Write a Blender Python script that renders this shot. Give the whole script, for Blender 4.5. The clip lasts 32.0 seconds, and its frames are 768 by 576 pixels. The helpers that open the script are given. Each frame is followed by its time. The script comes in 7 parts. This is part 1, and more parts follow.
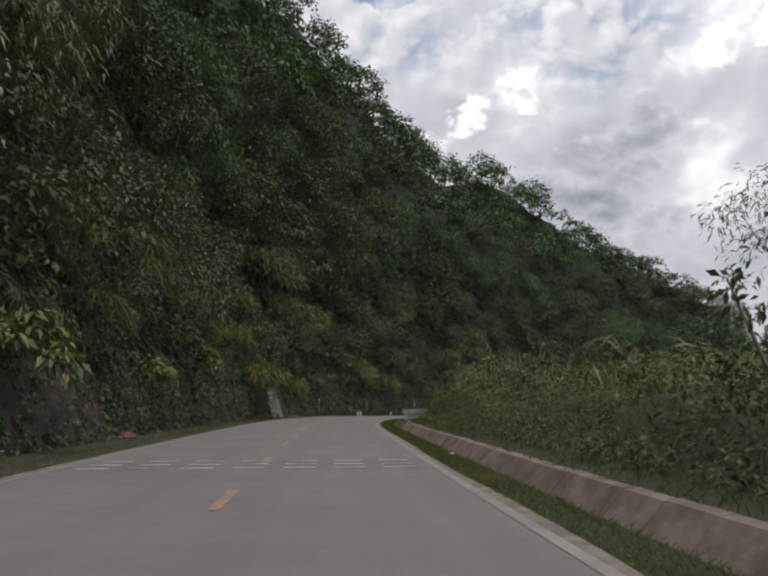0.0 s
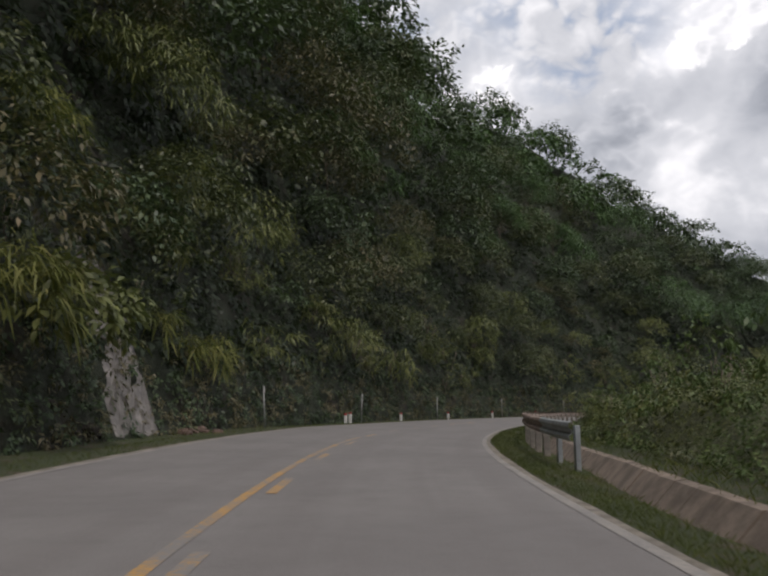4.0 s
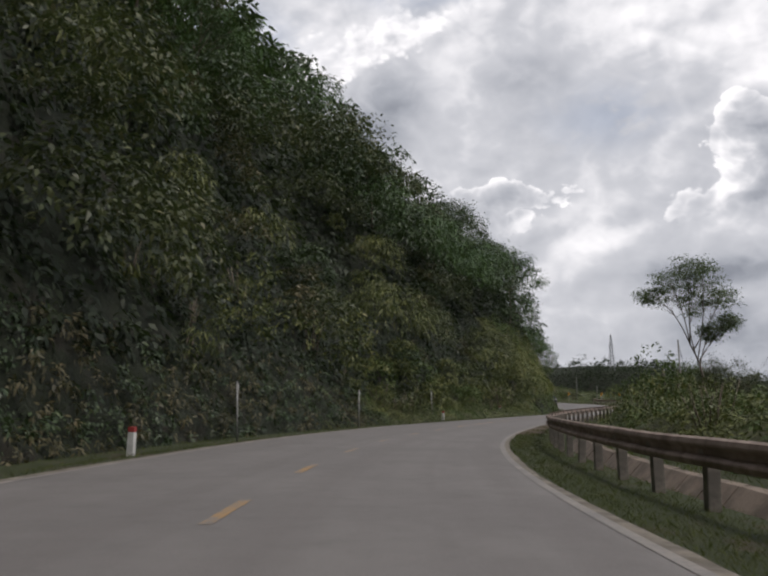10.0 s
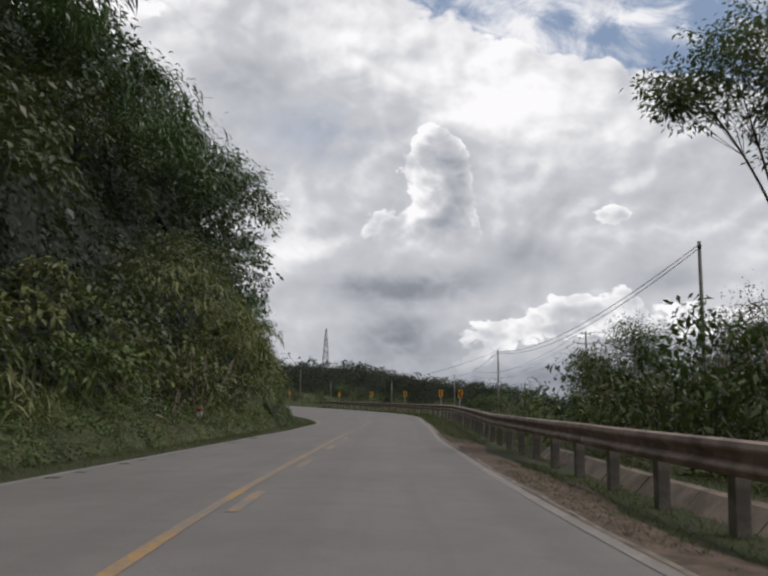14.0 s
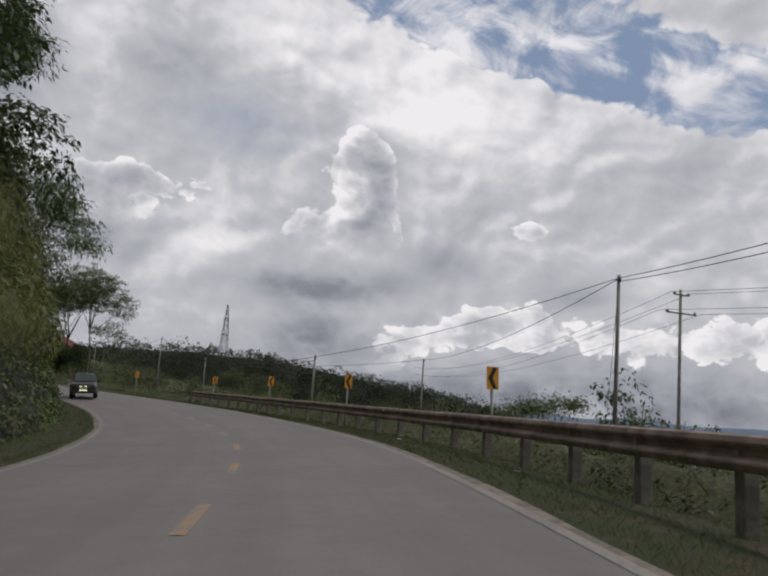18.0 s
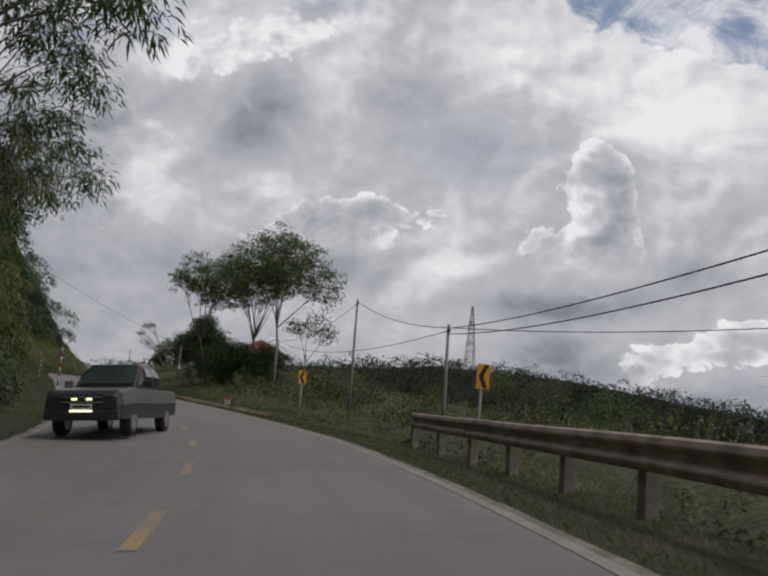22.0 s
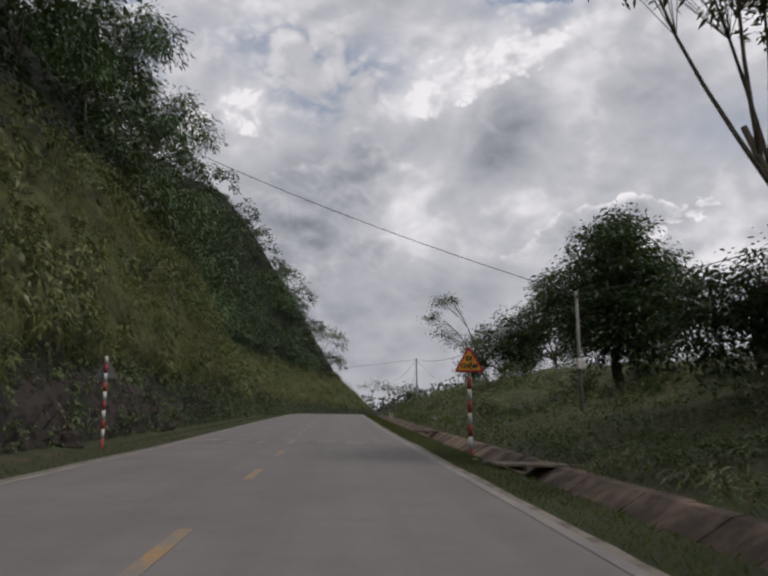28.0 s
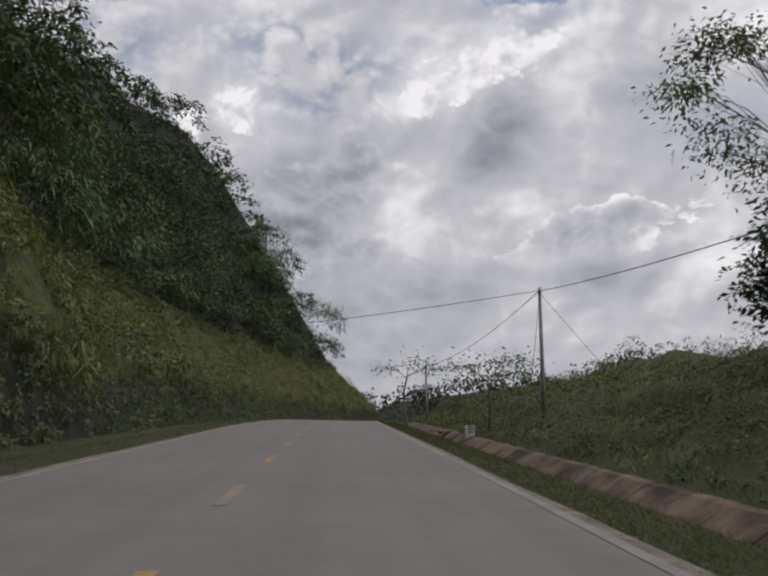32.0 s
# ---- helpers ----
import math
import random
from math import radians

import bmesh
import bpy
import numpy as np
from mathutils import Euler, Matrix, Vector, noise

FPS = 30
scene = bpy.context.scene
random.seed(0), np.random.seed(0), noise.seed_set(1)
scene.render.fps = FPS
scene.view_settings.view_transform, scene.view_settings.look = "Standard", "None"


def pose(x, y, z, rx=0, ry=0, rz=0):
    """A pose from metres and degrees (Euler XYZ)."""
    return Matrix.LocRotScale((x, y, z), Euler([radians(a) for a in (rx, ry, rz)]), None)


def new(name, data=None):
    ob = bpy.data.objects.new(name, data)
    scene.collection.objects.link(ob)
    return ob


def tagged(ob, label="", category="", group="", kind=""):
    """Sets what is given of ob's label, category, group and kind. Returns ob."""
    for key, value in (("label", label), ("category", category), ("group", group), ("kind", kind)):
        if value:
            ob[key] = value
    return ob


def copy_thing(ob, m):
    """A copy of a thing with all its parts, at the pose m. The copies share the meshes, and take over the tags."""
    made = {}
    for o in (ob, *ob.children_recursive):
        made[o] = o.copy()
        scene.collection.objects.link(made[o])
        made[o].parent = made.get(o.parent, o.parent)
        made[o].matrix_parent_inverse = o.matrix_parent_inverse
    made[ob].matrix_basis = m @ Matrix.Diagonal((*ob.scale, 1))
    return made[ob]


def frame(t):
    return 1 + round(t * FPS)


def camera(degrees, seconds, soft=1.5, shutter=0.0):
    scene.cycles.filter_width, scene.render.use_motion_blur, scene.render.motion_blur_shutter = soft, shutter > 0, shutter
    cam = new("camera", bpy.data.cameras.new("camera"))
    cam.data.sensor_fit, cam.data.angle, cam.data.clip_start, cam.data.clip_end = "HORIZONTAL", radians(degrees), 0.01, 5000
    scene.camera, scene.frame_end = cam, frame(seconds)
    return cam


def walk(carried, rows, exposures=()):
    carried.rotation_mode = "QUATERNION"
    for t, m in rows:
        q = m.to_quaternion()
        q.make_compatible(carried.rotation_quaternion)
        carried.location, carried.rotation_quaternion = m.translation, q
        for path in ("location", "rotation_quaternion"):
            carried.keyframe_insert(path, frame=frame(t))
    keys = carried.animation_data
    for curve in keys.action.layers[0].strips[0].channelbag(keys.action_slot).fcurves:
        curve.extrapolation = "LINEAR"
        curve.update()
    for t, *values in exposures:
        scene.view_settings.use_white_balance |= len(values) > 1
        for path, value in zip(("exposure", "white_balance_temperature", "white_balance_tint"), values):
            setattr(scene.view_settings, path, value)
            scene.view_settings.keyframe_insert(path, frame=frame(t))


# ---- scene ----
cam = camera(53.0, 32.0, 2.4, 0.10)
PATH = [
    (0.0, pose(-0.000, -0.000, 1.200, 98.589, 1.202, 0.000)),
    (0.5, pose(-0.409, 6.026, 1.226, 98.555, 1.180, 0.089)),
    (1.0, pose(-0.831, 12.033, 1.250, 98.563, 0.942, 0.090)),
    (1.5, pose(-1.245, 18.034, 1.272, 98.527, 0.944, -0.025)),
    (2.0, pose(-1.640, 24.052, 1.291, 98.525, 0.796, -0.277)),
    (2.5, pose(-1.995, 30.123, 1.304, 98.468, 0.456, -0.675)),
    (3.0, pose(-2.304, 36.269, 1.308, 98.390, 0.521, -0.914)),
    (3.5, pose(-2.557, 42.494, 1.302, 98.308, 0.634, -1.325)),
    (4.0, pose(-2.726, 48.802, 1.288, 98.240, 0.803, -2.071)),
    (4.5, pose(-2.772, 55.199, 1.264, 98.211, 1.044, -3.146)),
    (5.0, pose(-2.555, 61.688, 1.227, 98.236, 1.611, -4.376)),
    (5.5, pose(-1.958, 68.240, 1.182, 98.271, 2.357, -6.982)),
    (6.0, pose(-1.027, 74.719, 1.119, 98.172, 2.396, -10.378)),
    (6.5, pose(0.120, 81.027, 1.028, 98.097, 1.939, -13.587)),
    (7.0, pose(1.471, 87.170, 0.925, 97.978, 1.517, -16.358)),
    (7.5, pose(3.023, 93.209, 0.810, 97.842, 1.185, -18.889)),
    (8.0, pose(4.768, 99.123, 0.702, 97.798, 1.219, -21.316)),
    (8.5, pose(6.776, 104.943, 0.618, 97.915, 1.493, -23.671)),
    (9.0, pose(8.983, 110.681, 0.544, 98.093, 1.508, -26.077)),
    (9.5, pose(11.372, 116.294, 0.449, 98.104, 0.957, -28.566)),
    (10.0, pose(14.116, 121.833, 0.343, 98.034, 0.757, -31.098)),
    (10.5, pose(17.147, 127.273, 0.229, 97.946, 0.444, -33.821)),
    (11.0, pose(20.402, 132.572, 0.130, 97.869, -0.026, -36.763)),
    (11.5, pose(24.022, 137.650, 0.060, 97.917, -0.111, -39.768)),
    (12.0, pose(27.851, 142.563, -0.011, 97.917, -0.540, -43.025)),
    (12.5, pose(31.926, 147.235, -0.088, 98.024, -0.874, -46.183)),
    (13.0, pose(36.166, 151.700, -0.169, 98.146, -1.008, -48.969)),
    (13.5, pose(40.533, 155.923, -0.250, 98.273, -0.779, -51.380)),
    (14.0, pose(44.972, 159.843, -0.317, 98.216, -0.789, -53.607)),
    (14.5, pose(49.552, 163.687, -0.376, 98.250, -1.061, -55.758)),
    (15.0, pose(54.284, 167.382, -0.430, 98.239, -1.277, -57.698)),
    (15.5, pose(59.068, 170.893, -0.478, 98.243, -1.873, -58.782)),
    (16.0, pose(63.759, 174.278, -0.516, 98.214, -2.018, -57.920)),
    (16.5, pose(68.289, 177.629, -0.547, 98.266, -2.345, -57.630)),
    (17.0, pose(72.710, 180.864, -0.571, 98.421, -2.882, -58.741)),
    (17.5, pose(77.068, 183.905, -0.591, 98.606, -3.679, -60.443)),
    (18.0, pose(81.304, 186.823, -0.615, 98.597, -4.216, -60.329)),
    (18.5, pose(85.457, 189.738, -0.636, 98.773, -4.687, -59.941)),
    (19.0, pose(89.543, 192.761, -0.651, 98.933, -4.480, -59.378)),
    (19.5, pose(93.563, 195.903, -0.656, 99.088, -5.193, -58.426)),
    (20.0, pose(97.493, 199.279, -0.664, 99.053, -4.991, -56.184)),
    (20.5, pose(101.399, 202.901, -0.656, 99.152, -5.174, -52.829)),
    (21.0, pose(105.155, 206.769, -0.656, 98.921, -4.642, -49.138)),
    (21.5, pose(108.679, 210.920, -0.644, 98.929, -4.709, -45.665)),
    (22.0, pose(112.028, 215.208, -0.637, 98.929, -4.237, -42.519)),
    (22.5, pose(115.244, 219.630, -0.626, 99.135, -3.918, -39.687)),
    (23.0, pose(118.261, 224.251, -0.601, 99.541, -3.508, -37.200)),
    (23.5, pose(121.056, 229.003, -0.551, 99.890, -3.273, -34.820)),
    (24.0, pose(123.600, 233.913, -0.485, 100.010, -2.706, -32.477)),
    (24.5, pose(125.877, 238.662, -0.375, 100.091, -2.314, -30.068)),
    (25.0, pose(127.954, 243.526, -0.260, 99.898, -1.191, -27.401)),
    (25.5, pose(129.830, 248.606, -0.149, 99.639, 0.055, -25.157)),
    (26.0, pose(131.661, 253.885, -0.018, 99.804, 1.046, -23.735)),
    (26.5, pose(133.409, 259.296, 0.121, 99.967, 1.171, -22.502)),
    (27.0, pose(135.203, 264.765, 0.249, 99.841, 0.843, -22.249)),
    (27.5, pose(137.010, 270.257, 0.369, 99.731, 0.590, -22.135)),
    (28.0, pose(138.814, 275.733, 0.484, 99.765, 0.391, -21.809)),
    (28.5, pose(140.586, 281.154, 0.601, 99.901, 0.228, -21.405)),
    (29.0, pose(142.302, 286.481, 0.721, 99.917, -0.112, -21.541)),
    (29.5, pose(143.977, 291.689, 0.838, 99.804, 0.499, -21.588)),
    (30.0, pose(145.604, 296.754, 0.949, 99.665, 0.604, -21.707)),
    (30.5, pose(147.196, 301.692, 1.056, 99.643, 0.542, -21.866)),
    (31.0, pose(148.797, 306.593, 1.168, 99.680, 0.428, -21.975)),
    (31.5, pose(150.410, 311.490, 1.285, 99.693, 0.404, -22.153)),
    (32.0, pose(152.059, 316.396, 1.405, 99.715, 0.127, -22.376)),
]
walk(cam, PATH, [(0.0, 0.2, 6500, 14), (6.0, 0.18, 6500, 14), (9.0, 0.08, 6500, 14), (13.0, 0.0, 6500, 12), (17.0, -0.2, 6500, 14), (20.0, -0.28, 6500, 14), (24.0, -0.3, 6500, 14), (28.0, -0.24, 6500, 15), (32.0, -0.2, 6500, 15)])

# ---------------------------------------------------------------- world, sun
SUN_EL, SUN_AZ = radians(60), radians(150)
world = bpy.data.worlds.new("sky_world")
scene.world = world
world.use_nodes = True


class Nodes:
    """Small helper to wire node trees."""

    def __init__(self, tree):
        self.t = tree
        tree.nodes.clear()

    def n(self, kind, ins=None, **props):
        nd = self.t.nodes.new(kind)
        for k, v in props.items():
            if k == "op":
                nd.operation = v
            elif k == "blend":
                nd.blend_type = v
            elif k == "dtype":
                nd.data_type = v
            elif k == "ntype":
                nd.noise_dimensions = v
            elif k == "sky":
                nd.sky_type = v
            elif k == "feature":
                nd.feature = v
        for k, v in (ins or {}).items():
            self.set(nd, k, v)
        return nd

    def set(self, nd, key, v):
        sock = nd.inputs[key]
        if isinstance(v, bpy.types.NodeSocket):
            self.t.links.new(v, sock)
        elif isinstance(v, tuple) and len(v) == 3 and sock.type == "RGBA":
            sock.default_value = (*v, 1)
        else:
            sock.default_value = v

    def math(self, op, a, b=0.0, clamp=False):
        nd = self.n("ShaderNodeMath", {0: a, 1: b}, op=op)
        nd.use_clamp = clamp
        return nd.outputs[0]

    def mix(self, fac, a, b, blend="MIX"):
        nd = self.n("ShaderNodeMix", dtype="RGBA", blend=blend)
        self.set(nd, 0, fac), self.set(nd, 6, a), self.set(nd, 7, b)
        return nd.outputs[2]

    def noise(self, vec, scale, detail=4.0, rough=0.55, dist=0.0):
        nd = self.n("ShaderNodeTexNoise", {"Scale": scale, "Detail": detail, "Roughness": rough, "Distortion": dist})
        if vec is not None:
            self.set(nd, "Vector", vec)
        return nd.outputs["Fac"]

    def ramp(self, fac, stops):
        nd = self.n("ShaderNodeValToRGB", {0: fac})
        e = nd.color_ramp.elements
        while len(e) < len(stops):
            e.new(0.5)
        for el, (p, c) in zip(e, stops):
            el.position = p
            el.color = (*c, 1) if isinstance(c, tuple) else (c, c, c, 1)
        return nd.outputs["Color"]

    def smooth(self, v, lo, hi):
        nd = self.n("ShaderNodeMapRange", {0: v, 1: lo, 2: hi, 3: 0.0, 4: 1.0})
        nd.interpolation_type = "SMOOTHSTEP"
        return nd.outputs[0]


w = Nodes(world.node_tree)
sky = w.n("ShaderNodeTexSky", sky="NISHITA")
sky.sun_disc = False
sky.sun_elevation, sky.sun_rotation = SUN_EL, SUN_AZ
sky.air_density, sky.dust_density, sky.ozone_density = 1.0, 1.5, 1.0
way = w.n("ShaderNodeTexCoord").outputs["Generated"]
sep = w.n("ShaderNodeSeparateXYZ", {0: way})
DEG = 57.29578
east = w.math("MULTIPLY", w.math("ARCTAN2", sep.outputs[0], sep.outputs[1]), DEG)
high = w.math("MULTIPLY", w.math("ARCSINE", sep.outputs[2]), DEG)
# the dome unrolled, in tens of degrees; clouds flatten towards the horizon
flat_sky = w.n("ShaderNodeCombineXYZ", {0: w.math("MULTIPLY", east, 0.1), 1: w.math("MULTIPLY", high, 0.135)}).outputs[0]
sunward = w.n("ShaderNodeVectorMath", {0: flat_sky, 1: (-0.07, 0.10, 0.0)}, op="ADD").outputs[0]


def heaped(v, scale):
    """Rounded puffs with creases between them, in three sizes, about -0.4 to 0.6."""
    total = -0.52
    for k, part_of in ((1.0, 1.0), (2.1, 0.55), (4.3, 0.3)):
        n = w.n("ShaderNodeTexNoise", {"Vector": v, "Scale": scale * k, "Detail": 0.6, "Roughness": 0.4, "Distortion": 0.4}).outputs["Fac"]
        total = w.math("ADD", total, w.math("MULTIPLY", w.math("ABSOLUTE", w.math("SUBTRACT", n, 0.5)), 3.0 * part_of))
    return total


def billow(v):
    """Broad cloud masses, about -0.4 to 0.4."""
    return w.math("MULTIPLY", w.math("SUBTRACT", w.noise(v, 0.9, 3, 0.45, 0.35), 0.5), 1.6)


def lobes(spots):
    """Sum of soft swells, each (east, high, half width, half height, amount), in degrees."""
    total = 0.0
    for a, e, wa, we, amount in spots:
        x = w.math("MULTIPLY", w.math("SUBTRACT", east, a), 1 / wa)
        y = w.math("MULTIPLY", w.math("SUBTRACT", high, e), 1 / we)
        r = w.math("ADD", w.math("MULTIPLY", x, x), w.math("MULTIPLY", y, y))
        total = w.math("ADD", total, w.math("MULTIPLY", w.math("EXPONENT", w.math("MULTIPLY", r, -1.0)), amount))
    return total


b0 = billow(flat_sky)
lit = w.math("SUBTRACT", b0, billow(sunward))
fine = w.math("SUBTRACT", w.noise(flat_sky, 4.5, 7, 0.6), 0.5)
puffs = heaped(flat_sky, 2.2)
knob_lit = w.math("SUBTRACT", puffs, heaped(sunward, 2.2))
edge = w.math("ADD", w.math("MULTIPLY", b0, 0.45), w.math("ADD", w.math("MULTIPLY", fine, 0.35), w.math("MULTIPLY", puffs, 0.30)))
# gaps of blue in the deck
gaps = lobes([(57.5, 31.0, 4.5, 3.0, 1.3), (67.0, 27.8, 5.5, 2.8, 1.35), (75.5, 25.3, 6.0, 2.6, 1.3), (84.0, 22.3, 7.0, 2.6, 1.25), (0.0, 29.5, 5.0, 2.0, 0.7),
              (35.0, 30.5, 5.0, 1.8, 0.8), (76.0, 32.0, 12.0, 3.0, 0.6), (100.0, 24.0, 9.0, 4.0, 0.8)])
deck = w.math("SUBTRACT", w.math("ADD", 0.62, edge), gaps)
deck_in = w.smooth(deck, -0.04, 0.14)
rim = w.math("EXPONENT", w.math("MULTIPLY", w.math("MAXIMUM", deck, 0.0), -6.0))
shade = lobes([(31.5, 22.3, 4.0, 3.4, 0.55), (41.6, 22.9, 3.6, 1.5, 0.38), (52.7, 8.4, 4.6, 1.5, 0.55), (58.4, 8.3, 4.0, 1.2, 0.5), (54.5, 4.8, 3.4, 2.0, 0.6), (37.6, 10.2, 3.4, 1.5, 0.42), (17.5, 17.2, 4.6, 3.2, 0.5),
               (14.0, 13.0, 5.5, 3.5, 0.5), (12.0, 7.5, 9.0, 3.4, 0.42), (29.5, 19.0, 3.0, 1.8, 0.35), (64.5, 10.4, 2.6, 1.4, 0.4), (74.0, 8.6, 3.0, 1.3, 0.35), (47.0, 19.0, 5.0, 2.6, 0.22), (26.0, 9.0, 5.0, 1.6, 0.25), (6.0, 20.0, 6.0, 3.0, 0.3), (67.0, 1.0, 9.0, 2.4, 0.55), (82.0, 1.0, 12.0, 3.0, 0.6), (52.0, 1.5, 9.0, 2.0, 0.25), (22.0, 4.0, 12.0, 3.0, 0.25)])
glow = lobes([(62.0, 22.5, 7.0, 3.4, 0.30), (71.0, 18.5, 6.0, 3.5, 0.14), (53.0, 27.0, 7.0, 3.0, 0.22), (27.5, 24.5, 4.0, 2.5, 0.22), (24.0, 22.8, 3.0, 1.2, 0.2), (24.0, 14.8, 3.0, 2.4, 0.22), (10.0, 22.0, 5.0, 3.0, 0.15), (47.0, 11.5, 3.5, 2.0, 0.25), (36.0, 24.0, 6.0, 3.0, 0.2), (33.0, 15.6, 3.0, 1.4, 0.25)])
uneven = w.math("ADD", 0.9, w.math("MULTIPLY", w.math("ADD", b0, w.math("ADD", fine, puffs)), 0.9))
tone = w.math("ADD", w.math("ADD", 0.66, w.math("MULTIPLY", lit, 0.9)), w.math("ADD", glow, w.math("ADD", w.math("MULTIPLY", fine, 0.14), w.math("MULTIPLY", knob_lit, 0.13))))
tone = w.math("SUBTRACT", tone, w.math("MULTIPLY", shade, w.math("MULTIPLY", w.math("MINIMUM", w.math("MAXIMUM", uneven, 0.3), 1.2), 0.85)))
tone = w.math("ADD", tone, w.math("MULTIPLY", rim, 0.22))


def heap(spots, base, grey, tone, thin=5.0, rough=1.0, foot=-5.0, soft_edge=0.12):
    """A heaped cloud in front of the deck: bright along its upper rim, greyer within and below."""
    swell = lobes(spots)
    f = w.math("SUBTRACT", w.math("ADD", swell, w.math("MULTIPLY", w.math("MINIMUM", w.math("MULTIPLY", swell, 2.5), 1.0), w.math("MULTIPLY", w.math("ADD", w.math("MULTIPLY", puffs, 0.55), w.math("MULTIPLY", fine, 0.8)), rough))), base)
    inside = w.math("MULTIPLY", w.smooth(f, 0.0, soft_edge), w.smooth(high, foot, foot + 3.0))
    bright = w.math("EXPONENT", w.math("MULTIPLY", w.math("MAXIMUM", f, 0.0), -thin))
    t = w.math("ADD", w.math("ADD", grey, w.math("MULTIPLY", knob_lit, 0.40)), w.math("ADD", w.math("MULTIPLY", bright, 1.02 - grey), w.math("MULTIPLY", fine, 0.40)))
    nd = w.n("ShaderNodeMix", {0: inside, 2: tone, 3: t}, dtype="FLOAT")
    return nd.outputs[0]


# bright heaps and a broad grey one up the road
tone = heap([(29.5, 25.2, 4.2, 2.2, 0.9), (34.0, 26.8, 3.6, 1.8, 0.8), (25.0, 23.4, 3.0, 1.6, 0.8), (10.5, 22.5, 4.0, 2.2, 0.8), (5.0, 19.0, 4.0, 2.4, 0.7)], 0.50, 0.84, tone, 3.0, 1.0, 17.0, 0.34)
tone = heap([(17.5, 16.6, 4.4, 3.2, 0.95), (14.0, 12.5, 5.4, 3.4, 0.95), (20.5, 19.4, 2.6, 2.0, 0.8), (21.5, 12.4, 3.0, 2.0, 0.7), (10.0, 15.6, 3.0, 2.0, 0.7)], 0.48, 0.22, tone, 3.4, 1.0, 6.5, 0.40)
# grey cumulus, the low white banks over the valley, and one tall tower
tone = heap([(36.2, 14.0, 3.2, 1.9, 0.9), (33.4, 11.8, 3.0, 1.8, 0.8), (41.0, 14.6, 3.0, 1.6, 0.85), (39.0, 12.4, 4.0, 1.8, 0.8), (45.2, 14.4, 2.4, 1.1, 0.7)], 0.62, 0.40, tone, 3.2, 1.0, 10.6)
tone = heap([(62.0, 5.0, 2.6, 1.5, 0.9), (66.5, 5.8, 2.8, 1.9, 0.9), (71.0, 6.2, 3.6, 2.2, 0.95), (70.3, 13.2, 2.0, 0.9, 0.8), (78.0, 5.6, 4.0, 2.0, 0.9), (86.0, 6.0, 5.0, 2.4, 0.9), (60.0, 3.0, 2.4, 1.4, 0.8)], 0.60, 0.62, tone, 2.6, 1.0, 1.6)
tone = heap([(57.4, 18.8, 1.7, 1.7, 0.9), (55.4, 16.8, 1.6, 1.5, 0.7), (58.8, 16.6, 1.7, 2.2, 0.8), (58.4, 13.8, 2.8, 2.4, 0.8), (57.0, 11.0, 4.2, 2.4, 0.8), (53.6, 12.6, 2.2, 1.6, 0.6)], 0.42, 0.64, tone, 2.8, 0.9, 10.5, 0.16)
tower_shade = lobes([(59.0, 16.4, 1.3, 2.4, 0.30), (59.2, 12.8, 1.8, 1.8, 0.2)])
tone = w.math("SUBTRACT", tone, tower_shade)
tone = w.math("MINIMUM", w.math("MAXIMUM", tone, 0.02), 0.98)
cloud = w.ramp(tone, [(0.0, (0.24, 0.262, 0.30)), (0.35, (0.42, 0.445, 0.485)), (0.68, (0.63, 0.65, 0.68)), (1.0, (1.08, 1.08, 1.08))])
cloud = w.mix(1.0, cloud, (9.0, 9.0, 9.0), "MULTIPLY")
# thin torn streaks across the blue
streak = w.n("ShaderNodeCombineXYZ", {0: w.math("MULTIPLY", w.math("ADD", east, w.math("MULTIPLY", high, 1.3)), 0.11), 1: w.math("MULTIPLY", w.math("SUBTRACT", high, w.math("MULTIPLY", east, -0.25)), 0.30)}).outputs[0]
wisp = w.math("MULTIPLY", w.smooth(w.math("ADD", w.math("MULTIPLY", w.noise(streak, 0.9, 6, 0.6, 1.2), 0.35), w.math("MULTIPLY", w.noise(flat_sky, 2.0, 7, 0.6, 0.6), 0.65)), 0.42, 0.62), 0.9)
mask = w.math("MAXIMUM", deck_in, wisp)
veil = w.math("MULTIPLY", lobes([(18.3, 25.6, 5.0, 2.2, 0.8), (17.0, 22.6, 3.0, 1.6, 0.5), (2.0, 26.0, 5.0, 1.8, 0.7), (48.0, 19.5, 4.0, 2.0, 0.35), (13.0, 27.5, 4.0, 1.4, 0.5), (34.0, 29.5, 4.0, 1.5, 0.6)]), w.smooth(w.math("ADD", b0, w.math("ADD", fine, puffs)), 0.35, -0.35))
mask = w.math("MULTIPLY", mask, w.math("SUBTRACT", 1.0, veil))
mask = w.math("MAXIMUM", mask, w.smooth(w.math("SUBTRACT", 9.0, high), 0.0, 6.0))
blue = w.mix(0.75, sky.outputs[0], (2.5, 3.35, 4.75))
final = w.mix(mask, blue, cloud)
bg = w.n("ShaderNodeBackground", {"Color": final, "Strength": 0.105})
out = w.n("ShaderNodeOutputWorld", {"Surface": bg.outputs[0]})

sun_data = bpy.data.lights.new("sun", "SUN")
sun_data.energy, sun_data.angle, sun_data.color = 1.3, radians(10), (1.0, 0.95, 0.88)
sun = new("sun", sun_data)
sun.rotation_euler = (radians(90) - SUN_EL, 0, -SUN_AZ + radians(180))


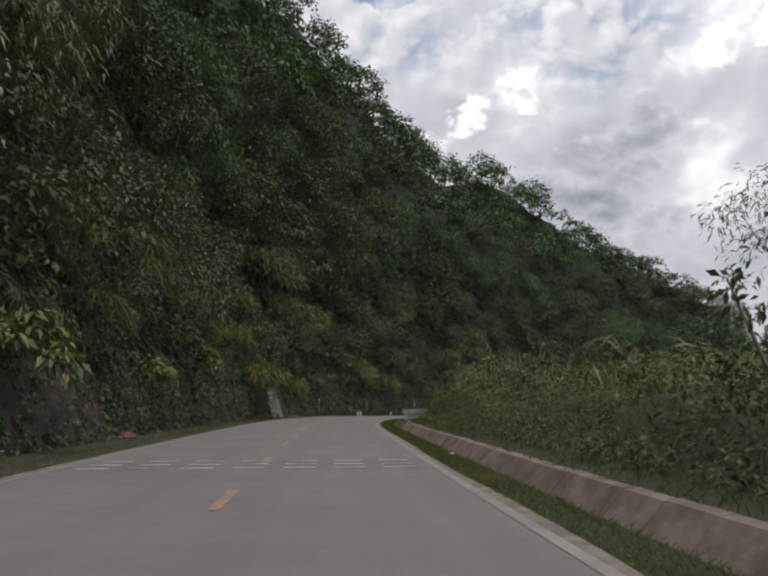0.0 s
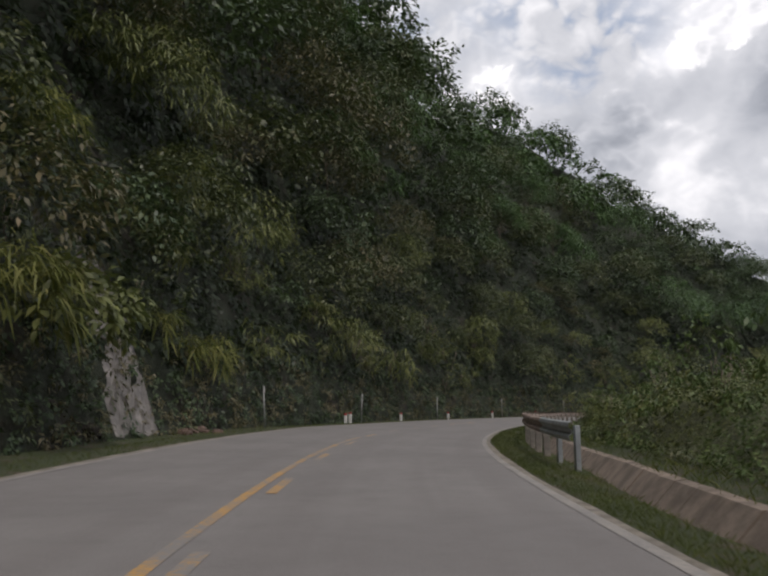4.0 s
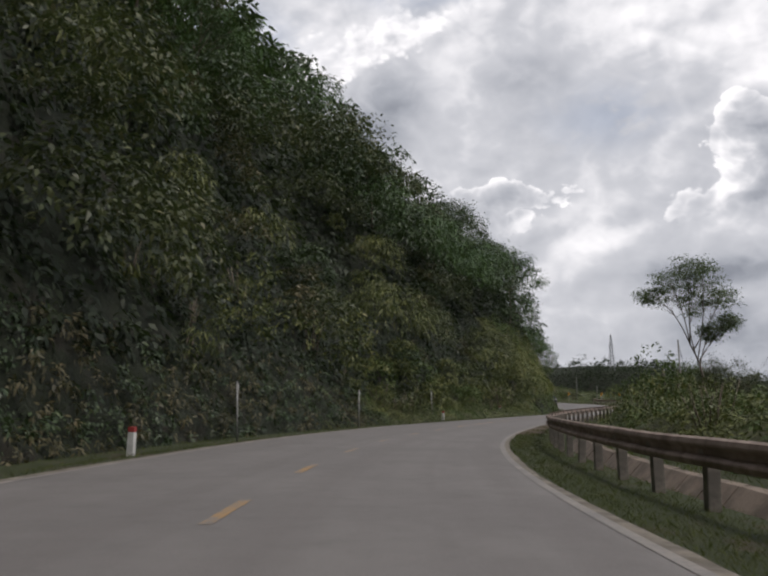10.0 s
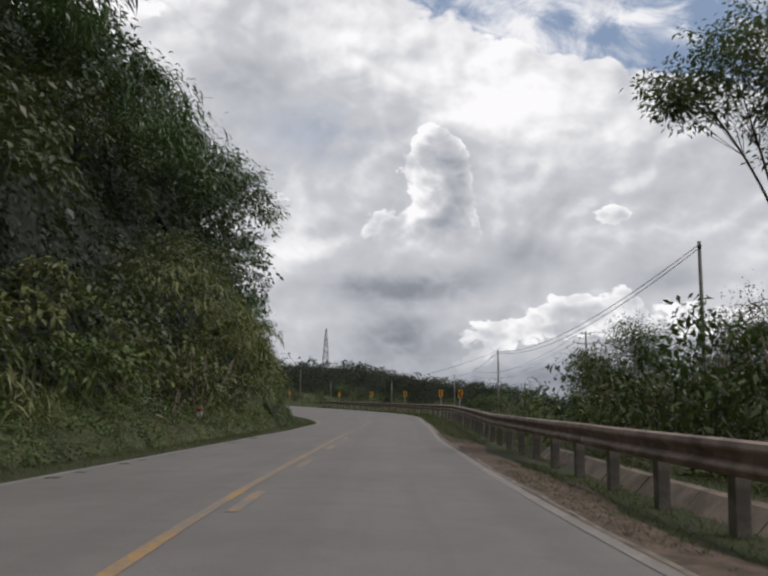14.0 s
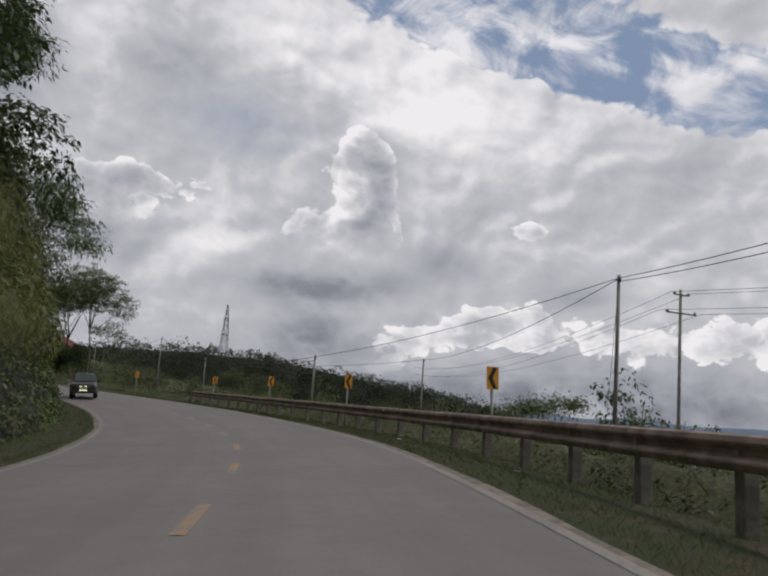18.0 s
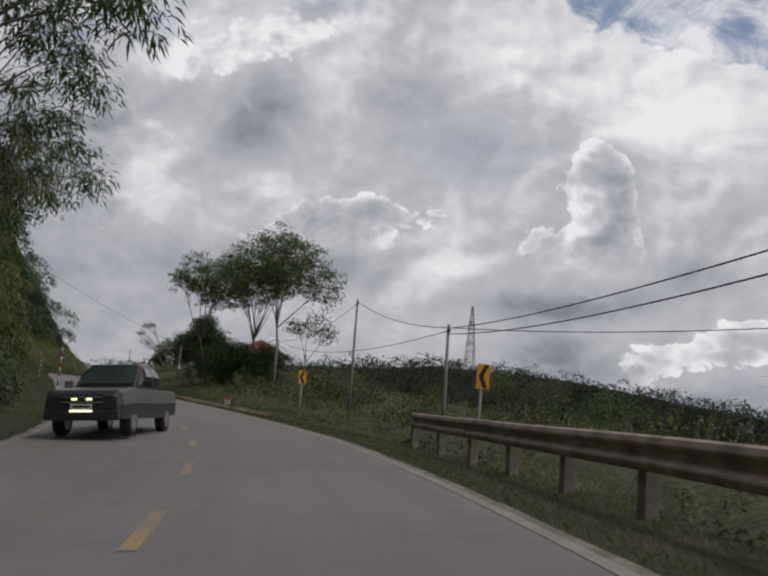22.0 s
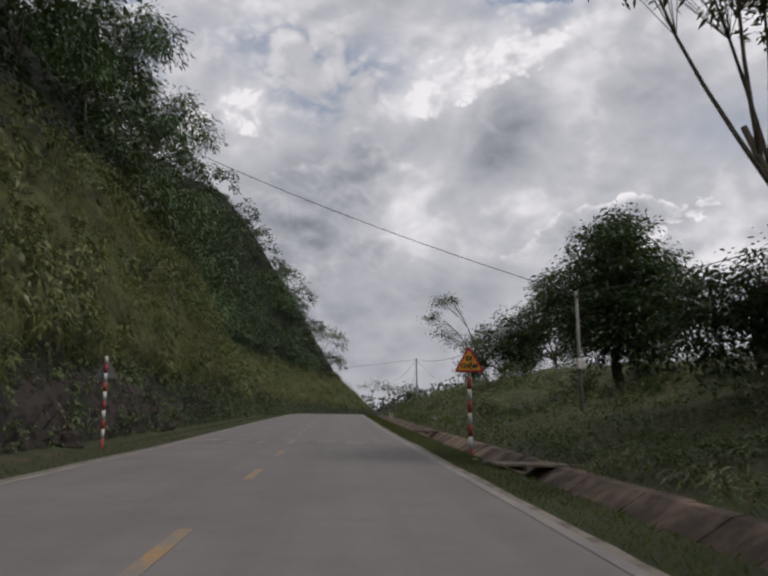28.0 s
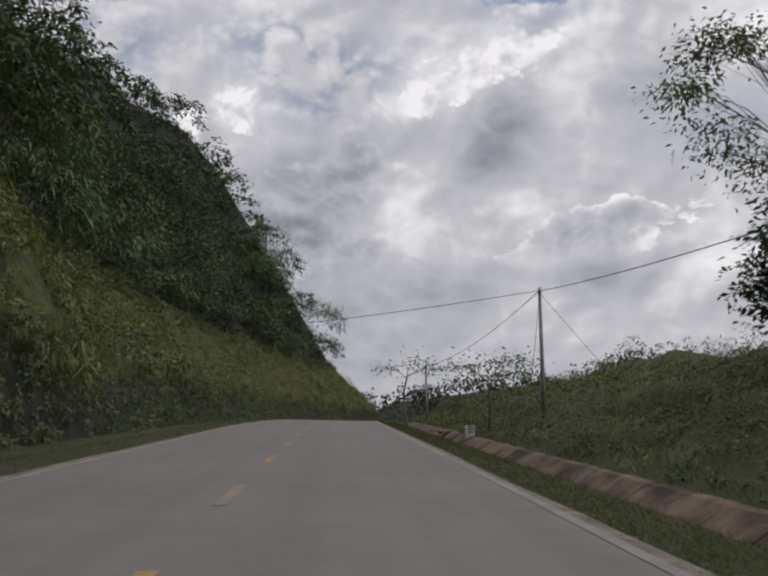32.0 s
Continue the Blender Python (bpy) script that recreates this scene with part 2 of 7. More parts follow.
# ---------------------------------------------------------------- the road's line
KNOTS = [(2.0, -32.0, -0.1), (-0.0, -0.0, -0.0), (-1.63, 24.07, 0.09), (-2.69, 48.83, 0.09), (-0.97, 74.67, -0.09), (4.84, 99.1, -0.49),
         (14.19, 121.81, -0.86), (27.92, 142.5, -1.21), (45.01, 159.82, -1.52), (63.72, 174.27, -1.71), (81.28, 186.82, -1.81),
         (97.49, 199.34, -1.86), (111.99, 215.24, -1.84), (123.53, 233.87, -1.67), (131.64, 253.92, -1.22), (138.81, 275.72, -0.72),
         (145.59, 296.72, -0.25), (152.06, 316.4, 0.21), (158.7, 336.0, 0.70), (165.6, 356.0, 1.15), (173.6, 377.0, 1.35), (183.5, 397.0, 1.2),
         (196.0, 416.0, 0.8), (211.0, 433.0, 0.2)]
# along the road: bank, right edge, centre line, left edge
CROSS = np.array([(-35, -0.02, 2.08, -1.32, -5.1), (10, -0.02, 2.08, -1.32, -5.1), (40.2, -0.015, 2.3, -1.36, -5.2), (84.8, -0.042, 2.66, -1.93, -6.3),
                  (122.3, -0.03, 2.62, -1.8, -6.1), (171.8, -0.02, 2.72, -1.57, -5.4), (201.7, 0, 2.6, -1.07, -4.3), (223.9, 0.05, 2.75, -0.95, -4.5),
                  (239.2, 0.085, 2.75, -0.85, -5.0), (260.2, 0.08, 2.5, -1.08, -5.2), (282.1, 0.045, 2.8, -1.08, -5.1), (314.7, -0.025, 2.27, -1.63, -5.3),
                  (348.9, -0.02, 2.5, -1.2, -4.6), (380.4, -0.02, 2.68, -1.27, -4.7)])


def spline(knots, step=0.5):
    k = np.array(knots, float)
    k = np.vstack([2 * k[0] - k[1], k, 2 * k[-1] - k[-2]])
    res = []
    for i in range(1, len(k) - 2):
        a, b, c, d = k[i - 1], k[i], k[i + 1], k[i + 2]
        n = 60
        u = np.linspace(0, 1, n, endpoint=False)[:, None]
        res.append(0.5 * (2 * b + (c - a) * u + (2 * a - 5 * b + 4 * c - d) * u ** 2 + (3 * b - a - 3 * c + d) * u ** 3))
    p = np.vstack(res)
    s = np.concatenate([[0], np.cumsum(np.linalg.norm(np.diff(p[:, :2], axis=0), axis=1))])
    return p, s


LINE, LINE_S = spline(KNOTS)
LINE_S = LINE_S - LINE_S[np.argmin(np.abs(LINE[:, 1]) + np.abs(LINE[:, 0]))]
S_END = LINE_S[-1]
TAN = np.gradient(LINE, axis=0)
TAN = TAN / np.linalg.norm(TAN[:, :2], axis=1)[:, None]


def cross(s, k):
    return np.interp(s, CROSS[:, 0], CROSS[:, k])


def frame_at(s):
    p = np.stack([np.interp(s, LINE_S, LINE[:, k]) for k in range(3)], -1)
    t = np.stack([np.interp(s, LINE_S, TAN[:, k]) for k in range(3)], -1)
    return p, t


def road_z(s, l):
    p, _ = frame_at(s)
    return p[..., 2] + cross(s, 1) * np.clip(l, cross(s, 4) - 1.5, cross(s, 2) + 1.5)


def bend(x, knots):
    """Piecewise line through (x, value) pairs."""
    k = np.array(knots)
    return np.interp(x, k[:, 0], k[:, 1])


def soft_noise(x, y, seed=0):
    """Cheap smooth noise for arrays, -1..1."""
    r = np.random.RandomState(seed)
    v = 0
    for i in range(5):
        a, f, q = r.rand() * 6.28, 0.6 * 1.7 ** i, r.rand() * 6.28
        v = v + np.sin((x * math.cos(a) + y * math.sin(a)) * f + q + 1.7 * np.sin(y * f * 0.7 + q)) / (1.25 ** i)
    return v / 3.0


# width of the grass verge on the right, and depth of the concrete ditch behind it
def verge_width(s):
    return bend(s, [(-40, 0.85), (58, 0.9), (66, 1.6), (88, 1.95), (125, 2.25), (175, 1.85), (203, 2.3), (226, 2.5), (243, 2.3), (260, 1.75), (284, 2.2), (300, 1.3), (330, 1.1), (360, 1.3), (450, 1.4)])


def ditch_depth(s):
    return bend(s, [(-40, 0.62), (196, 0.6), (208, 0.25), (214, 0.0), (285, 0.0), (300, 0.34), (440, 0.38)])


def right_bank(s, d):
    """Height of the ground d metres beyond the pavement's right edge."""
    dd, vw = ditch_depth(s), verge_width(s)
    verge = -0.06 * np.minimum(d, vw)
    x = d - vw
    prof = np.interp(x, [0, 0.12, 0.32, 0.95, 1.1], [0, -1.0, -1.0, 0.1, 0.12])
    far = np.maximum(x - 1.2, 0)
    rise = bend(s, [(-40, 0.14), (60, 0.13), (170, 0.06), (190, -0.04), (208, -0.16), (262, -0.16), (285, -0.04), (300, 0.05), (320, 0.12), (345, 0.15), (368, 0.28), (400, 0.26), (430, 0.10)])
    top = bend(s, [(-40, 2.0), (60, 1.6), (185, 0.4), (205, -9), (262, -9), (285, -1.0), (300, 0.4), (320, 1.1), (345, 1.5), (370, 2.4), (400, 2.2), (430, 0.8)])
    h = np.where(rise > 0, np.minimum(far * np.abs(rise), np.maximum(top, 0)), -np.minimum(far * np.abs(rise), np.maximum(-top, 0)))
    fall = np.maximum(d - bend(s, [(170, 32), (200, 10), (295, 12), (325, 26), (450, 30)]), 0) * 0.16
    lump = 0.12 * soft_noise(s * 0.5, d * 0.5, 3) * np.clip(far / 3, 0, 1)
    return verge + dd * prof + h + lump - np.minimum(fall, 12)


def crest(s):
    return bend(s, [(-40, 80), (60, 90), (140, 96), (200, 90), (218, 76), (236, 50), (262, 50), (290, 52), (320, 42), (345, 46), (368, 46), (400, 48), (415, 56), (450, 58), (520, 60)])


def hill_foot(s):
    return bend(s, [(-40, 2.5), (60, 3.4), (90, 3.6), (140, 2.6), (168, 2.2), (180, 1.3), (208, 1.4), (225, 2.6), (262, 1.9), (300, 2.0), (330, 3.6), (450, 3.8)])


def left_bank(s, d):
    """Height of the hillside d metres beyond the pavement's left edge."""
    foot = hill_foot(s)
    shelf = bend(s, [(-40, 0), (166, 0), (180, 3.0), (206, 3.6), (216, 2.4), (226, 0), (450, 0)])
    low = np.minimum(np.maximum(d - foot, 0), shelf)
    x = np.maximum(d - foot - shelf, 0)
    k1 = bend(s, [(-40, 2.3), (60, 2.6), (100, 3.2), (140, 2.55), (155, 2.1), (175, 1.7), (200, 1.75), (214, 1.6), (240, 1.7), (256, 2.0), (274, 2.0), (284, 1.9), (296, 1.5), (325, 1.4), (345, 1.5), (362, 1.6), (392, 1.65), (406, 1.1), (440, 1.0)])
    k2 = bend(s, [(-40, 1.6), (60, 1.95), (100, 2.2), (140, 1.95), (160, 1.5), (175, 1.15), (200, 0.85), (222, 1.1), (240, 0.9), (262, 0.9), (276, 0.5), (300, 0.8), (345, 0.8), (375, 0.7), (398, 0.8), (414, 1.5), (450, 1.5)])
    h = np.where(x < 12, x * k1, 12 * k1 + (x - 12) * k2)
    h = h + bend(s, [(-40, 0), (262, 0), (272, 5.0), (284, 5.5), (294, 4.5), (306, 0), (345, 0), (360, 4.5), (390, 4.5), (402, 0), (440, 0)]) * np.clip(x / 3.5, 0, 1)
    c = crest(s)
    h = np.where(h < 0.75 * c, h, c * (0.75 + 0.25 * np.tanh((h / c - 0.75) / 0.25)))
    h = h + (0.5 + 0.03 * x) * soft_noise(s * 0.28, d * 0.3, 5) * np.clip(x / 4, 0, 1) + 1.6 * soft_noise(s * 0.06, d * 0.09, 8) * np.clip(x / 12, 0, 1)
    back = np.clip((d - 74) / 34, 0, 1)
    h = h * (1 - back) - 10 * back
    gully = bend(s, [(-40, 0.12), (290, 0.1), (310, 0.30), (450, 0.28)]) * np.exp(-((d - foot + 1.3) / 0.4) ** 2)
    return h + 0.36 * low - 0.03 * np.minimum(d, 3) - gully


def ground_z(s, l):
    r, le = cross(s, 2), cross(s, 4)
    s, l = np.asarray(s, float), np.asarray(l, float)
    base = road_z(s, l)
    return base + np.where(l > r, right_bank(s, np.maximum(l - r, 0)), np.where(l < le, left_bank(s, np.maximum(le - l, 0)), 0.0))


def place(s, l, dz=0.0, on_ground=True):
    """World position from road length, offset to the right, and height over the ground (or over the road line)."""
    p, t = frame_at(s)
    z = (ground_z(s, l) if on_ground else road_z(s, l)) + dz
    return np.stack([p[..., 0] + l * t[..., 1], p[..., 1] - l * t[..., 0], z + 0 * p[..., 0]], -1)


def yaw_at(s):
    _, t = frame_at(s)
    return math.degrees(math.atan2(-t[0], t[1]))


# ---------------------------------------------------------------- materials
def material(name, rough=0.8, metal=0.0):
    m = bpy.data.materials.new(name)
    m.use_nodes = True
    k = Nodes(m.node_tree)
    b = k.n("ShaderNodeBsdfPrincipled", {"Roughness": rough, "Metallic": metal})
    k.n("ShaderNodeOutputMaterial", {"Surface": b.outputs[0]})
    return m, k, b


def bump(k, b, height, dist, strength=0.6):
    nd = k.n("ShaderNodeBump", {"Height": height, "Distance": dist, "Strength": strength})
    k.set(b, "Normal", nd.outputs[0])


def place_vec(k):
    return k.n("ShaderNodeTexCoord").outputs["Object"]


def plain(name, colour, rough=0.6, metal=0.0, vary=0.25, scale=6.0, dirt=None, relief=0.004):
    """Painted or solid stuff: colour with stains at two scales."""
    m, k, b = material(name, rough, metal)
    v = place_vec(k)
    f = k.noise(v, scale, 5, 0.6)
    g = k.noise(v, scale * 9, 3, 0.6)
    dark = tuple(c * (1 - vary) for c in colour)
    lite = tuple(min(c * (1 + vary * 0.6), 1) for c in colour)
    col = k.mix(k.smooth(f, 0.35, 0.65), dark, lite)
    if dirt:
        col = k.mix(k.math("MULTIPLY", k.smooth(k.noise(v, scale * 0.6, 6, 0.7), 0.48, 0.72), 0.75), col, dirt)
    col = k.mix(0.18, col, k.ramp(g, [(0.3, 0.35), (0.7, 0.75)]), "OVERLAY")
    k.set(b, "Base Color", col)
    if relief:
        bump(k, b, g, relief)
    return m


def leaf_material(name, stops, rough=0.42, through_light=0.18):
    """Leaves: the colour varies leaf by leaf and in patches."""
    m, k, b = material(name, rough)
    rnd = k.n("ShaderNodeNewGeometry").outputs["Random Per Island"]
    patch = k.noise(place_vec(k), 0.22, 4, 0.6)
    tuft = k.noise(place_vec(k), 1.5, 2, 0.5)
    mixv = k.math("ADD", k.math("MULTIPLY", rnd, 0.40), k.math("ADD", k.math("MULTIPLY", k.smooth(patch, 0.32, 0.68), 0.30), k.math("MULTIPLY", k.smooth(tuft, 0.34, 0.66), 0.30)))
    col = k.ramp(mixv, stops)
    k.set(b, "Base Color", col)
    k.set(b, "Specular IOR Level", 0.3)
    tr = k.n("ShaderNodeBsdfTranslucent", {"Color": k.mix(0.5, col, (0.10, 0.16, 0.03))})
    mx = k.n("ShaderNodeMixShader", {0: through_light, 1: b.outputs[0], 2: tr.outputs[0]})
    for nd in k.t.nodes:
        if nd.bl_idname == "ShaderNodeOutputMaterial":
            k.set(nd, "Surface", mx.outputs[0])
    return m


LEAF_DARK = leaf_material("leaf_dark", [(0.0, (0.014, 0.023, 0.013)), (0.4, (0.038, 0.060, 0.030)), (0.72, (0.082, 0.116, 0.056)), (1.0, (0.155, 0.185, 0.095))])
# darkest leaf tone: shade between crowns put into the colour; far woods use it too
LEAF_DARKENED = leaf_material("leaf_darkened", [(0.0, (0.010, 0.017, 0.010)), (0.5, (0.024, 0.036, 0.019)), (1.0, (0.055, 0.070, 0.036))], 0.5)
LEAF_FRESH = leaf_material("leaf_fresh", [(0.0, (0.017, 0.042, 0.015)), (0.5, (0.064, 0.120, 0.041)), (1.0, (0.140, 0.217, 0.070))])
LEAF_MIX = leaf_material("leaf_mixed", [(0.0, (0.019, 0.026, 0.014)), (0.4, (0.058, 0.072, 0.032)), (0.75, (0.122, 0.132, 0.060)), (1.0, (0.20, 0.175, 0.10))])
LEAF_BROWN = leaf_material("leaf_brown", [(0.0, (0.023, 0.024, 0.014)), (0.4, (0.076, 0.072, 0.035)), (0.75, (0.149, 0.127, 0.068)), (1.0, (0.243, 0.189, 0.115))])
LEAF_OLIVE = leaf_material("leaf_olive", [(0.0, (0.046, 0.062, 0.023)), (0.5, (0.132, 0.149, 0.051)), (0.85, (0.218, 0.224, 0.076)), (1.0, (0.299, 0.253, 0.109))])
LEAF_GRASS = leaf_material("leaf_tall_grass", [(0.0, (0.066, 0.080, 0.021)), (0.5, (0.150, 0.162, 0.044)), (0.85, (0.235, 0.222, 0.066)), (1.0, (0.32, 0.27, 0.11))], 0.6, 0.35)
LEAF_BRIGHT = leaf_material("leaf_bright", [(0.0, (0.034, 0.062, 0.021)), (0.5, (0.092, 0.136, 0.042)), (1.0, (0.165, 0.20, 0.068))], 0.5)
LEAF_TREE = leaf_material("leaf_tree", [(0.0, (0.052, 0.078, 0.040)), (0.6, (0.112, 0.148, 0.072)), (1.0, (0.180, 0.215, 0.110))], 0.5, 0.42)
LEAF_MANGO = leaf_material("leaf_mango", [(0.0, (0.018, 0.036, 0.016)), (0.6, (0.045, 0.075, 0.030)), (1.0, (0.085, 0.12, 0.045))], 0.38, 0.3)
GRASS = leaf_material("grass", [(0.0, (0.045, 0.060, 0.012)), (0.6, (0.095, 0.117, 0.022)), (1.0, (0.17, 0.16, 0.045))], 0.75, 0.3)
BARK = plain("bark", (0.16, 0.13, 0.10), 0.9, 0, 0.4, 5, (0.07, 0.07, 0.05), 0.02)
BARK_PALE = plain("bark_pale", (0.30, 0.27, 0.22), 0.9, 0, 0.35, 5, (0.12, 0.11, 0.08), 0.02)


def ground_material():
    m, k, b = material("soil_and_grass", 0.95)
    v = place_vec(k)
    fine, mid, wide = k.noise(v, 22, 5, 0.72), k.noise(v, 1.6, 5, 0.6), k.noise(v, 0.25, 4, 0.6)
    tuft = k.smooth(k.noise(v, 5.5, 4, 0.65), 0.38, 0.66)
    green = k.mix(k.smooth(fine, 0.34, 0.68), (0.016, 0.022, 0.007), (0.056, 0.068, 0.018))
    green = k.mix(k.math("MULTIPLY", tuft, 0.55), green, (0.026, 0.038, 0.011))
    earth = k.mix(fine, (0.045, 0.032, 0.022), (0.105, 0.077, 0.055))
    col = k.mix(k.smooth(k.math("ADD", k.math("MULTIPLY", mid, 0.6), k.math("MULTIPLY", wide, 0.4)), 0.50, 0.64), green, earth)
    k.set(b, "Base Color", col)
    bump(k, b, k.math("ADD", fine, mid), 0.05)
    return m


def asphalt_material():
    m, k, b = material("asphalt", 0.82)
    v = place_vec(k)
    grain, mid, wide = k.noise(v, 60, 3, 0.7), k.noise(v, 2.0, 5, 0.6), k.noise(v, 0.35, 4, 0.55)
    base = k.mix(k.smooth(wide, 0.3, 0.7), (0.164, 0.152, 0.146), (0.194, 0.181, 0.173))
    base = k.mix(k.math("MULTIPLY", k.smooth(mid, 0.5, 0.75), 0.2), base, (0.12, 0.112, 0.108))
    lane = k.n("ShaderNodeAttribute")
    lane.attribute_name = "across"
    along = k.n("ShaderNodeCombineXYZ", {0: k.math("MULTIPLY", lane.outputs["Fac"], 9.0), 1: k.math("MULTIPLY", wide, 0.8)}).outputs[0]
    track = k.noise(along, 1.0, 3, 0.6)
    base = k.mix(k.math("MULTIPLY", k.smooth(track, 0.42, 0.66), 0.55), base, (0.150, 0.136, 0.130))
    base = k.mix(0.35, base, k.ramp(grain, [(0.3, 0.3), (0.7, 0.72)]), "OVERLAY")
    k.set(b, "Base Color", base)
    k.set(b, "Roughness", k.math("ADD", 0.68, k.math("MULTIPLY", mid, 0.25)))
    bump(k, b, grain, 0.004, 0.5)
    return m


def marking_material(name, colour, wear_lo, wear_hi):
    """Worn road paint: the asphalt shows through where it is rubbed off."""
    m, k, b = material(name, 0.75)
    v = place_vec(k)
    wear = k.math("ADD", k.math("MULTIPLY", k.noise(v, 1.1, 4, 0.6), 0.5), k.math("MULTIPLY", k.noise(v, 16, 4, 0.7), 0.5))
    col = k.mix(k.smooth(wear, wear_lo, wear_hi), colour, (0.20, 0.188, 0.178))
    k.set(b, "Base Color", col)
    return m


def shaded_undergrowth_material():
    """Leaf litter, creepers and earth on the hillside, coloured near black for the shade under leaves."""
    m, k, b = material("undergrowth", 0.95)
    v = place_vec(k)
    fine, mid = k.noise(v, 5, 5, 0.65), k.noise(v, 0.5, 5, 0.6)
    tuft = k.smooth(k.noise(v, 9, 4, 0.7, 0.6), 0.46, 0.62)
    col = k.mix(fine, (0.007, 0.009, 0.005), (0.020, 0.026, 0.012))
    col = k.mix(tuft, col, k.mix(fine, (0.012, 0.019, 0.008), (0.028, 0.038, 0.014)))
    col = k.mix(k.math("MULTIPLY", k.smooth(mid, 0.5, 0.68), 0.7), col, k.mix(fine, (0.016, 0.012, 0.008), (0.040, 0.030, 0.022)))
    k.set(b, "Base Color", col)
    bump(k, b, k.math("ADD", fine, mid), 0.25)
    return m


# under-sheet tones standing for the shaded inside of scrub and tall grass
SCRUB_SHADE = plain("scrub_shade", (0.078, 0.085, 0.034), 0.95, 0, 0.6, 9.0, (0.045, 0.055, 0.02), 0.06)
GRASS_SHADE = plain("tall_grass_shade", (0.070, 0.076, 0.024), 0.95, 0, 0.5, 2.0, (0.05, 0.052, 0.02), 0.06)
SOIL = ground_material()
SHADED_UNDERGROWTH = shaded_undergrowth_material()
ASPHALT = asphalt_material()
PAINT_WHITE = marking_material("worn_white_paint", (0.30, 0.272, 0.24), 0.36, 0.58)
PAINT_FAINT = marking_material("faint_white_paint", (0.46, 0.44, 0.41), 0.42, 0.60)
PAINT_YELLOW = marking_material("worn_yellow_paint", (0.46, 0.25, 0.06), 0.34, 0.58)
CONCRETE = plain("ditch_concrete", (0.215, 0.17, 0.135), 0.92, 0, 0.35, 1.4, (0.10, 0.075, 0.055), 0.01)
EARTH = plain("bare_earth", (0.115, 0.080, 0.060), 0.95, 0, 0.4, 3.0, (0.065, 0.05, 0.036), 0.02)
SHOULDER = plain("shoulder_grit", (0.20, 0.175, 0.145), 0.95, 0, 0.35, 2.5, (0.12, 0.10, 0.07), 0.01)


# ---------------------------------------------------------------- mesh helpers
def mesh_object(name, verts, faces, mat=None, parent=None, label="", smooth=False):
    me = bpy.data.meshes.new(name)
    me.from_pydata([tuple(v) for v in verts], [], [tuple(f) for f in faces])
    me.validate()
    if mat:
        me.materials.append(mat)
    if smooth:
        me.shade_smooth()
    ob = new(name, me)
    if parent:
        ob.parent = parent
    if label:
        ob["label"] = label
    return ob


def quads_object(name, co, mat, parent=None):
    """Many separate quads, co is (n, 4, 3)."""
    n = len(co)
    me = bpy.data.meshes.new(name)
    me.vertices.add(n * 4), me.loops.add(n * 4), me.polygons.add(n)
    me.vertices.foreach_set("co", np.ascontiguousarray(co, np.float32).ravel())
    me.loops.foreach_set("vertex_index", np.arange(n * 4, dtype=np.int32))
    me.polygons.foreach_set("loop_start", np.arange(0, n * 4, 4, dtype=np.int32))
    me.update(calc_edges=True)
    me.materials.append(mat)
    ob = new(name, me)
    if parent:
        ob.parent = parent
    return ob


def part(name, bm, mat, parent, label=""):
    me = bpy.data.meshes.new(name)
    bm.to_mesh(me)
    bm.free()
    me.materials.append(mat)
    ob = new(name, me)
    ob.parent = parent
    if label:
        ob["label"] = label
    return ob


def again(name, ob, parent, m=None):
    """Another object on the same mesh."""
    o = new(name, ob.data)
    o.parent = parent
    if m is not None:
        o.matrix_local = m
    return o


def box(bm, size, at=(0, 0, 0), rot=None, bevel=0.0):
    m = Matrix.Translation(at) @ (rot or Matrix.Identity(4)) @ Matrix.Diagonal((*size, 1))
    r = bmesh.ops.create_cube(bm, size=1, matrix=m)
    if bevel:
        es = list({e for v in r["verts"] for e in v.link_edges})
        bmesh.ops.bevel(bm, geom=es, offset=bevel, segments=2, affect="EDGES", profile=0.7)
    return r["verts"]


def tube(bm, pts, radii, sides=8):
    """A bent, tapering round bar through points."""
    rings = []
    pts = [Vector(p) for p in pts]
    for i, p in enumerate(pts):
        d = (pts[min(i + 1, len(pts) - 1)] - pts[max(i - 1, 0)]).normalized()
        a = d.orthogonal().normalized() if abs(d.z) < 0.9 else (Vector((1, 0, 0)) - d * d.x).normalized()
        b = d.cross(a)
        r = radii[i] if hasattr(radii, "__len__") else radii
        rings.append([bm.verts.new(p + (a * math.cos(q) + b * math.sin(q)) * r) for q in [6.2832 * j / sides for j in range(sides)]])
    for u, v in zip(rings, rings[1:]):
        for j in range(sides):
            f = bm.faces.new((u[j], u[(j + 1) % sides], v[(j + 1) % sides], v[j]))
            f.smooth = True
    bm.faces.new(rings[0][::-1]), bm.faces.new(rings[-1])


def empty(name, at, yaw=0.0, lean=(0, 0)):
    o = new(name)
    o.empty_display_size = 0.2
    o.matrix_world = pose(at[0], at[1], at[2], lean[0], lean[1], yaw)
    return o


# ---------------------------------------------------------------- ground, road, markings
def ribbon(name, s_vals, lefts, rights, dz, mat, cols=1, thick=0.0):
    """A strip of the road between two offsets, lying on the road's surface."""
    vs, fs = [], []
    for i, s in enumerate(s_vals):
        for c in range(cols + 1):
            l = lefts[i] + (rights[i] - lefts[i]) * c / cols
            vs.append(place(s, l, dz, False))
    for i in range(len(s_vals) - 1):
        for c in range(cols):
            a = i * (cols + 1) + c
            fs.append((a, a + 1, a + cols + 2, a + cols + 1))
    return mesh_object(name, vs, fs, mat)


